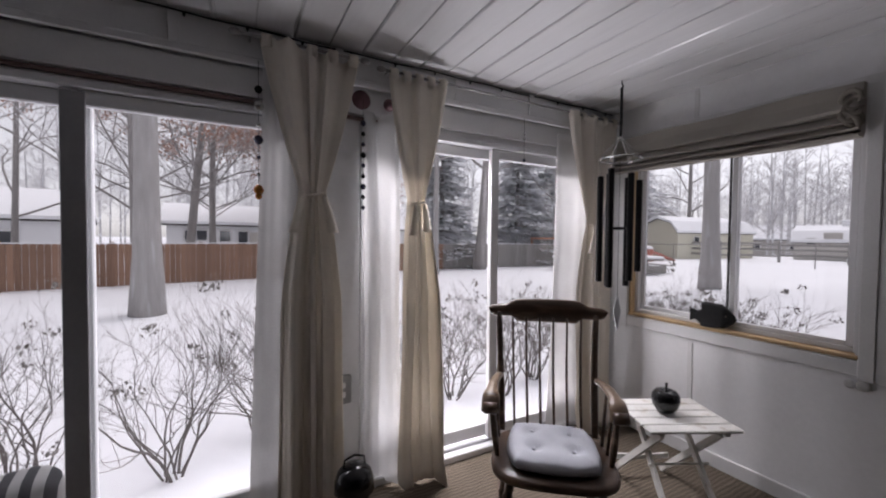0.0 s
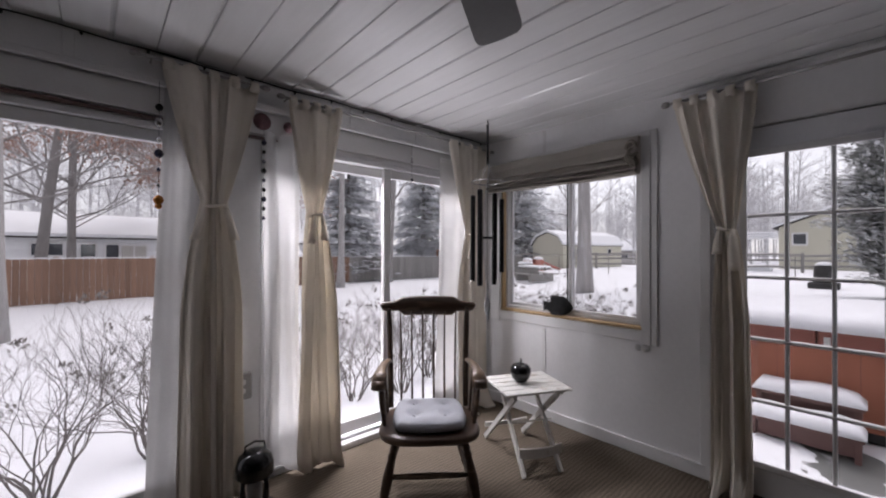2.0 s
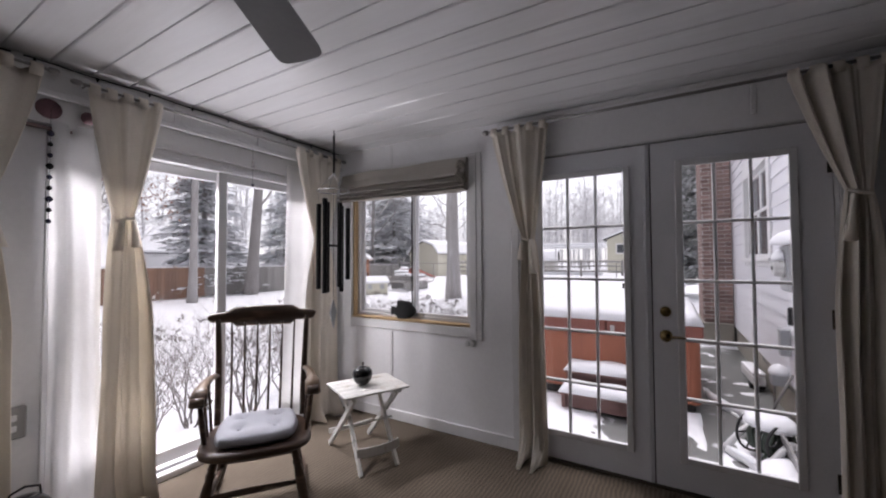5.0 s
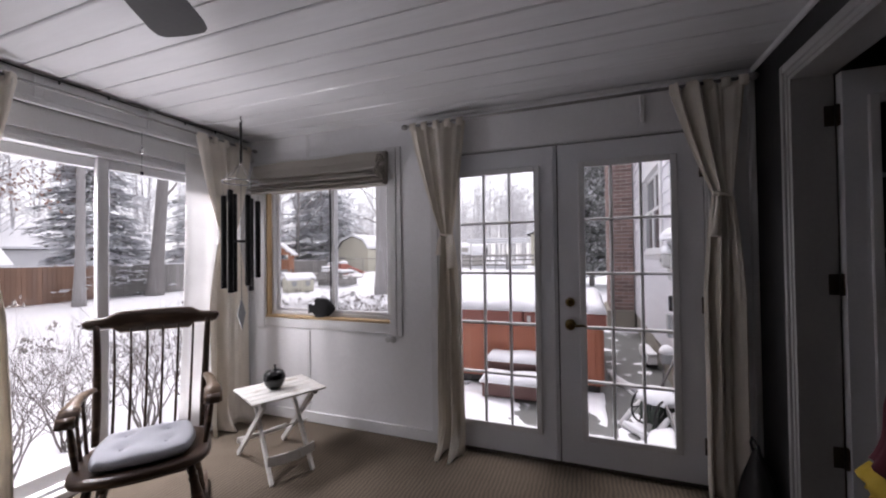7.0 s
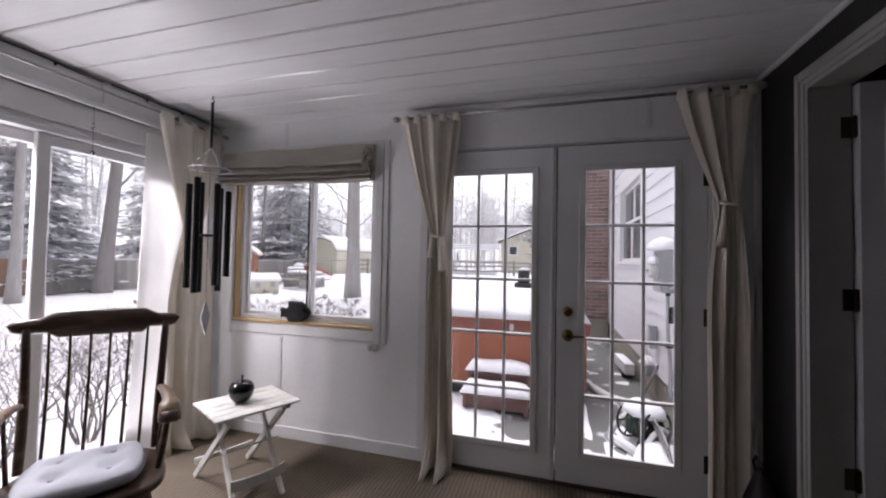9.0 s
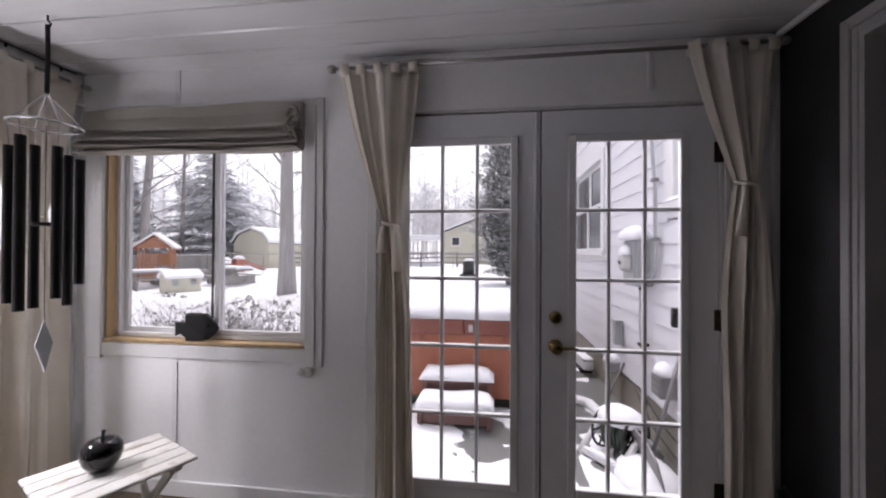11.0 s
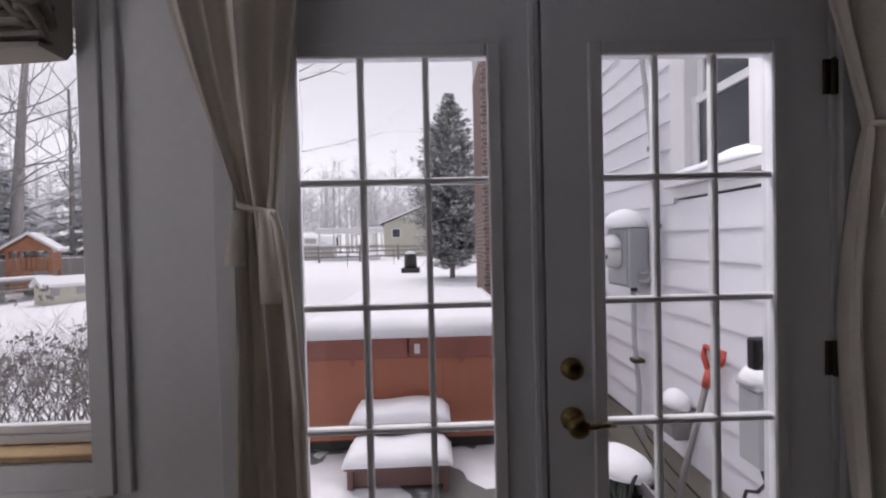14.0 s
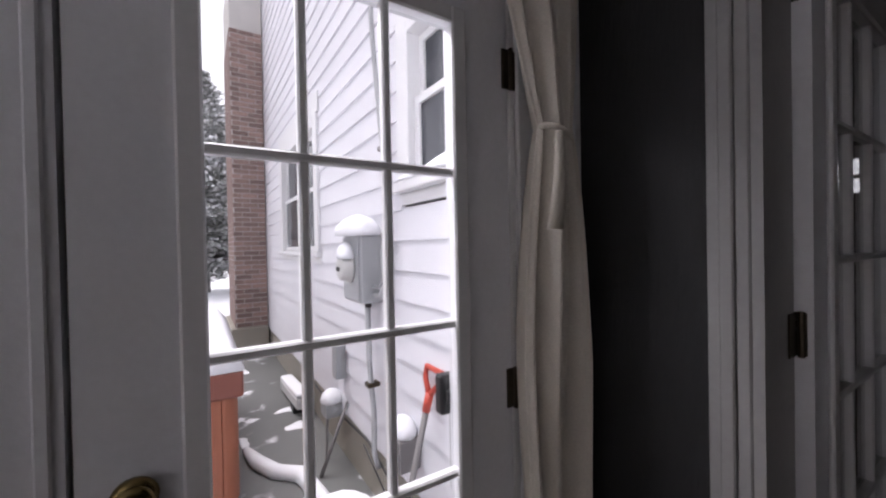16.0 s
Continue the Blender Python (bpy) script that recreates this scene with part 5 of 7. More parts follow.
for z_, r_ in ((0.0, 0.95), (0.03, 1.05), (0.10, 1.0), (0.18, 0.80), (0.25, 0.52), (0.30, 0.34), (0.335, 0.16)):
    rings.append([bm.verts.new((0.105 * r_ * math.cos(a) * (1 + 0.10 * math.sin(3 * a + 9 * z_)), 0.072 * r_ * math.sin(a) * (1 + 0.08 * math.cos(4 * a + 14 * z_)), z_ + 0.001)) for a in [2 * math.pi * i / 20 for i in range(20)]])
for a, b in zip(rings, rings[1:]):
    for i in range(20):
        bm.faces.new((a[i], a[(i + 1) % 20], b[(i + 1) % 20], b[i]))
bm.faces.new(rings[0][::-1])
bm.faces.new(rings[-1])
part("body", bm, M_BLACKPLASTIC, bg, "", True)
part("strap", tube(bmesh.new(), [(-0.03, 0.0, 0.30), (-0.035, 0.012, 0.37), (0.0, 0.02, 0.40), (0.03, 0.012, 0.36), (0.025, 0.0, 0.30)], 0.006, 8), M_BLACKPLASTIC, bg, "", True)


# ---- outside: ground and patio ----
def grid_axis(lo, hi, fine_lo, fine_hi, fine, coarse):
    out, v = [], lo
    while v < hi:
        out.append(v)
        v += fine if fine_lo <= v < fine_hi else coarse
    out.append(hi)
    return out


def in_room(x, y):
    return -2.9 < x < 2.7 and -6 < y < 2.75


xs = grid_axis(-300, 400, -20, 36, 0.8, 20)
ys = grid_axis(-300, 400, -12, 30, 0.8, 20)
bm = bmesh.new()
vs = [[bm.verts.new((x, y, ground_height(x, y) + (0.035 * noise.noise(Vector((x * 0.55, y * 0.55, 0))) if abs(x) < 60 and abs(y) < 60 else 0.0) - 0.02)) for y in ys] for x in xs]
for i in range(len(xs) - 1):
    for j in range(len(ys) - 1):
        bm.faces.new((vs[i][j], vs[i + 1][j], vs[i + 1][j + 1], vs[i][j + 1]))
solid("ground", bm, M_GROUND, "snow-covered lawn rising gently to the neighbours", "ground", smooth=True)
solid("patio", B(X_E + 0.14, 9.6, Y_S - 0.02, 1.5, -0.34, -0.15, 0.01), M_PATIO, "wet concrete patio with patches of melting snow", "patio")
bm = bmesh.new()
box(bm, X_W - 0.1, X_E + 0.14, Y_N + 0.02, Y_N + 0.12, -0.6, -0.005)
box(bm, X_E + 0.02, X_E + 0.13, Y_S - 0.1, Y_N + 0.12, -0.6, -0.13)
solid("foundation", bm, M_CONCRETE, "low concrete edge under the sunroom", "foundation")
solid("roof", B(X_W - 0.4, X_E + 0.35, Y_S - 0.4, Y_N + 0.45, Z_C + 0.152, Z_C + 0.24), M_TRIM, "flat sunroom roof with a short overhang", "roof")


# ---- the house wall beyond the doors: siding, windows, chimney ----
YH = Y_S + 0.02
house = thing("house_wall_outside", (0, 0, 0), "white vinyl clapboard house wall on a concrete foundation", "house wall", kind="structure")
part("foundation_wall", B(X_E + 0.14, 9.6, YH - 0.30, YH - 0.01, -0.40, 0.20, 0.004), M_CONCRETE, house, "stained concrete foundation")
part("sheathing", B(X_E + 0.14, 12.0, YH - 0.30, YH - 0.175, 0.20, 5.2), M_HOUSEWHITE, house)
W1 = (2.84, 3.48, 1.70, 2.48)
W2 = (5.02, 6.74, 1.36, 2.52)
EXPO = 0.152
board_mesh = {}


def board(x0, x1, z):
    """One lapped clapboard."""
    key = (x0, x1)
    if key not in board_mesh:
        bm = bmesh.new()
        prism(bm, [(-0.012, 0.0), (0.016, 0.0), (0.016, 0.012), (0.002, EXPO + 0.01), (-0.012, EXPO + 0.01)], "x", x0, x1)
        board_mesh[key] = finish(bm, "board", M_SIDING)
    piece("board", board_mesh[key], house, pose(0, YH, z))


z = 0.20
while z < 5.1:
    spans = [(X_E + 0.14, 12.0)]
    for w0, w1, z0, z1 in (W1, W2):
        if z + EXPO > z0 and z < z1:
            spans = [q for a, b in spans for q in ((a, min(b, w0)), (max(a, w1), b)) if q[1] - q[0] > 0.02]
    for a, b in spans:
        board(a, b, z)
    z += EXPO


def house_window(name, w, label, snow):
    x0, x1, z0, z1 = w
    root = thing(name, (x0, YH, z0), label, "window", kind="structure")
    ww, hh = x1 - x0, z1 - z0
    bm = bmesh.new()
    for a, b, c, d in ((0.0, 0.12, 0, hh), (ww - 0.12, ww, 0, hh), (0.12, ww - 0.12, hh - 0.09, hh)):
        box(bm, a, b, -0.10, 0.035, c, d, 0.004)
    part("window_frame", bm, M_VINYL, root)
    part("apron", B(-0.03, ww + 0.03, -0.10, 0.012, -0.11, -0.051, 0.004), M_VINYL, root)
    part("head_trim", B(-0.03, ww + 0.03, -0.10, 0.03, hh + 0.001, hh + 0.17, 0.004), M_VINYL, root)
    part("window_sill", B(-0.03, ww + 0.03, -0.10, 0.06, -0.05, -0.001, 0.005), M_VINYL, root)
    cols = 2 if ww > 1.0 else 1
    cw = (ww - 0.24) / cols
    for c in range(cols):
        for lo, hi, yy in ((0.001, hh * 0.5, -0.03), (hh * 0.5 - 0.03, hh - 0.091, -0.06)):
            a, b = 0.121 + c * cw, 0.119 + (c + 1) * cw
            bm = bmesh.new()
            box(bm, a, a + 0.04, yy, yy + 0.028, lo, hi, 0.003)
            box(bm, b - 0.04, b, yy, yy + 0.028, lo, hi, 0.003)
            box(bm, a + 0.04, b - 0.04, yy, yy + 0.028, lo, lo + 0.04, 0.003)
            box(bm, a + 0.04, b - 0.04, yy, yy + 0.028, hi - 0.04, hi, 0.003)
            sash = part("sash", bm, M_VINYL, root)
            part("pane", B(a + 0.04, b - 0.04, yy + 0.008, yy + 0.014, lo + 0.04, hi - 0.04), M_DARKPANE, sash, "dark reflecting glass")
    if snow:
        bm = bmesh.new()
        n = 16
        rows = []
        for i in range(n + 1):
            t = i / n
            h = 0.058 * math.sin(math.pi * t) ** 0.4 * (1 + 0.3 * math.sin(7 * t)) + 0.004
            rows.append([bm.verts.new((0.02 + (ww - 0.04) * t, yy, zz)) for yy, zz in ((-0.001, 0.0), (-0.001, h), (0.03, h * 0.9), (0.062, h * 0.35), (0.066, 0.0))])
        for r0, r1 in zip(rows, rows[1:]):
            for q in range(5):
                bm.faces.new((r0[q], r0[(q + 1) % 5], r1[(q + 1) % 5], r1[q]))
        bm.faces.new(rows[0])
        bm.faces.new(rows[-1][::-1])
        tagged(part("snow", bm, M_SNOW, root, "snow heaped on the sill", True))
    return root


house_window("window_3", W1, "white sash window in the siding with snow on its sill", True)
house_window("window_4", W2, "white double sash window further along the siding", False)

chim = thing("chimney", (0, 0, 0), "red brown brick chimney standing against the siding", "chimney", kind="structure")
CX0, CX1, CY0, CY1, CZ1 = 8.05, 9.30, YH + 0.02, -0.58, 5.4
part("mortar_core", B(CX0 + 0.008, CX1, CY0, CY1 - 0.008, -0.15, CZ1), M_MORTAR, chim)
part("chimney_footing", B(CX0 - 0.06, CX1 + 0.06, CY0, CY1 + 0.06, -0.15, 0.24, 0.01), M_CONCRETE, chim)
brick_mesh = {}


def brick(length, face):
    key = (round(length, 3), face)
    if key not in brick_mesh:
        h = length / 2
        bm = B(-0.02, 0.02, -h, h, -0.029, 0.029, 0.003) if face == "w" else B(-h, h, -0.02, 0.02, -0.029, 0.029, 0.003)
        brick_mesh[key] = finish(bm, "brick", M_BRICK)
    return brick_mesh[key]


north = bmesh.new()
row = 0
z = 0.135
while z < 4.6:
    off = 0.105 if row % 2 else 0.0
    y = CY0 - off
    while y < CY1 - 0.02:
        a, b = max(y, CY0), min(y + 0.20, CY1 - 0.002)
        if b - a > 0.03:
            piece("brick", brick(b - a, "w"), chim, pose(CX0 + 0.018, (a + b) / 2, z))
        y += 0.21
    x = CX0 + 0.045 - off
    while x < CX1:
        a, b = max(x, CX0 + 0.042), min(x + 0.20, CX1)
        if b - a > 0.03:
            box(north, a, b, CY1 - 0.03, CY1, z - 0.029, z + 0.029)
        x += 0.21
    z += 0.070
    row += 1
part("brick_face", north, M_BRICK, chim)["kind"] = "stuff"


# ---- fittings on the siding ----
def snow_cap(bm, cx, cy, z, rx, ry, h, seed=0, n=14):
    """A rounded heap of snow on a ledge."""
    rnd = random.Random(seed)
    rings = []
    for t, k in ((0.0, 1.0), (0.25, 1.03), (0.55, 0.9), (0.82, 0.6), (1.0, 0.12)):
        rings.append([bm.verts.new((cx + rx * k * math.cos(a) * rnd.uniform(0.94, 1.06), cy + ry * k * math.sin(a) * rnd.uniform(0.94, 1.06), z + h * t)) for a in [2 * math.pi * i / n for i in range(n)]])
    for a, b in zip(rings, rings[1:]):
        for i in range(n):
            bm.faces.new((a[i], a[(i + 1) % n], b[(i + 1) % n], b[i]))
    bm.faces.new(rings[0][::-1])
    bm.faces.new(rings[-1])
    return bm


meter = thing("electric_meter", (3.86, YH + 0.017, 1.08), "grey electric meter box on the siding under a snow cap", "meter box")
part("enclosure", B(-0.14, 0.14, 0, 0.13, 0, 0.37, 0.008), M_GREYBOX, meter)
part("cover", B(-0.125, 0.125, 0.131, 0.138, 0.015, 0.355, 0.003), M_GREYBOX, meter)
part("meter_glass", lathe(bmesh.new(), [(0.080, 0), (0.082, 0.016), (0.072, 0.018), (0.070, 0.055), (0.05, 0.068), (0.01, 0.070)], 24, m=pose(0.0, 0.139, 0.19, -90, 0, 0)), M_FANBODY, meter, "round pale meter glass", True)
part("dial", B(-0.03, 0.03, 0.209, 0.213, 0.175, 0.20, 0.001), M_TUBBASE, meter)
part("snow", snow_cap(bmesh.new(), 0.0, 0.165, 0.245, 0.075, 0.05, 0.09, 8), M_SNOW, meter, "snow clinging to the meter", True)
part("snow", snow_cap(bmesh.new(), 0.0, 0.09, 0.371, 0.155, 0.12, 0.12, 3), M_SNOW, meter, "rounded cap of snow", True)
part("knockout", tube(bmesh.new(), [(-0.06, 0.06, -0.03), (-0.06, 0.06, 0.0)], 0.02, 12), M_BLACKPLASTIC, meter)
con = thing("conduit", (0, YH + 0.03, 0), "grey conduit pipe clamped to the siding", "pipe")
part("riser", tube(bmesh.new(), [(3.80, 0.02, 5.1), (3.74, 0.02, 2.6), (3.64, 0.02, 2.0), (3.61, 0.02, 1.85), (3.60, 0.02, 1.45), (3.57, 0.025, 1.30), (3.58, 0.03, 1.20), (3.64, 0.04, 1.13), (3.74, 0.05, 1.12)], 0.014, 10), M_PIPE, con, "", True)
part("down_pipe", tube(bmesh.new(), [(3.80, 0.05, 1.06), (3.80, 0.05, 0.75), (3.79, 0.03, 0.45), (3.80, 0.03, 0.22), (3.74, 0.03, 0.16)], 0.016, 10), M_PIPE, con, "", True)
part("cable", tube(bmesh.new(), [(3.62, 0.02, 1.46), (3.645, 0.03, 1.34), (3.62, 0.03, 1.22), (3.66, 0.04, 1.17), (3.735, 0.05, 1.17)], 0.008, 8), M_PIPE, con, "", True)
for zz, xx in ((1.90, 3.62), (1.45, 3.60)):
    part("clamp", B(xx - 0.024, xx + 0.024, -0.005, 0.042, zz - 0.014, zz + 0.014, 0.004), M_SHAFT, con)
part("clamp", B(3.77, 3.83, -0.005, 0.07, 0.60, 0.625, 0.004), M_HINGE, con)
vent = thing("dryer_vent", (3.40, YH + 0.017, 0.345), "grey vent hood on the siding capped with snow", "vent")
part("hood", B(-0.075, 0.075, 0, 0.11, 0, 0.15, 0.006), M_SHAFT, vent)
for i in range(3):
    part("louvre", B(-0.06, 0.06, 0.111, 0.117, 0.02 + 0.042 * i, 0.052 + 0.042 * i, 0.002), M_SHAFT, vent)
part("snow", snow_cap(bmesh.new(), 0, 0.055, 0.151, 0.08, 0.06, 0.09, 5), M_SNOW, vent, "cap of snow", True)
gb = thing("utility_box", (4.46, YH + 0.017, 0.46), "narrow grey utility box on the siding", "utility box")
part("case", B(-0.05, 0.05, 0, 0.07, 0, 0.22, 0.006), M_GREYBOX, gb)
part("lid", B(-0.054, 0.054, 0.0, 0.076, 0.221, 0.236, 0.003), M_GREYBOX, gb)
sp = thing("garden_spigot", (4.58, YH + 0.017, 0.16), "snow-topped box on a stake against the foundation", "faucet box")
part("case", B(-0.07, 0.07, 0.0, 0.12, 0, 0.10, 0.006), M_GREYBOX, sp)
part("snow", snow_cap(bmesh.new(), 0, 0.06, 0.101, 0.085, 0.075, 0.09, 6), M_SNOW, sp, "cap of snow", True)
part("stake", tube(bmesh.new(), [(0.0, 0.09, 0.0), (0.01, 0.10, -0.31)], 0.010, 8), M_SHAFT, sp)

cb = thing("outlet_cabinet", (2.89, YH + 0.017, 0.48), "tall pale grey outlet cabinet on the siding under snow", "utility box")
part("case", B(-0.055, 0.055, 0, 0.09, 0, 0.30, 0.008), M_PIPE, cb)
part("lid", B(-0.060, 0.060, 0.0, 0.096, 0.301, 0.318, 0.004), M_PIPE, cb)
part("snow", snow_cap(bmesh.new(), 0, 0.05, 0.319, 0.065, 0.055, 0.075, 15), M_SNOW, cb, "cap of snow", True)
lp = thing("cable_loop", (0, YH + 0.045, 0), "black cable hanging in a loop below the cabinet", "cable")
part("strand", tube(bmesh.new(), [(2.89, 0.02, 0.479), (2.86, 0.02, 0.42), (2.90, 0.02, 0.36), (2.955, 0.02, 0.33), (2.975, 0.02, 0.27), (2.93, 0.02, 0.22), (2.86, 0.02, 0.205), (2.80, 0.02, 0.20)], 0.007, 8), M_BLACKPLASTIC, lp, "", True)
ck = thing("garden_stake", (0, 0, 0), "thin wooden stake leaning on the foundation", "stake")
part("rod", tube(bmesh.new(), [(4.36, YH + 0.22, -0.149), (4.40, YH + 0.012, 0.30)], [0.014, 0.012], 8), M_SHAFT, ck, "", True)

sh = thing("snow_shovel", (0, 0, 0), "snow shovel with red grip leaning on the siding", "shovel")
a, b = Vector((3.19, YH + 0.045, 0.74)), Vector((3.20, YH + 0.26, -0.10))
part("shaft", tube(bmesh.new(), [a, b], 0.014, 10), M_SHAFT, sh, "", True)
dn = (a - b).normalized()
bm = bmesh.new()
c0 = a + dn * 0.0
tube(bm, [c0, c0 + dn * 0.06 + Vector((-0.058, 0, 0)), c0 + dn * 0.11 + Vector((-0.064, 0, 0)), c0 + dn * 0.11 + Vector((0.064, 0, 0)), c0 + dn * 0.06 + Vector((0.058, 0, 0)), c0], 0.013, 8)
tube(bm, [c0 - dn * 0.07, c0 + dn * 0.01], 0.019, 10)
part("grip", bm, M_RED, sh, "red D-shaped grip", True)
bm = bmesh.new()
prism(bm, [(-0.22, -0.14), (0.22, -0.14), (0.22, 0.10), (0.10, 0.16), (-0.10, 0.16), (-0.22, 0.10)], "y", -0.006, 0.006, Matrix.Translation(b) @ pose(0, 0, 0.095, -14, 0, 0))
part("blade", bm, M_SHAFT, sh)
part("snow", snow_cap(bmesh.new(), b.x, b.y, -0.151, 0.25, 0.19, 0.15, 12), M_SNOW, sh, "snow drifted over the blade", True)

tm = thing("door_thermometer", (X_E + 0.055, -0.655, 0.985), "small black box fixed outside on the door glass", "thermometer")
part("case", B(0.0, 0.03, -0.025, 0.025, 0.0, 0.095, 0.005), M_BLACKPLASTIC, tm)
part("bracket", B(-0.010, 0.0, -0.012, 0.012, 0.03, 0.06, 0.002), M_BLACKPLASTIC, tm)

reel = thing("hose_reel", pose(3.50, -0.70, -0.148, 0, 0, 35) @ Matrix.Scale(0.74, 4), "garden hose reel half buried in snow", "hose reel")
for s in (-1, 1):
    bm = bmesh.new()
    pts = [(s * 0.17, 0.20 * math.cos(q), 0.24 + 0.20 * math.sin(q)) for q in [2 * math.pi * i / 20 for i in range(21)]]
    tube(bm, pts, 0.013, 8, False)
    for i in range(3):
        q = math.pi * i / 3
        tube(bm, [(s * 0.17, 0.19 * math.cos(q), 0.24 + 0.19 * math.sin(q)), (s * 0.17, -0.19 * math.cos(q), 0.24 - 0.19 * math.sin(q))], 0.009, 6)
    part("wheel", bm, M_BLACKPLASTIC, reel, "", True)
bm = bmesh.new()
pts = []
for i in range(180):
    q = i / 180
    rr = 0.11 + 0.02 * math.floor(q * 3) + 0.004 * math.sin(i)
    pts.append((-0.14 + 0.28 * abs(((q * 3) % 1.0) * 2 - 1), rr * math.cos(i * 0.7), 0.24 + rr * math.sin(i * 0.7)))
tube(bm, pts, 0.013, 6)
part("hose", bm, M_HOSE, reel, "coiled dark green hose", True)
for s in (-1, 1):
    bm = bmesh.new()
    tube(bm, [(s * 0.225, -0.30, 0.035), (s * 0.225, -0.10, 0.22), (s * 0.225, 0.0, 0.27), (s * 0.225, 0.10, 0.22), (s * 0.225, 0.30, 0.035)], [0.034, 0.032, 0.036, 0.032, 0.034], 8)
    part("leg", bm, M_VINYL, reel, "pale moulded plastic leg", True)
for v in (-0.28, 0.28):
    part("crossbar", tube(bmesh.new(), [(-0.22, v, 0.04), (0.22, v, 0.04)], 0.03, 8), M_VINYL, reel, "", True)
    part("snow", tube(bmesh.new(), [(-0.20, v, 0.075), (-0.05, v, 0.085), (0.10, v, 0.08), (0.20, v, 0.07)], [0.02, 0.034, 0.03, 0.016], 8), M_SNOW, reel, "snow lying on the bar", True)
part("crank", tube(bmesh.new(), [(0.25, 0.0, 0.27), (0.29, 0.0, 0.27), (0.29, 0.10, 0.36), (0.34, 0.10, 0.36)], 0.014, 8), M_VINYL, reel, "", True)
part("snow", snow_cap(bmesh.new(), 0, 0, 0.36, 0.23, 0.19, 0.15, 9), M_SNOW, reel, "snow on the reel", True)
hs = thing("loose_hose", (0, 0, -0.148), "loose hose lying in the snow by the reel", "hose")
pts = [(3.36 + 0.15 * math.cos(q * 0.9) + 0.03 * math.sin(3 * q), -0.76 + 0.11 * math.sin(q), 0.05 + 0.03 * math.sin(2.3 * q)) for q in [i * 0.3 for i in range(40)]]
part("coil", tube(bmesh.new(), pts, 0.014, 7), M_HOSE, hs, "", True)
cable = thing("ground_cable", (0, 0, 0), "thin black cables along the foundation", "cable")
part("strand", tube(bmesh.new(), [(5.6, YH + 0.03, 0.19), (4.7, YH + 0.035, 0.16), (3.95, YH + 0.04, 0.22), (3.5, YH + 0.04, 0.10), (3.05, YH + 0.04, 0.07), (2.8, YH + 0.04, 0.16), (2.72, YH + 0.04, 0.24)], 0.006, 6), M_BLACKPLASTIC, cable)
part("strand", tube(bmesh.new(), [(4.0, YH + 0.05, 0.18), (3.6, YH + 0.05, 0.02), (3.2, YH + 0.05, -0.03), (2.9, YH + 0.05, 0.03), (2.75, YH + 0.05, -0.02)], 0.005, 6), M_BLACKPLASTIC, cable)
bn = thing("downspout_extension", (5.80, YH + 0.10, 0), "white gutter extension lying along the foundation under snow", "gutter pipe")
part("pipe", box(bmesh.new(), -0.42, 0.42, -0.06, 0.06, 0, 0.10, 0.01, m=pose(0, 0, -0.11, 0, 4, 0)), M_VINYL, bn)
part("snow", box(bmesh.new(), -0.42, 0.42, -0.062, 0.062, 0.101, 0.145, 0.018, 2, m=pose(0, 0, -0.11, 0, 4, 0)), M_SNOW, bn, "ridge of snow", True)
part("block", B(-0.30, -0.16, -0.07, 0.07, -0.149, -0.085, 0.005), M_TUBBASE, bn)

# snow lying on the patio
ps = new("patio_snow", None)
ps.empty_display_size = 0.1
tagged(ps, "ridges and patches of snow lying on the wet patio", "snow", "", "stuff")
def snow_sheet(x0, x1, y0, y1, step, cover, seed):
    """Half-melted snow: a sheet whose low parts lie under the paving."""
    bm = bmesh.new()
    nx, ny = int((x1 - x0) / step), int((y1 - y0) / step)
    vv = []
    for i in range(nx + 1):
        r_ = []
        for j in range(ny + 1):
            x, y = x0 + i * step, y0 + j * step
            q = noise.noise(Vector((x * 1.6, y * 1.6, seed))) + 0.55 * noise.noise(Vector((x * 4.2, y * 4.2, seed + 3))) + 0.3 * noise.noise(Vector((x * 10, y * 10, seed + 7)))
            edge = min(i, j, nx - i, ny - j)
            thaw = min(max((x - 3.55) / 0.35, 0.0), 1.0) * 0.55 if y > -0.35 else 0.0
            h = 0.055 * (q + cover - thaw) if edge > 0 else -0.06
            r_.append(bm.verts.new((x, y, -0.150 + max(-0.05, min(h, 0.035 + 0.01 * q)))))
        vv.append(r_)
    for i in range(nx):
        for j in range(ny):
            bm.faces.new((vv[i][j], vv[i + 1][j], vv[i + 1][j + 1], vv[i][j + 1]))
    return bm


part("sheet", snow_sheet(2.64, 4.35, -0.35, 1.48, 0.04, 0.42, 4.0), M_SNOW, ps, "", True)
part("sheet", snow_sheet(2.62, 3.9, -1.0, -0.35, 0.04, 0.25, 9.0), M_SNOW, ps, "", True)
part("sheet", snow_sheet(3.9, 7.3, -1.0, -0.36, 0.04, -0.42, 14.0), M_SNOW, ps, "", True)
bm = bmesh.new()
tube(bm, [(5.0, -0.42, -0.13), (4.75, -0.47, -0.12), (4.55, -0.56, -0.12), (4.42, -0.70, -0.12), (4.15, -0.74, -0.12), (4.0, -0.78, -0.12)], [0.03, 0.05, 0.05, 0.055, 0.05, 0.03], 8)
part("ridge", bm, M_SNOW, ps, "", True)

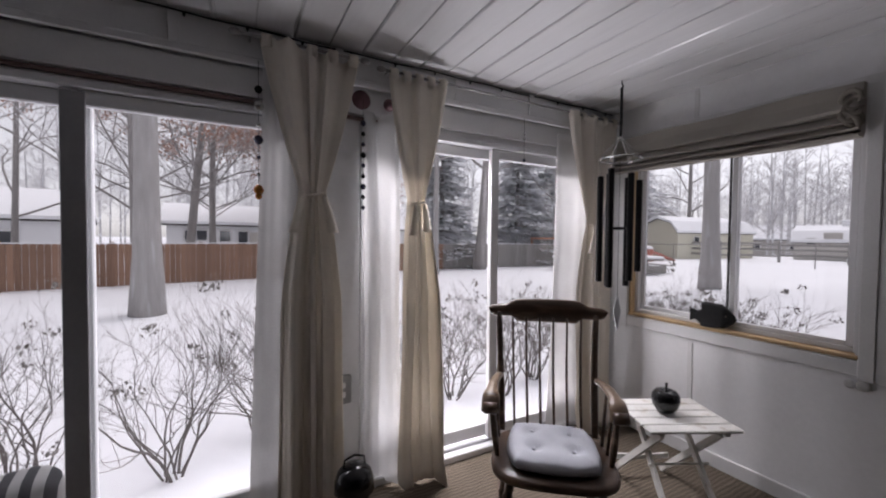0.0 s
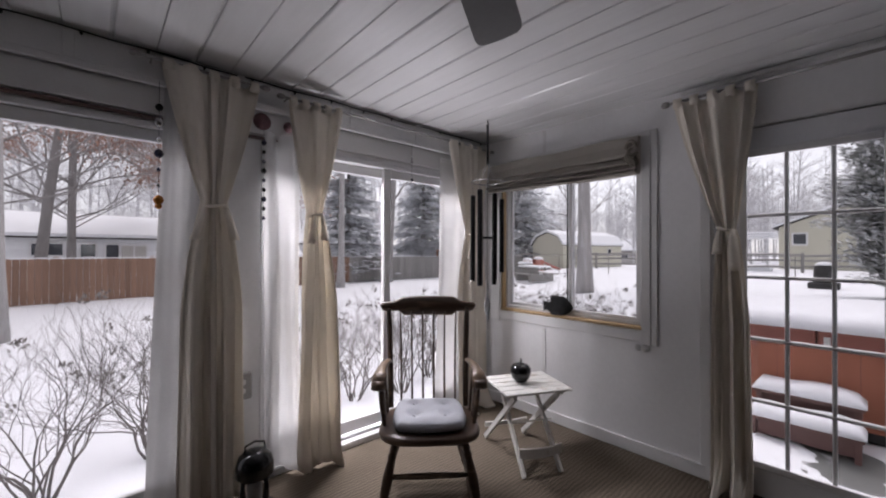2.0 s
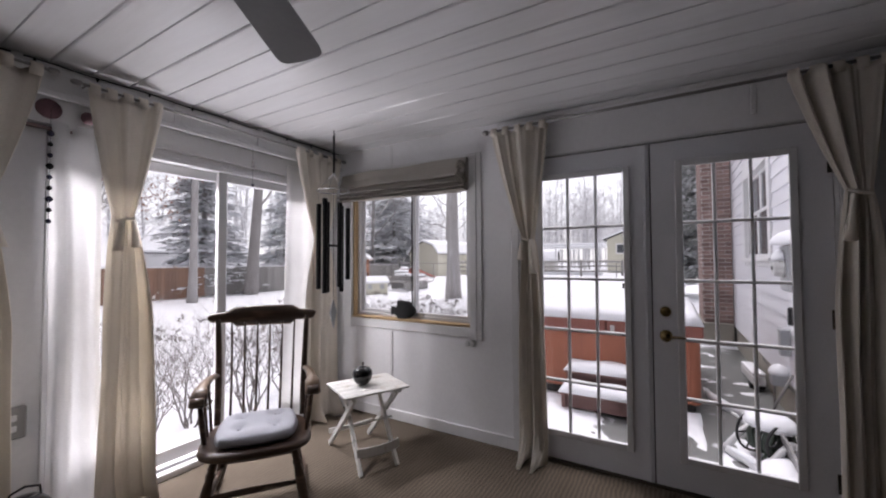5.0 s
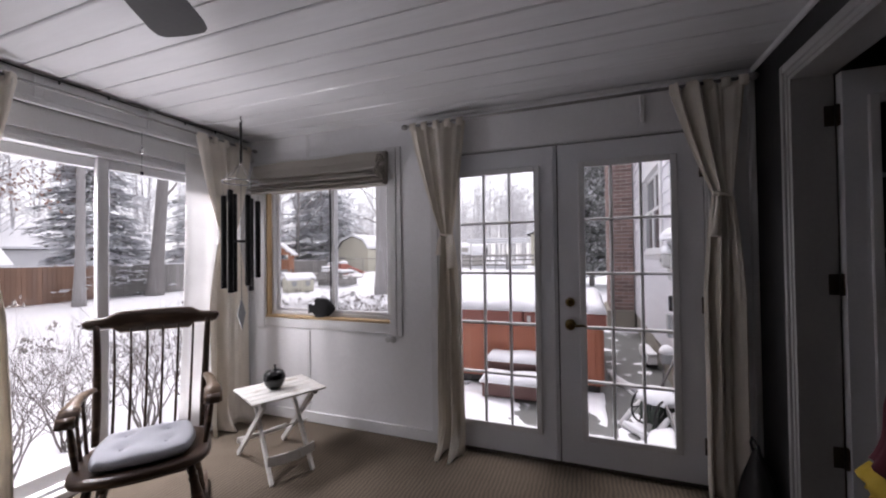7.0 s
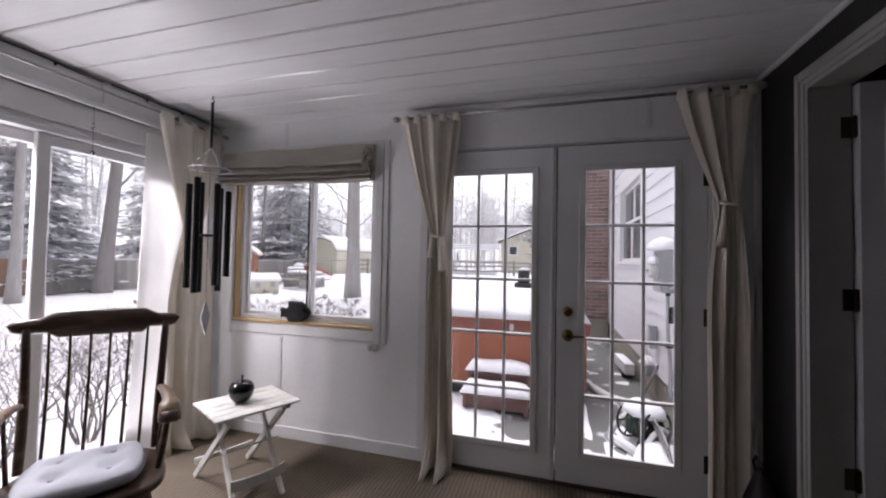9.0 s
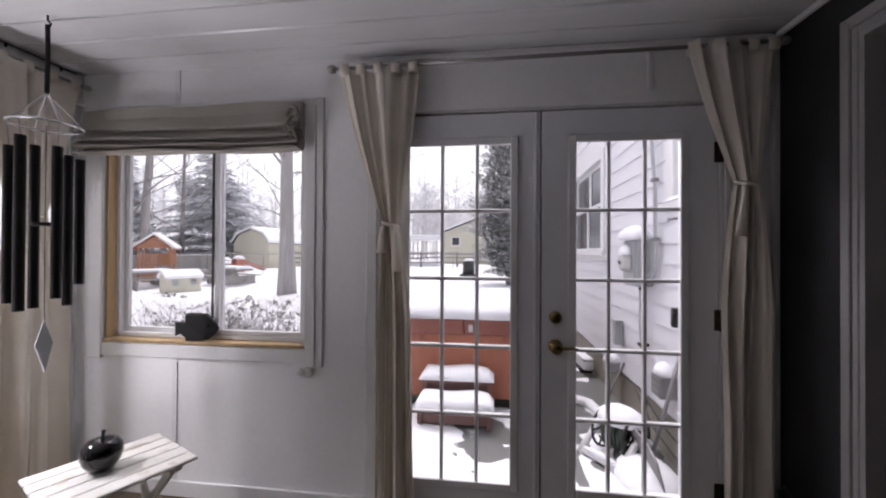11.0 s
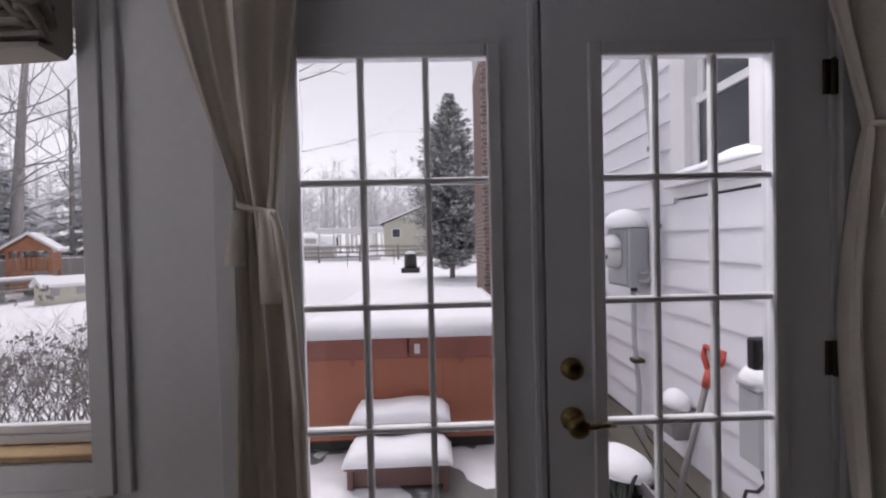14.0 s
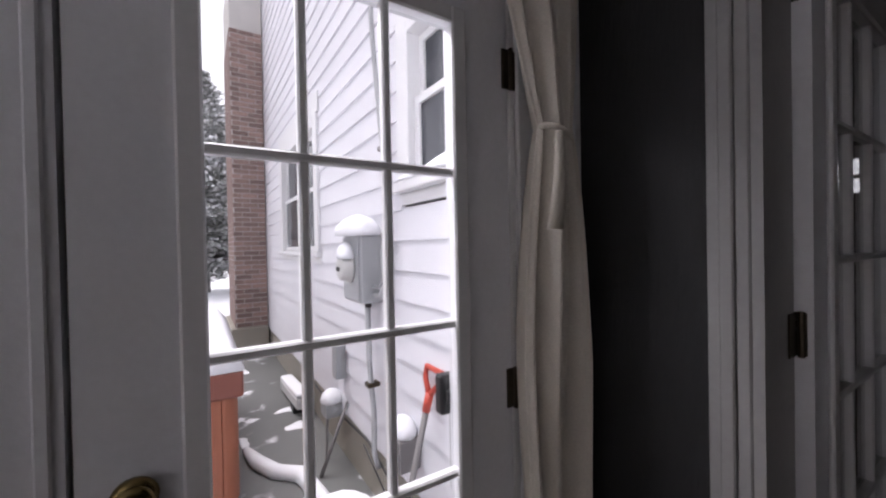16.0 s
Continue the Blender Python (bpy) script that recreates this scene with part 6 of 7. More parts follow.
# ---- hot tub with steps ----
tub = thing("hot_tub", pose(4.22, -0.33, -0.15) @ Matrix.Diagonal((1, 0.81, 1, 1)), "square hot tub with terracotta panels under a snowy cover", "hot tub")
TW = 2.05
part("skirt", B(0.06, TW - 0.06, 0.06, TW - 0.06, 0, 0.12, 0.02), M_TUBBASE, tub, "dark plastic base skirt")
for i, (x0, x1, y0, y1) in enumerate(((0, 0.04, 0.10, TW - 0.10), (TW - 0.04, TW, 0.10, TW - 0.10), (0.10, TW - 0.10, 0, 0.04), (0.10, TW - 0.10, TW - 0.04, TW))):
    part("side_panel", B(x0, x1, y0, y1, 0.10, 0.74, 0.012), M_TUB, tub)
    if x1 - x0 < 0.1:
        for k in range(1, 3):
            yy = y0 + (y1 - y0) * k / 3
            xx = x0 - 0.002 if i == 0 else x1 - 0.004
            part("panel_joint", B(xx, xx + 0.006, yy - 0.004, yy + 0.004, 0.12, 0.72), M_TUBLID, tub)
for cx in (0.0, TW):
    for cy in (0.0, TW):
        sx, sy = (1 if cx == 0 else -1), (1 if cy == 0 else -1)
        pr = []
        for i in range(9):
            q = math.pi / 2 * i / 8
            pr.append((cx + sx * (0.105 - 0.105 * math.cos(q)), cy + sy * (0.105 - 0.105 * math.sin(q))))
        pr += [(cx + sx * 0.11, cy + sy * 0.05), (cx + sx * 0.05, cy + sy * 0.11)]
        part("corner_post", prism(bmesh.new(), pr, "z", 0.10, 0.74), M_TUB, tub)
part("shell_rim", B(-0.015, TW + 0.015, -0.015, TW + 0.015, 0.741, 0.775, 0.012, 2), M_TUBBASE, tub)
part("cover", B(-0.03, TW + 0.03, -0.03, TW / 2 - 0.004, 0.70, 0.86, 0.02, 2), M_TUBLID, tub, "brown vinyl cover half")
part("cover", B(-0.03, TW + 0.03, TW / 2 + 0.004, TW + 0.03, 0.70, 0.86, 0.02, 2), M_TUBLID, tub, "brown vinyl cover half")
for yy in (0.55, 1.52):
    part("cover_strap", B(-0.036, -0.031, yy - 0.02, yy + 0.02, 0.66, 0.80, 0.001), M_TUBLID, tub)
part("latch", B(-0.046, -0.036, 0.92, 0.97, 0.74, 0.81, 0.004), M_FANBODY, tub, "pale plastic cover latch")
part("jet_port", lathe(bmesh.new(), [(0.03, 0), (0.03, 0.008), (0.012, 0.012)], 12, m=pose(-0.001, 0.25, 0.56, 0, -90, 0)), M_TUBBASE, tub)
bm = bmesh.new()
n = 26
grid = []
for i in range(n + 1):
    r_ = []
    for j in range(n + 1):
        u, v = -1 + 2 * i / n, -1 + 2 * j / n
        e = max(0.0, 1 - max(abs(u), abs(v)) ** 10)
        r_.append(bm.verts.new((TW / 2 + u * (TW / 2 + 0.04), TW / 2 + v * (TW / 2 + 0.04), 0.855 + 0.13 * e ** 0.4 + 0.02 * noise.noise(Vector((u * 3, v * 3, 1))) * e)))
    grid.append(r_)
for i in range(n):
    for j in range(n):
        bm.faces.new((grid[i][j], grid[i + 1][j], grid[i + 1][j + 1], grid[i][j + 1]))
low = [grid[i][0] for i in range(n + 1)] + [grid[n][j] for j in range(1, n + 1)] + [grid[i][n] for i in range(n - 1, -1, -1)] + [grid[0][j] for j in range(n - 1, 0, -1)]
bm.faces.new(low)
part("snow", bm, M_SNOW, tub, "thick even snow on the cover", True)

steps = thing("tub_steps", pose(3.76, 0.24, -0.15) @ Matrix.Diagonal((0.92, 0.89, 0.82, 1)), "brown two-step tub stair with snow on the treads", "steps")
for y in (0.0, 0.66):
    bm = bmesh.new()
    prism(bm, [(0.0, 0.0), (0.50, 0.0), (0.50, 0.38), (0.26, 0.38), (0.26, 0.19), (0.0, 0.19)], "y", y, y + 0.04)
    part("side", bm, M_STEPS, steps)
for x0, zt in ((-0.02, 0.19), (0.24, 0.38)):
    part("tread", B(x0, x0 + 0.28, -0.02, 0.72, zt + 0.001, zt + 0.036, 0.006), M_STEPS, steps)
    part("riser", B(x0 + 0.05, x0 + 0.07, 0.041, 0.659, zt - 0.15, zt, 0.002), M_STEPS, steps)
    bm = bmesh.new()
    rows = []
    for i in range(15):
        t = i / 14
        y = -0.03 + 0.76 * t
        h = 0.10 * (math.sin(math.pi * t) ** 0.13 if 0 < t < 1 else 0.0) * (1 + 0.12 * math.sin(9 * t + x0 * 20)) + 0.006
        rows.append([bm.verts.new((x0 + q, y, zt + 0.036 + hh)) for q, hh in ((-0.02, 0.0), (-0.025, h * 0.6), (0.05, h), (0.22, h), (0.265, h * 0.8), (0.27, 0.0))])
    for r0, r1 in zip(rows, rows[1:]):
        for q in range(6):
            bm.faces.new((r0[q], r0[(q + 1) % 6], r1[(q + 1) % 6], r1[q]))
    bm.faces.new(rows[0])
    bm.faces.new(rows[-1][::-1])
    part("snow", bm, M_SNOW, steps, "pillow of snow on the tread", True)


# ---- plants ----
def branch_mesh(bm_limb, bm_twig, start, direction, length, radius, depth, rnd, spread=0.55, droop=0.0, sides=7, limit=0.012, segs=4, kids=(2, 3), tips=None, wiggle=0.16):
    """A branching limb: thick pieces go to one mesh, fine ones to another."""
    pts, rad = [Vector(start)], [radius]
    d = Vector(direction).normalized()
    for i in range(segs):
        d = (d + Vector((rnd.uniform(-1, 1), rnd.uniform(-1, 1), rnd.uniform(-0.6, 0.8) - droop)) * wiggle).normalized()
        pts.append(pts[-1] + d * length / segs)
        rad.append(radius * (1 - 0.45 * (i + 1) / segs))
    tube(bm_limb if radius > limit else bm_twig, pts, rad, sides if radius > limit else 3, False)
    if depth <= 0:
        if tips is not None:
            tips.append(pts[-1])
        return
    for k in range(rnd.randint(*kids)):
        at = rnd.uniform(0.35, 1.0) if k else 1.0
        idx = min(int(at * segs), segs - 1)
        p = pts[idx].lerp(pts[idx + 1], at * segs - idx)
        side = Vector((rnd.uniform(-1, 1), rnd.uniform(-1, 1), rnd.uniform(-0.3, 0.7)))
        nd = (d + side * spread * (1.5 if k else 0.6)).normalized()
        branch_mesh(bm_limb, bm_twig, p, nd, length * rnd.uniform(0.6, 0.82), rad[idx] * rnd.uniform(0.5, 0.72) if k else rad[-1] * 0.9, depth - 1, rnd, spread, droop, max(4, sides - 1), limit, segs, kids, tips, wiggle)


def bare_tree(base, h, r, seed, label, bark, lean=(0, 0), fork=0.45, limbs=6, depth=4, flare=1.35, leaves=0, low_limbs=None, kids=(2, 4), slim=1.0):
    rnd = random.Random(seed)
    root = thing("bare_tree", (base[0], base[1], ground_height(base[0], base[1]) - 0.03), label, "tree", "bare garden trees")
    trunk, twig = bmesh.new(), bmesh.new()
    pts, rad = [], []
    for i in range(13):
        t = i / 12
        pts.append(Vector((lean[0] * t * h + 0.06 * math.sin(4 * t + seed), lean[1] * t * h + 0.06 * math.cos(3 * t + seed), t * h)))
        rad.append(r * ((1 + (flare - 1) * max(0.0, 1 - t * 9)) * (1 - 0.62 * t)))
    tube(trunk, pts, rad, 14)
    tips = []
    for k in range(limbs):
        at = fork + (0.98 - fork) * (k / max(1, limbs - 1)) if low_limbs is None else low_limbs[k % len(low_limbs)] + rnd.uniform(-0.03, 0.03)
        i = min(int(at * 12), 11)
        p = pts[i].lerp(pts[i + 1], at * 12 - i)
        a = k * 2.4 + rnd.uniform(-0.4, 0.4)
        d = Vector((math.cos(a), math.sin(a), rnd.uniform(0.35, 0.9)))
        branch_mesh(trunk, twig, p, d, h * rnd.uniform(0.20, 0.30), rad[i] * slim * rnd.uniform(0.30, 0.46), depth, rnd, tips=tips, kids=kids, wiggle=0.24)
    part("trunk", trunk, bark, root, "", True)
    tw = part("twigs", twig, M_TWIGSNOWHAZE, root)
    if leaves:
        bm = bmesh.new()
        low = [p for p in tips if p.z < 7.5]
        for i in range(leaves):
            p = rnd.choice(low) + Vector((rnd.gauss(0, 0.25), rnd.gauss(0, 0.25), rnd.gauss(0, 0.2)))
            s = rnd.uniform(0.05, 0.10)
            q = Euler((rnd.uniform(0, 6), rnd.uniform(0, 6), rnd.uniform(0, 6))).to_matrix()
            v = [bm.verts.new(p + q @ Vector(c) * s) for c in ((-1, 0, 0), (0, -0.5, 0.12), (1, 0, 0), (0, 0.5, 0.12))]
            bm.faces.new(v)
        part("leaves", bm, M_OAKLEAF, root, "withered brown leaves")["kind"] = "stuff"
    return root


def evergreen(base, h, r, seed, label, material=M_NEEDLE, tiers=26, per=14, cedar=False):
    rnd = random.Random(seed)
    root = thing("evergreen_tree", (base[0], base[1], ground_height(base[0], base[1]) - 0.03), label, "tree", "evergreen trees")
    part("trunk", tube(bmesh.new(), [(0, 0, 0), (0.02, 0, h * 0.5), (0, 0, h * 0.98)], [0.20 if not cedar else 0.09, 0.13 if not cedar else 0.06, 0.02], 9), M_BARKDARK, root, "", True)
    needles, snow, twig = [[], []], [[], []], bmesh.new()

    def leaf(store, p, out, sd, size):
        n0 = len(store[0])
        store[0] += [p - out * size * 0.15, p + out * size * 0.45 + sd, p + out * size, p + out * size * 0.45 - sd]
        store[1].append((n0, n0 + 1, n0 + 2, n0 + 3))

    for k in range(tiers):
        t = (k + rnd.uniform(-0.3, 0.3)) / (tiers - 1)
        t = min(max(t, 0.0), 1.0)
        z = h * ((0.05 if not cedar else 0.07) + 0.94 * t)
        prof = (1 - t) ** 0.68 if not cedar else min(1.0, 0.72 + 1.6 * t) * min(1.0, (1 - t) * 1.75) ** 0.8
        lump = 0.78 + 0.4 * rnd.random()
        rr = r * prof * lump + 0.10
        n = max(4, int(per * (0.5 + 0.5 * prof)))
        for i in range(n):
            a = 2 * math.pi * (i + rnd.random()) / n
            L = rr * rnd.uniform(0.6, 1.1)
            rise = rnd.uniform(-0.30, 0.0) if not cedar else rnd.uniform(0.15, 0.7)
            d = Vector((math.cos(a), math.sin(a), rise)).normalized()
            side = Vector((-math.sin(a), math.cos(a), 0))
            base_p = Vector((0, 0, z))
            tube(twig, [base_p, base_p + d * L * 0.95], [0.018, 0.005], 3, False)
            m_ = max(4, int(L / (0.15 if not cedar else 0.085)))
            for q in range(m_):
                s = (q + rnd.random()) / m_
                wide = (0.42 * L * s * (1.15 - s) * 2.0 if not cedar else 0.22 * L)
                for w_ in range(2 if not cedar else 4):
                    p = base_p + d * L * (0.12 + 0.88 * s) + side * rnd.uniform(-wide, wide) + Vector((0, 0, rnd.uniform(-0.12, 0.04) - 0.10 * s * s))
                    size = (0.27 if not cedar else 0.15) * (1.15 - 0.45 * s) * rnd.uniform(0.7, 1.4)
                    out = (d + side * rnd.uniform(-0.9, 0.9) + Vector((0, 0, rnd.uniform(-0.55, 0.2)))).normalized()
                    up = Vector((rnd.uniform(-0.7, 0.7), rnd.uniform(-0.7, 0.7), 1))
                    leaf(needles, p, out, out.cross(up).normalized() * size * 0.26, size)
                for w_ in range(2 if not cedar else 1):
                    if cedar and rnd.random() > 0.6:
                        continue
                    p = base_p + d * L * (0.2 + 0.8 * s) + side * rnd.uniform(-wide, wide) * 0.8 + Vector((0, 0, 0.05 - 0.10 * s * s))
                    size = (0.40 if not cedar else 0.14) * rnd.uniform(0.6, 1.3)
                    out = (d + side * rnd.uniform(-0.8, 0.8)).normalized()
                    leaf(snow, p, out, out.cross(Vector((rnd.uniform(-0.35, 0.35), rnd.uniform(-0.35, 0.35), 1))).normalized() * size * 0.30, size)
    part("limbs", twig, M_BARKDARK, root)
    for nm, store, m_, lb in (("crown", needles, material, ""), ("snow", snow, M_SNOW, "snow lying on the boughs")):
        me = bpy.data.meshes.new(nm)
        me.from_pydata(store[0], [], store[1])
        me.materials.append(m_)
        ob = new(nm, me)
        ob.parent = root
        ob["kind"] = "stuff"
        if lb:
            ob["label"] = lb
    return root


def shrub(base, h, spread, seed, label, stems=8, depth=3, group="bare garden shrubs", leafy=40, thick=0.016):
    rnd = random.Random(seed)
    root = thing("bare_shrub", (base[0], base[1], ground_height(base[0], base[1]) - 0.03), label, "shrub", group)
    stem, twig = bmesh.new(), bmesh.new()
    tips = []
    for k in range(stems):
        a = 2 * math.pi * k / stems + rnd.uniform(-0.4, 0.4)
        lean = rnd.uniform(0.25, 1.0) * spread
        p = Vector((0.05 * math.cos(a), 0.05 * math.sin(a), 0))
        d = Vector((math.cos(a) * lean, math.sin(a) * lean, h)).normalized()
        branch_mesh(stem, twig, p, d, h * rnd.uniform(0.44, 0.56), thick * rnd.uniform(0.7, 1.1), depth, rnd, spread=0.66, sides=5, limit=0.0045, segs=5, kids=(3, 4), tips=tips, wiggle=0.34)
    part("stems", stem, M_TWIG, root, "", True)
    part("twigs", twig, M_TWIG, root)
    bm = bmesh.new()
    if leafy and tips:
        for i in range(leafy):
            c = rnd.choice(tips)
            for q in range(12):
                p = c + Vector((rnd.gauss(0, 0.022), rnd.gauss(0, 0.022), rnd.gauss(0, 0.016)))
                s = rnd.uniform(0.009, 0.021)
                e = Euler((rnd.uniform(0, 6), rnd.uniform(0, 6), rnd.uniform(0, 6))).to_matrix()
                bm.faces.new([bm.verts.new(p + e @ Vector(v) * s) for v in ((-1, 0, 0), (0, -0.6, 0.2), (1, 0, 0), (0, 0.6, 0.2))])
        part("leaf_tufts", bm, M_BUSHLEAF, root, "dried leaf tufts")["kind"] = "stuff"
    return root


rnd = random.Random(5)
L_S = "leafless garden shrub standing in snow by the window"
for i, (x, y, h, s) in enumerate(((-1.95, 3.95, 1.10, 0.5), (-1.30, 3.85, 1.08, 0.55), (-0.50, 3.70, 1.16, 0.50), (0.10, 3.95, 1.10, 0.5), (0.75, 3.85, 1.05, 0.5),
                                  (1.35, 3.75, 1.08, 0.5), (1.85, 3.95, 1.08, 0.5), (2.35, 3.80, 1.10, 0.5), (2.95, 4.00, 1.06, 0.5), (3.5, 3.9, 1.05, 0.5))):
    shrub((x, y), h, s, 100 + i, L_S, stems=10 if i < 4 else 11, thick=0.0095, leafy=16)
for i in range(5):
    shrub((4.15 + 0.16 * i + rnd.uniform(-0.1, 0.1), 3.75 - 0.30 * i + rnd.uniform(-0.12, 0.12)), 0.98, 0.5, 130 + i, "low leafless hedge shrub by the side window", stems=12, leafy=45, thick=0.010)

bare_tree((-1.77, 10.45), 15.0, 0.25, 1, "tall pale-barked tree with a thick straight trunk", M_BARK, fork=0.36, limbs=12, depth=4)
bare_tree((-3.1, 17.0), 14, 0.16, 2, "dark slender bare tree behind the fence", M_BARKDARK, slim=0.62, limbs=14, depth=4, low_limbs=[0.17, 0.21, 0.26, 0.31, 0.37, 0.45, 0.55])
bare_tree((-1.8, 19.0), 13, 0.17, 3, "leaning forked bare tree behind the fence", M_BARKDARK, lean=(0.10, 0.02), slim=0.62, limbs=14, depth=4, low_limbs=[0.24, 0.27, 0.31, 0.36, 0.42, 0.52])
bare_tree((-0.95, 21.0), 14, 0.15, 4, "bare tree with withered brown leaves near the white house", M_BARKDARK, slim=0.62, limbs=18, depth=4, leaves=9000, low_limbs=[0.19, 0.22, 0.25, 0.28, 0.32, 0.37, 0.44, 0.52])
bare_tree((2.6, 19.5), 11, 0.16, 14, "small tree holding brown leaves over the fence", M_BARKDARK, slim=0.62, limbs=18, depth=4, leaves=9000, low_limbs=[0.21, 0.25, 0.29, 0.33, 0.38, 0.44, 0.52])
bare_tree((-6.5, 18.5), 10, 0.10, 5, "spreading bare tree behind the fence", M_BARKDARK, fork=0.22, limbs=12, depth=4)
bare_tree((-10.5, 21.0), 13, 0.24, 6, "spreading bare tree beside the low house", M_BARKDARK, fork=0.25, limbs=10, depth=4)
bare_tree((5.6, 23.0), 12, 0.18, 17, "bare tree with low limbs behind the grey shed", M_BARKDARK, limbs=14, depth=4, low_limbs=[0.2, 0.25, 0.3, 0.36, 0.43, 0.52])
bare_tree((11.2, 17.6), 14, 0.27, 27, "thick leaning bare trunk before the grey fence", M_BARKDARK, lean=(0.08, 0.0), fork=0.3, limbs=10, depth=4, slim=0.8)
bare_tree((7.9, 16.2), 13, 0.15, 7, "pale bare trunk in front of the grey fence", M_BARK, fork=0.4, limbs=7, depth=3)
bare_tree((18.2, 19.2), 13, 0.25, 8, "bare trunk by the grey fence", M_BARKDARK, lean=(0.03, 0), fork=0.24, limbs=12, depth=4, slim=0.7)
bare_tree((19.3, 19.3), 13, 0.26, 16, "leaning bare trunk beyond the lawn", M_BARK, lean=(0.09, 0), fork=0.26, limbs=12, depth=4, slim=0.7)
bare_tree((24.2, 21.0), 11, 0.16, 18, "thin bare tree with spreading limbs beyond the toys", M_BARKDARK, fork=0.2, limbs=13, depth=4)
bare_tree((33.0, 19.0), 12, 0.2, 19, "bare tree behind the cream shed", M_BARKDARK, fork=0.2, limbs=13, depth=4)
bare_tree((12.3, 6.9), 14, 0.235, 9, "pale-barked tree with spreading limbs on the lawn", M_BARK, fork=0.34, limbs=24, depth=4, low_limbs=[0.28, 0.31, 0.35, 0.40, 0.46, 0.52, 0.60, 0.70], kids=(3, 4), slim=0.72)
evergreen((10.4, 20.2), 9.0, 2.5, 21, "broad spruce laden with snow behind the fence")
evergreen((16.4, 20.8), 9.4, 3.2, 22, "broad spruce laden with snow by the grey fence")
evergreen((20.6, 22.6), 8.8, 3.4, 26, "spruce laden with snow near the play tower")
evergreen((23.6, 24.5), 6.6, 2.5, 23, "smaller spruce laden with snow behind the toys")
evergreen((27.5, 21.4), 9.6, 5.6, 24, "wide spruce laden with snow behind the cream shed")
evergreen((14.0, -0.32), 5.85, 1.35, 25, "dense pointed cedar flecked with snow at the lawn edge", M_CEDAR, tiers=44, per=15, cedar=True)

# ---- fences ----
G_F = GROUND - 0.03
FA, FB, FC = Vector((-13.0, 14.6, G_F)), Vector((9.6, 18.6, G_F)), Vector((24.0, 18.2, G_F))


def fence(name, a, b, label, m_board, h, pitch, solid_panels):
    d = b - a
    ang = math.degrees(math.atan2(d.y, d.x))
    L = d.length
    root = thing(name, pose(a.x, a.y, a.z, 0, 0, ang), label, "fence")
    post_me = finish(B(-0.05, 0.05, -0.05, 0.05, 0, h + 0.06, 0.008), "post", m_board)
    board_me = finish(prism(bmesh.new(), [(-pitch * 0.475, 0.03), (pitch * 0.475, 0.03), (pitch * 0.475, h - 0.03), (0, h), (-pitch * 0.475, h - 0.03)], "y", -0.06, -0.04), "board", m_board)
    i = 0.0
    while i <= L:
        piece("post", post_me, root, pose(i, 0.01, 0))
        i += 2.4
    n = int(L / pitch)
    for k in range(n):
        piece("board", board_me, root, pose((k + 0.5) * pitch, 0.0, 0))
    for z in (0.35, h - 0.30):
        part("rail", B(0, L, -0.035, 0.03, z, z + 0.09, 0.006), m_board, root)
    bm = bmesh.new()
    box(bm, 0, L, -0.065, 0.035, h + 0.001, h + 0.03, 0.01, 2)
    part("snow", bm, M_SNOW, root, "line of snow on the fence top")
    return root


fence("board_fence", FA, FB, "brown stained board fence with snow along its top", M_FENCE, 1.38, 0.15, True)
fence("board_fence", FB, FC, "weathered grey board fence behind the lawn", M_FENCEGREY, 1.36, 0.20, True)

rf = thing("rail_fence", pose(24.0, 18.2, 0.22, 0, 0, -72), "weathered split rail fence across the far lawn", "fence")
post_me = finish(B(-0.07, 0.07, -0.07, 0.07, -0.3, 1.15, 0.02), "post", M_FENCEGREY)
rail_me = finish(tube(bmesh.new(), [(0, 0.02, 0), (1.4, -0.02, 0.03), (2.75, 0.02, 0)], [0.05, 0.065, 0.05], 7), "rail", M_FENCEGREY)
for i in range(13):
    piece("post", post_me, rf, pose(2.7 * i, 0, 0))
    for z in (0.35, 0.68, 1.0):
        piece("rail", rail_me, rf, pose(2.7 * i, 0, z + 0.03 * math.sin(i * 2 + z * 5)))
wf = thing("wire_fence", pose(17.5, 17.0, 0.20, 0, 0, -68), "thin metal post fence across the snowy lawn", "fence")
post_me = finish(tube(bmesh.new(), [(0, 0, -0.2), (0, 0, 1.0)], 0.02, 8), "post", M_SHAFT)
for i in range(9):
    piece("post", post_me, wf, pose(2.6 * i, 0, 0))
part("top_rail", tube(bmesh.new(), [(0, 0, 0.99), (20.8, 0, 0.99)], 0.018, 8), M_SHAFT, wf)


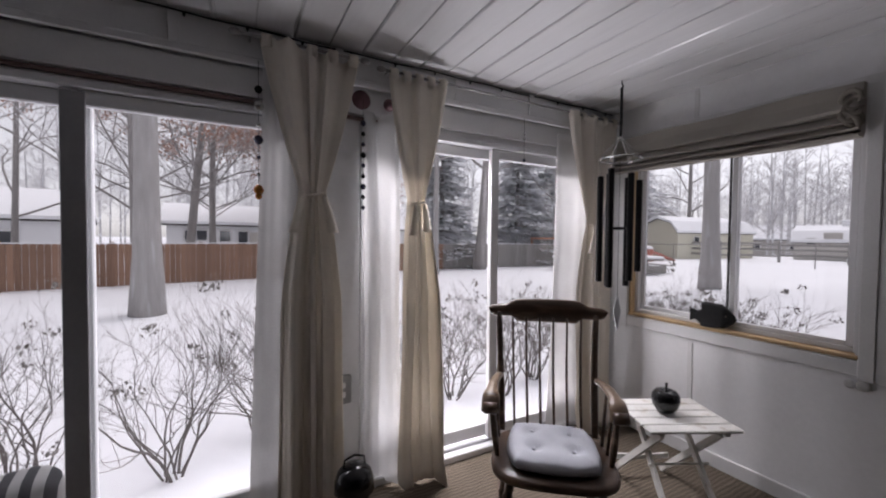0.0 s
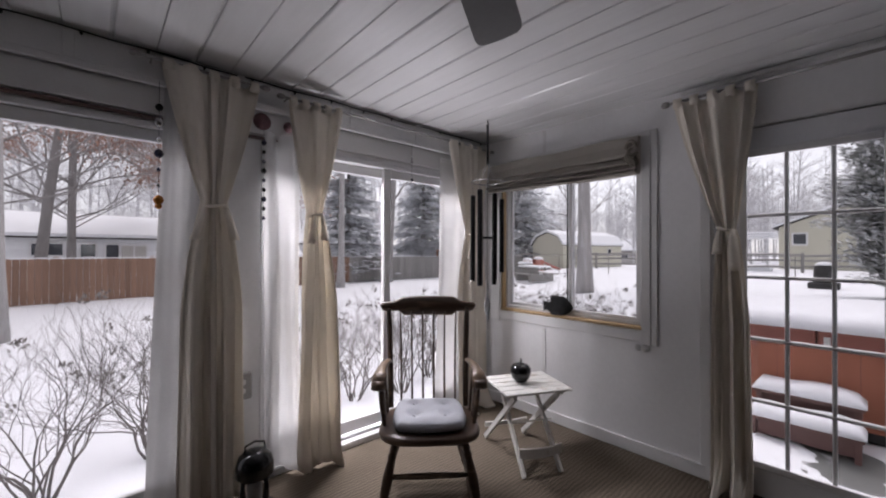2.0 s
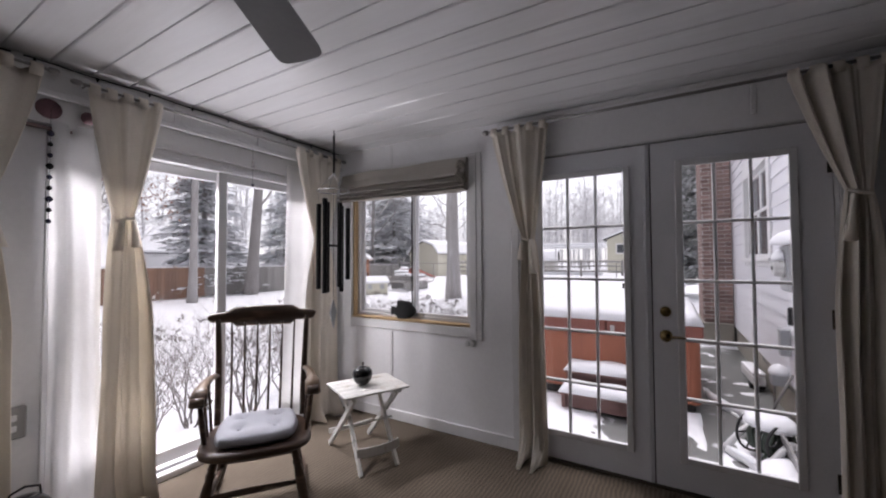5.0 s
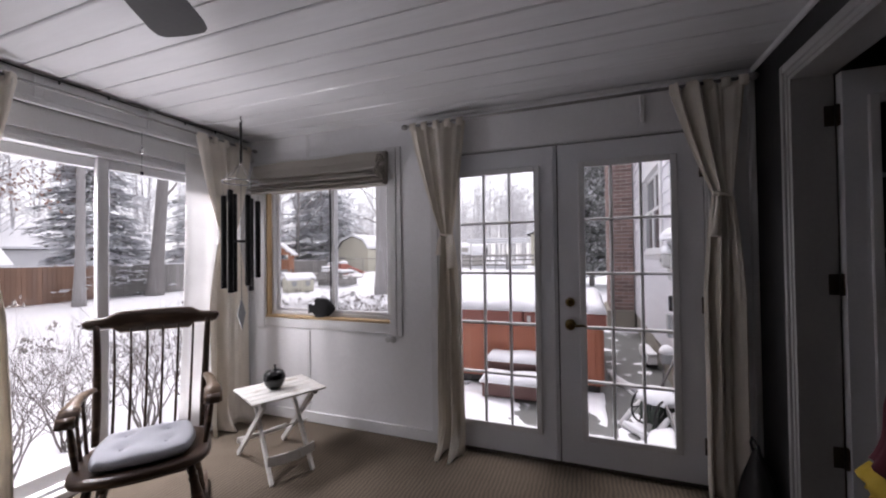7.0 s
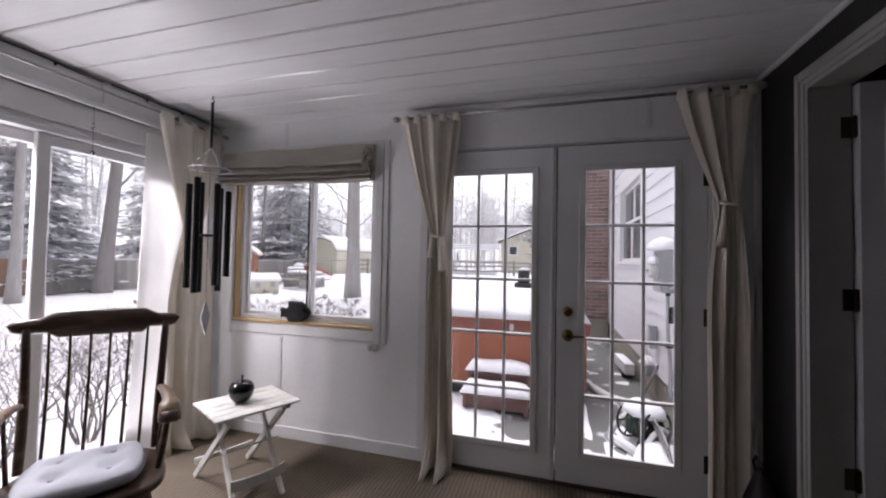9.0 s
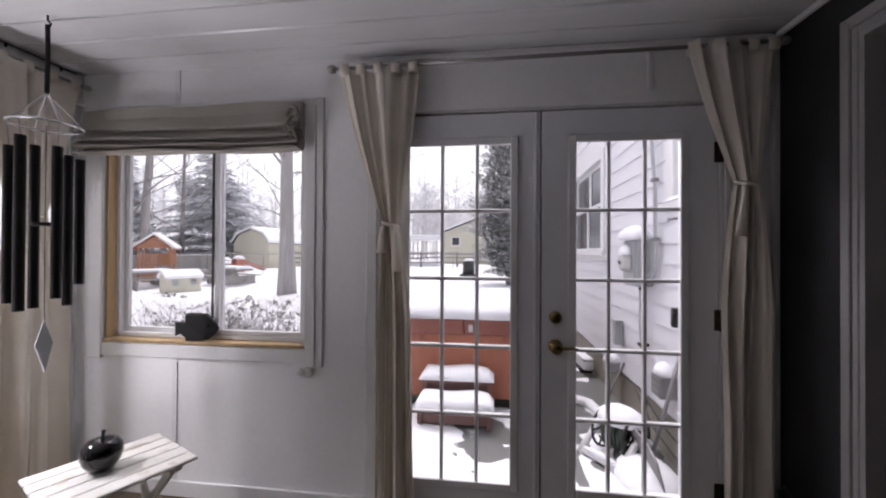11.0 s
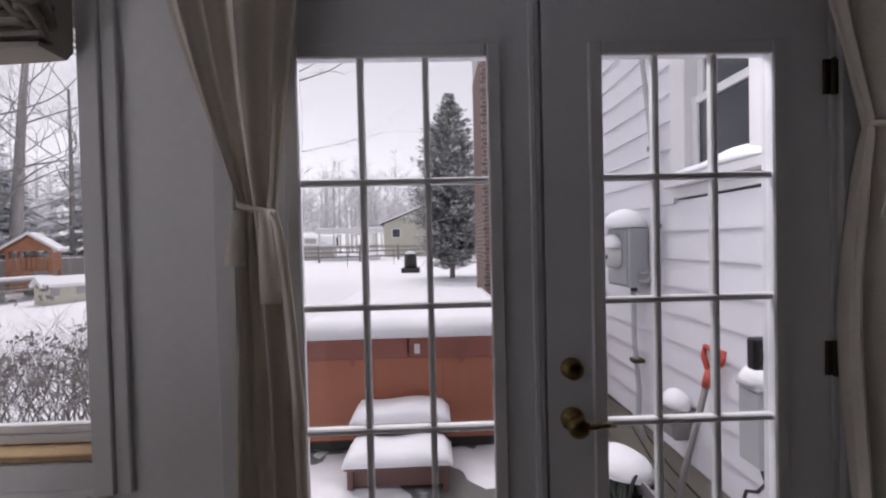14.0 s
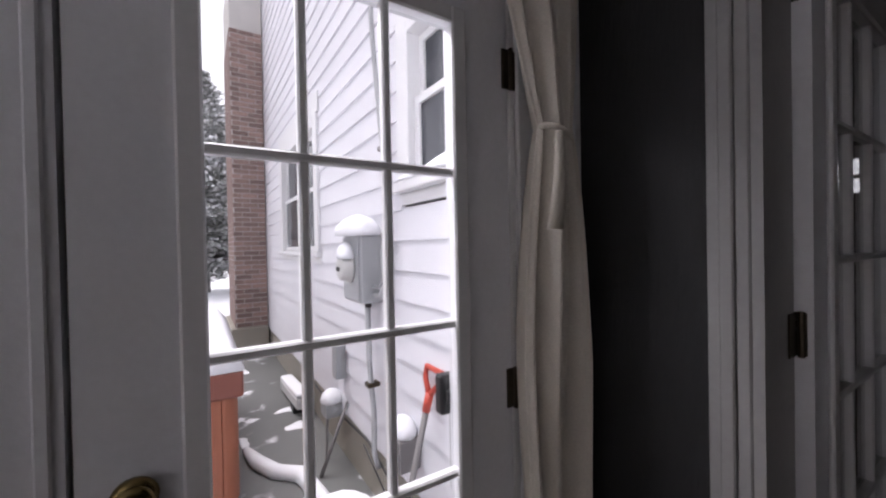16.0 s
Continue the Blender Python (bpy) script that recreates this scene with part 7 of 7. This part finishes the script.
# ---- neighbouring buildings ----
def gable_house(name, base, w, d, h, roof_h, ang, label, m_wall, windows, overhang=0.3, category="house"):
    root = thing(name, pose(base[0], base[1], ground_height(base[0], base[1]) - 0.05, 0, 0, ang), label, category)
    bm = bmesh.new()
    prism(bm, [(-d / 2, 0), (d / 2, 0), (d / 2, h), (0, h + roof_h), (-d / 2, h)], "x", -w / 2, w / 2)
    part("wall", bm, m_wall, root)
    for s in (-1, 1):
        bm = bmesh.new()
        e = overhang
        sl = roof_h / (d / 2)
        prism(bm, [(s * (d / 2 + e), h - sl * e + 0.02), (0, h + roof_h + 0.02), (0, h + roof_h + 0.12), (s * (d / 2 + e), h - sl * e + 0.12)], "x", -w / 2 - e, w / 2 + e)
        part("roof", bm, M_TUBBASE, root, "dark roof slope")
        bm = bmesh.new()
        prism(bm, [(s * (d / 2 + e + 0.04), h - sl * e + 0.10), (0, h + roof_h + 0.121), (0, h + roof_h + 0.28), (s * (d / 2 + e + 0.04), h - sl * e + 0.25)], "x", -w / 2 - e - 0.04, w / 2 + e + 0.04)
        part("snow", bm, M_SNOW, root, "thick snow on the roof slope")
    for side, pos, z0, ww, hh, kind in windows:
        bm = bmesh.new()
        f = part("door" if kind == "door" else "window", B(-ww / 2 - 0.08, ww / 2 + 0.08, -0.03, 0.03, -0.08 if kind != "door" else 0.0, hh + 0.08, 0.01), M_VINYL, root)
        cols = 2 if ww > 0.8 else 1
        for c in range(cols):
            a = -ww / 2 + ww * c / cols
            pm = part("pane", B(a + 0.03, a + ww / cols - 0.03, -0.045, -0.031, 0.03, hh - 0.03), M_DARKPANE if kind != "pale" else M_HOUSEGREY, f)
        if side == "front":
            f.matrix_basis = pose(pos, -d / 2 - 0.031, z0)
        elif side == "left":
            f.matrix_basis = pose(-w / 2 - 0.031, pos, z0, 0, 0, -90)
        else:
            f.matrix_basis = pose(w / 2 + 0.031, pos, z0, 0, 0, 90)
    return root


gable_house("house", (0.9, 27.5), 8.4, 6.5, 2.25, 1.0, 3, "long white neighbour house with snowy roof behind the fence", M_HOUSEWHITE,
            [("front", -2.95, 1.42, 1.0, 0.55, "win"), ("front", -1.65, 1.35, 0.55, 0.62, "win"), ("front", -0.8, 0.5, 0.5, 1.45, "win"), ("front", 0.0, 0.6, 1.0, 1.3, "pale"), ("front", 2.4, 1.3, 0.9, 0.65, "win")])
gable_house("house", (-10.2, 25.0), 7.0, 6.0, 2.3, 1.2, 8, "low white neighbour house with snowy roof", M_HOUSEWHITE,
            [("front", -2.0, 1.0, 1.1, 0.8, "win"), ("front", 1.6, 1.0, 0.8, 0.8, "win")])
gable_house("house", (15.0, 36.0), 11, 7, 2.4, 1.9, -10, "far white house seen between the evergreens", M_HOUSEWHITE,
            [("front", -3, 1.2, 1.2, 1.0, "win"), ("front", 2, 1.2, 1.2, 1.0, "win")])
gable_house("house", (8.5, 31.0), 5.0, 4.0, 1.3, 1.0, -6, "low grey shed-like house behind the brown fence", M_HOUSEGREY, [("front", 0.5, 0.4, 0.9, 0.5, "win")])
gable_house("house", (41.0, -0.55), 10.0, 10.4, 2.95, 2.05, 0, "beige neighbour house with a low gable facing the lawn", M_HOUSECREAM,
            [("left", 4.1, 1.75, 0.7, 0.75, "win"), ("left", 0.8, 1.4, 1.1, 1.0, "win"), ("front", 0, 1.2, 1.0, 1.0, "win")])
gable_house("house", (57.0, 21.5), 8, 7.0, 1.9, 1.5, -75, "grey neighbour house beyond the rail fence", M_HOUSEGREY,
            [("front", 1.3, 0.7, 1.0, 0.8, "win"), ("front", -2.2, 0.7, 1.0, 0.8, "win")])
porch = thing("porch", pose(31.0, 6.6, 0.22, 0, 0, -88), "white open porch with snow-covered roof before the beige house", "porch")
part("deck", B(-2.2, 2.2, -0.9, 0.9, -0.1, 0.25, 0.02), M_HOUSEWHITE, porch)
part("roof", B(-2.4, 2.4, -1.1, 1.0, 2.05, 2.25, 0.03), M_HOUSEWHITE, porch)
part("snow", B(-2.4, 2.4, -1.1, 1.0, 2.251, 2.42, 0.06, 2), M_SNOW, porch, "snow on the porch roof")
for i in range(5):
    part("post", B(-2.1 + 1.05 * i - 0.06, -2.1 + 1.05 * i + 0.06, -0.86, -0.74, 0.251, 2.049, 0.01), M_VINYL, porch)
part("railing", B(-2.1, 2.1, -0.83, -0.77, 1.05, 1.13, 0.01), M_VINYL, porch)

# gambrel garden sheds
def gambrel_shed(base, w, d, h, ang, label, m_wall):
    root = thing("garden_shed", pose(base[0], base[1], ground_height(base[0], base[1]) - 0.05, 0, 0, ang), label, "shed")
    q = [(-d / 2, 0), (d / 2, 0), (d / 2, h), (d * 0.34, h + 0.52), (0, h + 0.85), (-d * 0.34, h + 0.52), (-d / 2, h)]
    part("wall", prism(bmesh.new(), q, "x", -w / 2, w / 2), m_wall, root)
    up = [(d / 2 + 0.08, h - 0.06), (d * 0.34 + 0.05, h + 0.55), (0, h + 0.90), (-d * 0.34 - 0.05, h + 0.55), (-d / 2 - 0.08, h - 0.06)]
    lo = [(y * 0.985, z - 0.045) for y, z in reversed(up)]
    part("roof", prism(bmesh.new(), up + lo, "x", -w / 2 - 0.12, w / 2 + 0.12), M_TUBBASE, root)
    hi = [(y * 1.02, z + 0.15) for y, z in up]
    lo2 = [(y, z + 0.004) for y, z in reversed(up)]
    part("snow", prism(bmesh.new(), hi + lo2, "x", -w / 2 - 0.15, w / 2 + 0.15), M_SNOW, root, "snow on the curved roof")
    for x in (-w * 0.27, w * 0.27):
        f = part("window", B(x - 0.24, x + 0.24, -d / 2 - 0.03, -d / 2 - 0.001, 0.95, 1.45, 0.01), M_VINYL, root)
        part("pane", B(x - 0.19, x + 0.19, -d / 2 - 0.04, -d / 2 - 0.031, 1.0, 1.40), M_DARKPANE, f)
    part("door", B(-0.42, 0.42, -d / 2 - 0.04, -d / 2 - 0.001, 0.05, 1.75, 0.01), m_wall, root)
    return root


gambrel_shed((27.6, 15.5), 6.8, 2.9, 1.72, -9.5, "cream garden shed with a snowy gambrel roof", M_HOUSECREAM)
gambrel_shed((33.5, 10.2), 3.6, 2.8, 1.2, -80, "low grey shed with a snowy roof past the rails", M_HOUSEGREY)

# swing set, playhouse and odds on the lawn
pz = ground_height(17.5, 16.5)
ply = thing("wooden_playset", pose(17.5, 16.5, pz - 0.02, 0, 0, -58) @ Matrix.Scale(0.80, 4), "orange cedar play tower with a pitched snowy roof", "playset")
for x in (-0.75, 0.75):
    for y in (-0.75, 0.75):
        part("post", B(x - 0.06, x + 0.06, y - 0.06, y + 0.06, 0, 2.0, 0.01), M_PLAYWOOD, ply)
part("deck", B(-0.85, 0.85, -0.85, 0.85, 0.95, 1.05, 0.01), M_PLAYWOOD, ply)
for y in (-0.82, 0.80):
    for i in range(9):
        part("board", B(-0.8 + 0.18 * i, -0.66 + 0.18 * i, y, y + 0.025, 1.051, 1.65, 0.005), M_PLAYWOOD, ply)
part("gable", prism(bmesh.new(), [(-0.9, 1.95), (0.9, 1.95), (0, 2.65)], "y", -0.84, -0.80), M_PLAYWOOD, ply)
for s in (-1, 1):
    part("roof", prism(bmesh.new(), [(s * 1.05, 1.88), (0, 2.72), (0, 2.76), (s * 1.05, 1.93)], "y", -1.0, 1.0), M_PLAYWOOD, ply)
    part("snow", prism(bmesh.new(), [(s * 1.06, 1.931), (0, 2.761), (0, 2.90), (s * 1.07, 2.05)], "y", -1.0, 1.0), M_SNOW, ply, "snow on the roof slope")
for i in range(9):
    part("board", B(0.80, 0.825, -0.8 + 0.18 * i, -0.66 + 0.18 * i, 1.051, 1.88, 0.005), M_PLAYWOOD, ply)
part("ladder", B(-0.5, 0.1, -1.25, -0.86, 0.0, 0.9, 0.02), M_PLAYWOOD, ply)
part("swing_beam", B(-3.6, -0.86, -0.05, 0.05, 1.85, 2.0, 0.01), M_PLAYWOOD, ply)
for y in (-0.8, 0.8):
    part("swing_leg", tube(bmesh.new(), [(-3.5, y, 0.0), (-3.5, 0, 1.86)], 0.05, 8), M_PLAYWOOD, ply)
hz = ground_height(14.4, 12.5)
phs = thing("playhouse", pose(14.4, 12.5, hz - 0.03, 0, 0, -30) @ Matrix.Scale(0.78, 4), "small pale children's playhouse with snow on its roof", "playhouse")
part("wall", prism(bmesh.new(), [(-0.5, 0), (0.5, 0), (0.5, 0.75), (0, 1.0), (-0.5, 0.75)], "x", -0.75, 0.75), M_HOUSECREAM, phs)
for s in (-1, 1):
    part("roof_snow", prism(bmesh.new(), [(s * 0.62, 0.70), (0, 1.01), (0, 1.14), (s * 0.64, 0.83)], "x", -0.85, 0.85), M_SNOW, phs, "snowy roof slope")
for x in (-0.4, 0.4):
    part("window", B(x - 0.14, x + 0.14, -0.53, -0.501, 0.35, 0.65, 0.01), M_GREYBOX, phs)
tz = ground_height(20.4, 14.4)
toy = thing("toy_slide", pose(20.4, 14.4, tz - 0.02, 0, 0, -35), "red and white plastic toy slide on the lawn", "slide")
for x, z in ((-0.55, 0.62), (0.15, 0.70)):
    part("tower", B(x - 0.25, x + 0.25, -0.3, 0.3, 0, z, 0.05, 2), M_TOYRED, toy)
    part("snow", snow_cap(bmesh.new(), x, 0, z, 0.30, 0.33, 0.2, 3), M_SNOW, toy, "cap of snow", True)
part("panel", B(-0.3, -0.1, -0.26, -0.2, 0.05, 0.45, 0.02), M_TOYRED, toy)
part("chute", prism(bmesh.new(), [(0.4, 0.50), (1.5, 0.03), (1.6, 0.10), (0.4, 0.62)], "y", -0.25, 0.25), M_TOYRED, toy)
pt = thing("picnic_table", pose(18.2, 13.6, ground_height(18.2, 13.6) - 0.02, 0, 0, 35), "snow-covered low picnic table on the lawn", "table", "picnic tables on the lawn")
part("top", B(-0.9, 0.9, -0.4, 0.4, 0.62, 0.68, 0.01), M_FENCEGREY, pt)
part("snow", B(-0.9, 0.9, -0.4, 0.4, 0.681, 0.80, 0.05, 2), M_SNOW, pt, "snow on the table top")
for y in (-0.75, 0.75):
    part("bench", B(-0.9, 0.9, y - 0.13, y + 0.13, 0.36, 0.41, 0.01), M_FENCEGREY, pt)
for x in (-0.6, 0.6):
    part("leg", B(x - 0.05, x + 0.05, -0.72, 0.72, 0.0, 0.36, 0.01), M_FENCEGREY, pt)
for px_, py_, turn_ in ((15.2, 14.9, -20), (16.6, 11.9, 70)):
    copy_thing(pt, pose(px_, py_, ground_height(px_, py_) - 0.02, 0, 0, turn_))
bin_ = thing("composter", pose(17.0, 1.22, ground_height(17, 1.2) - 0.03) @ Matrix.Scale(0.86, 4), "dark round bin with a snow cap on the far lawn", "bin")
part("base", B(-0.42, 0.42, -0.42, 0.42, 0, 0.22, 0.02), M_TUBBASE, bin_)
part("drum", lathe(bmesh.new(), [(0.30, 0.22), (0.28, 0.80), (0.20, 0.86)], 16), M_TUBBASE, bin_, "", True)
part("snow", snow_cap(bmesh.new(), 0, 0, 0.86, 0.24, 0.24, 0.14, 2), M_SNOW, bin_, "cap of snow", True)


# ---- the far wood that closes the horizon ----
def far_wood(name, arc, dist, count, seed, hmin, hmax, label):
    rnd_ = random.Random(seed)
    bm = bmesh.new()
    for i in range(count):
        a = radians(rnd_.uniform(*arc))
        r = dist * rnd_.uniform(0.85, 1.35)
        x, y = r * math.cos(a), r * math.sin(a)
        z = ground_height(x, y) - 0.1
        h = rnd_.uniform(hmin, hmax)
        rad = h * 0.0075
        base = Vector((x, y, z))
        tip = base + Vector((rnd_.uniform(-0.06, 0.06) * h, rnd_.uniform(-0.06, 0.06) * h, h))
        tube(bm, [base, base.lerp(tip, 0.5), tip], [rad, rad * 0.7, rad * 0.15], 5, False)
        for k in range(26):
            t = rnd_.uniform(0.22, 0.95)
            p = base.lerp(tip, t)
            q = rnd_.uniform(0, 6.28)
            L = h * 0.26 * (1.1 - t) + 0.6
            d = Vector((math.cos(q), math.sin(q), rnd_.uniform(0.3, 1.1))).normalized()
            e = p + d * L
            tube(bm, [p, p.lerp(e, 0.5) + Vector((0, 0, 0.1)), e], [rad * 0.35, rad * 0.22, rad * 0.08], 3, False)
            for w_ in range(5):
                s = p.lerp(e, rnd_.uniform(0.25, 1.0))
                f = s + (d + Vector((rnd_.uniform(-1, 1), rnd_.uniform(-1, 1), rnd_.uniform(-0.2, 0.9)))).normalized() * L * rnd_.uniform(0.25, 0.5)
                tube(bm, [s, f], [rad * 0.14, rad * 0.05], 3, False)
    # The wood's haze is in the pale branch colour.
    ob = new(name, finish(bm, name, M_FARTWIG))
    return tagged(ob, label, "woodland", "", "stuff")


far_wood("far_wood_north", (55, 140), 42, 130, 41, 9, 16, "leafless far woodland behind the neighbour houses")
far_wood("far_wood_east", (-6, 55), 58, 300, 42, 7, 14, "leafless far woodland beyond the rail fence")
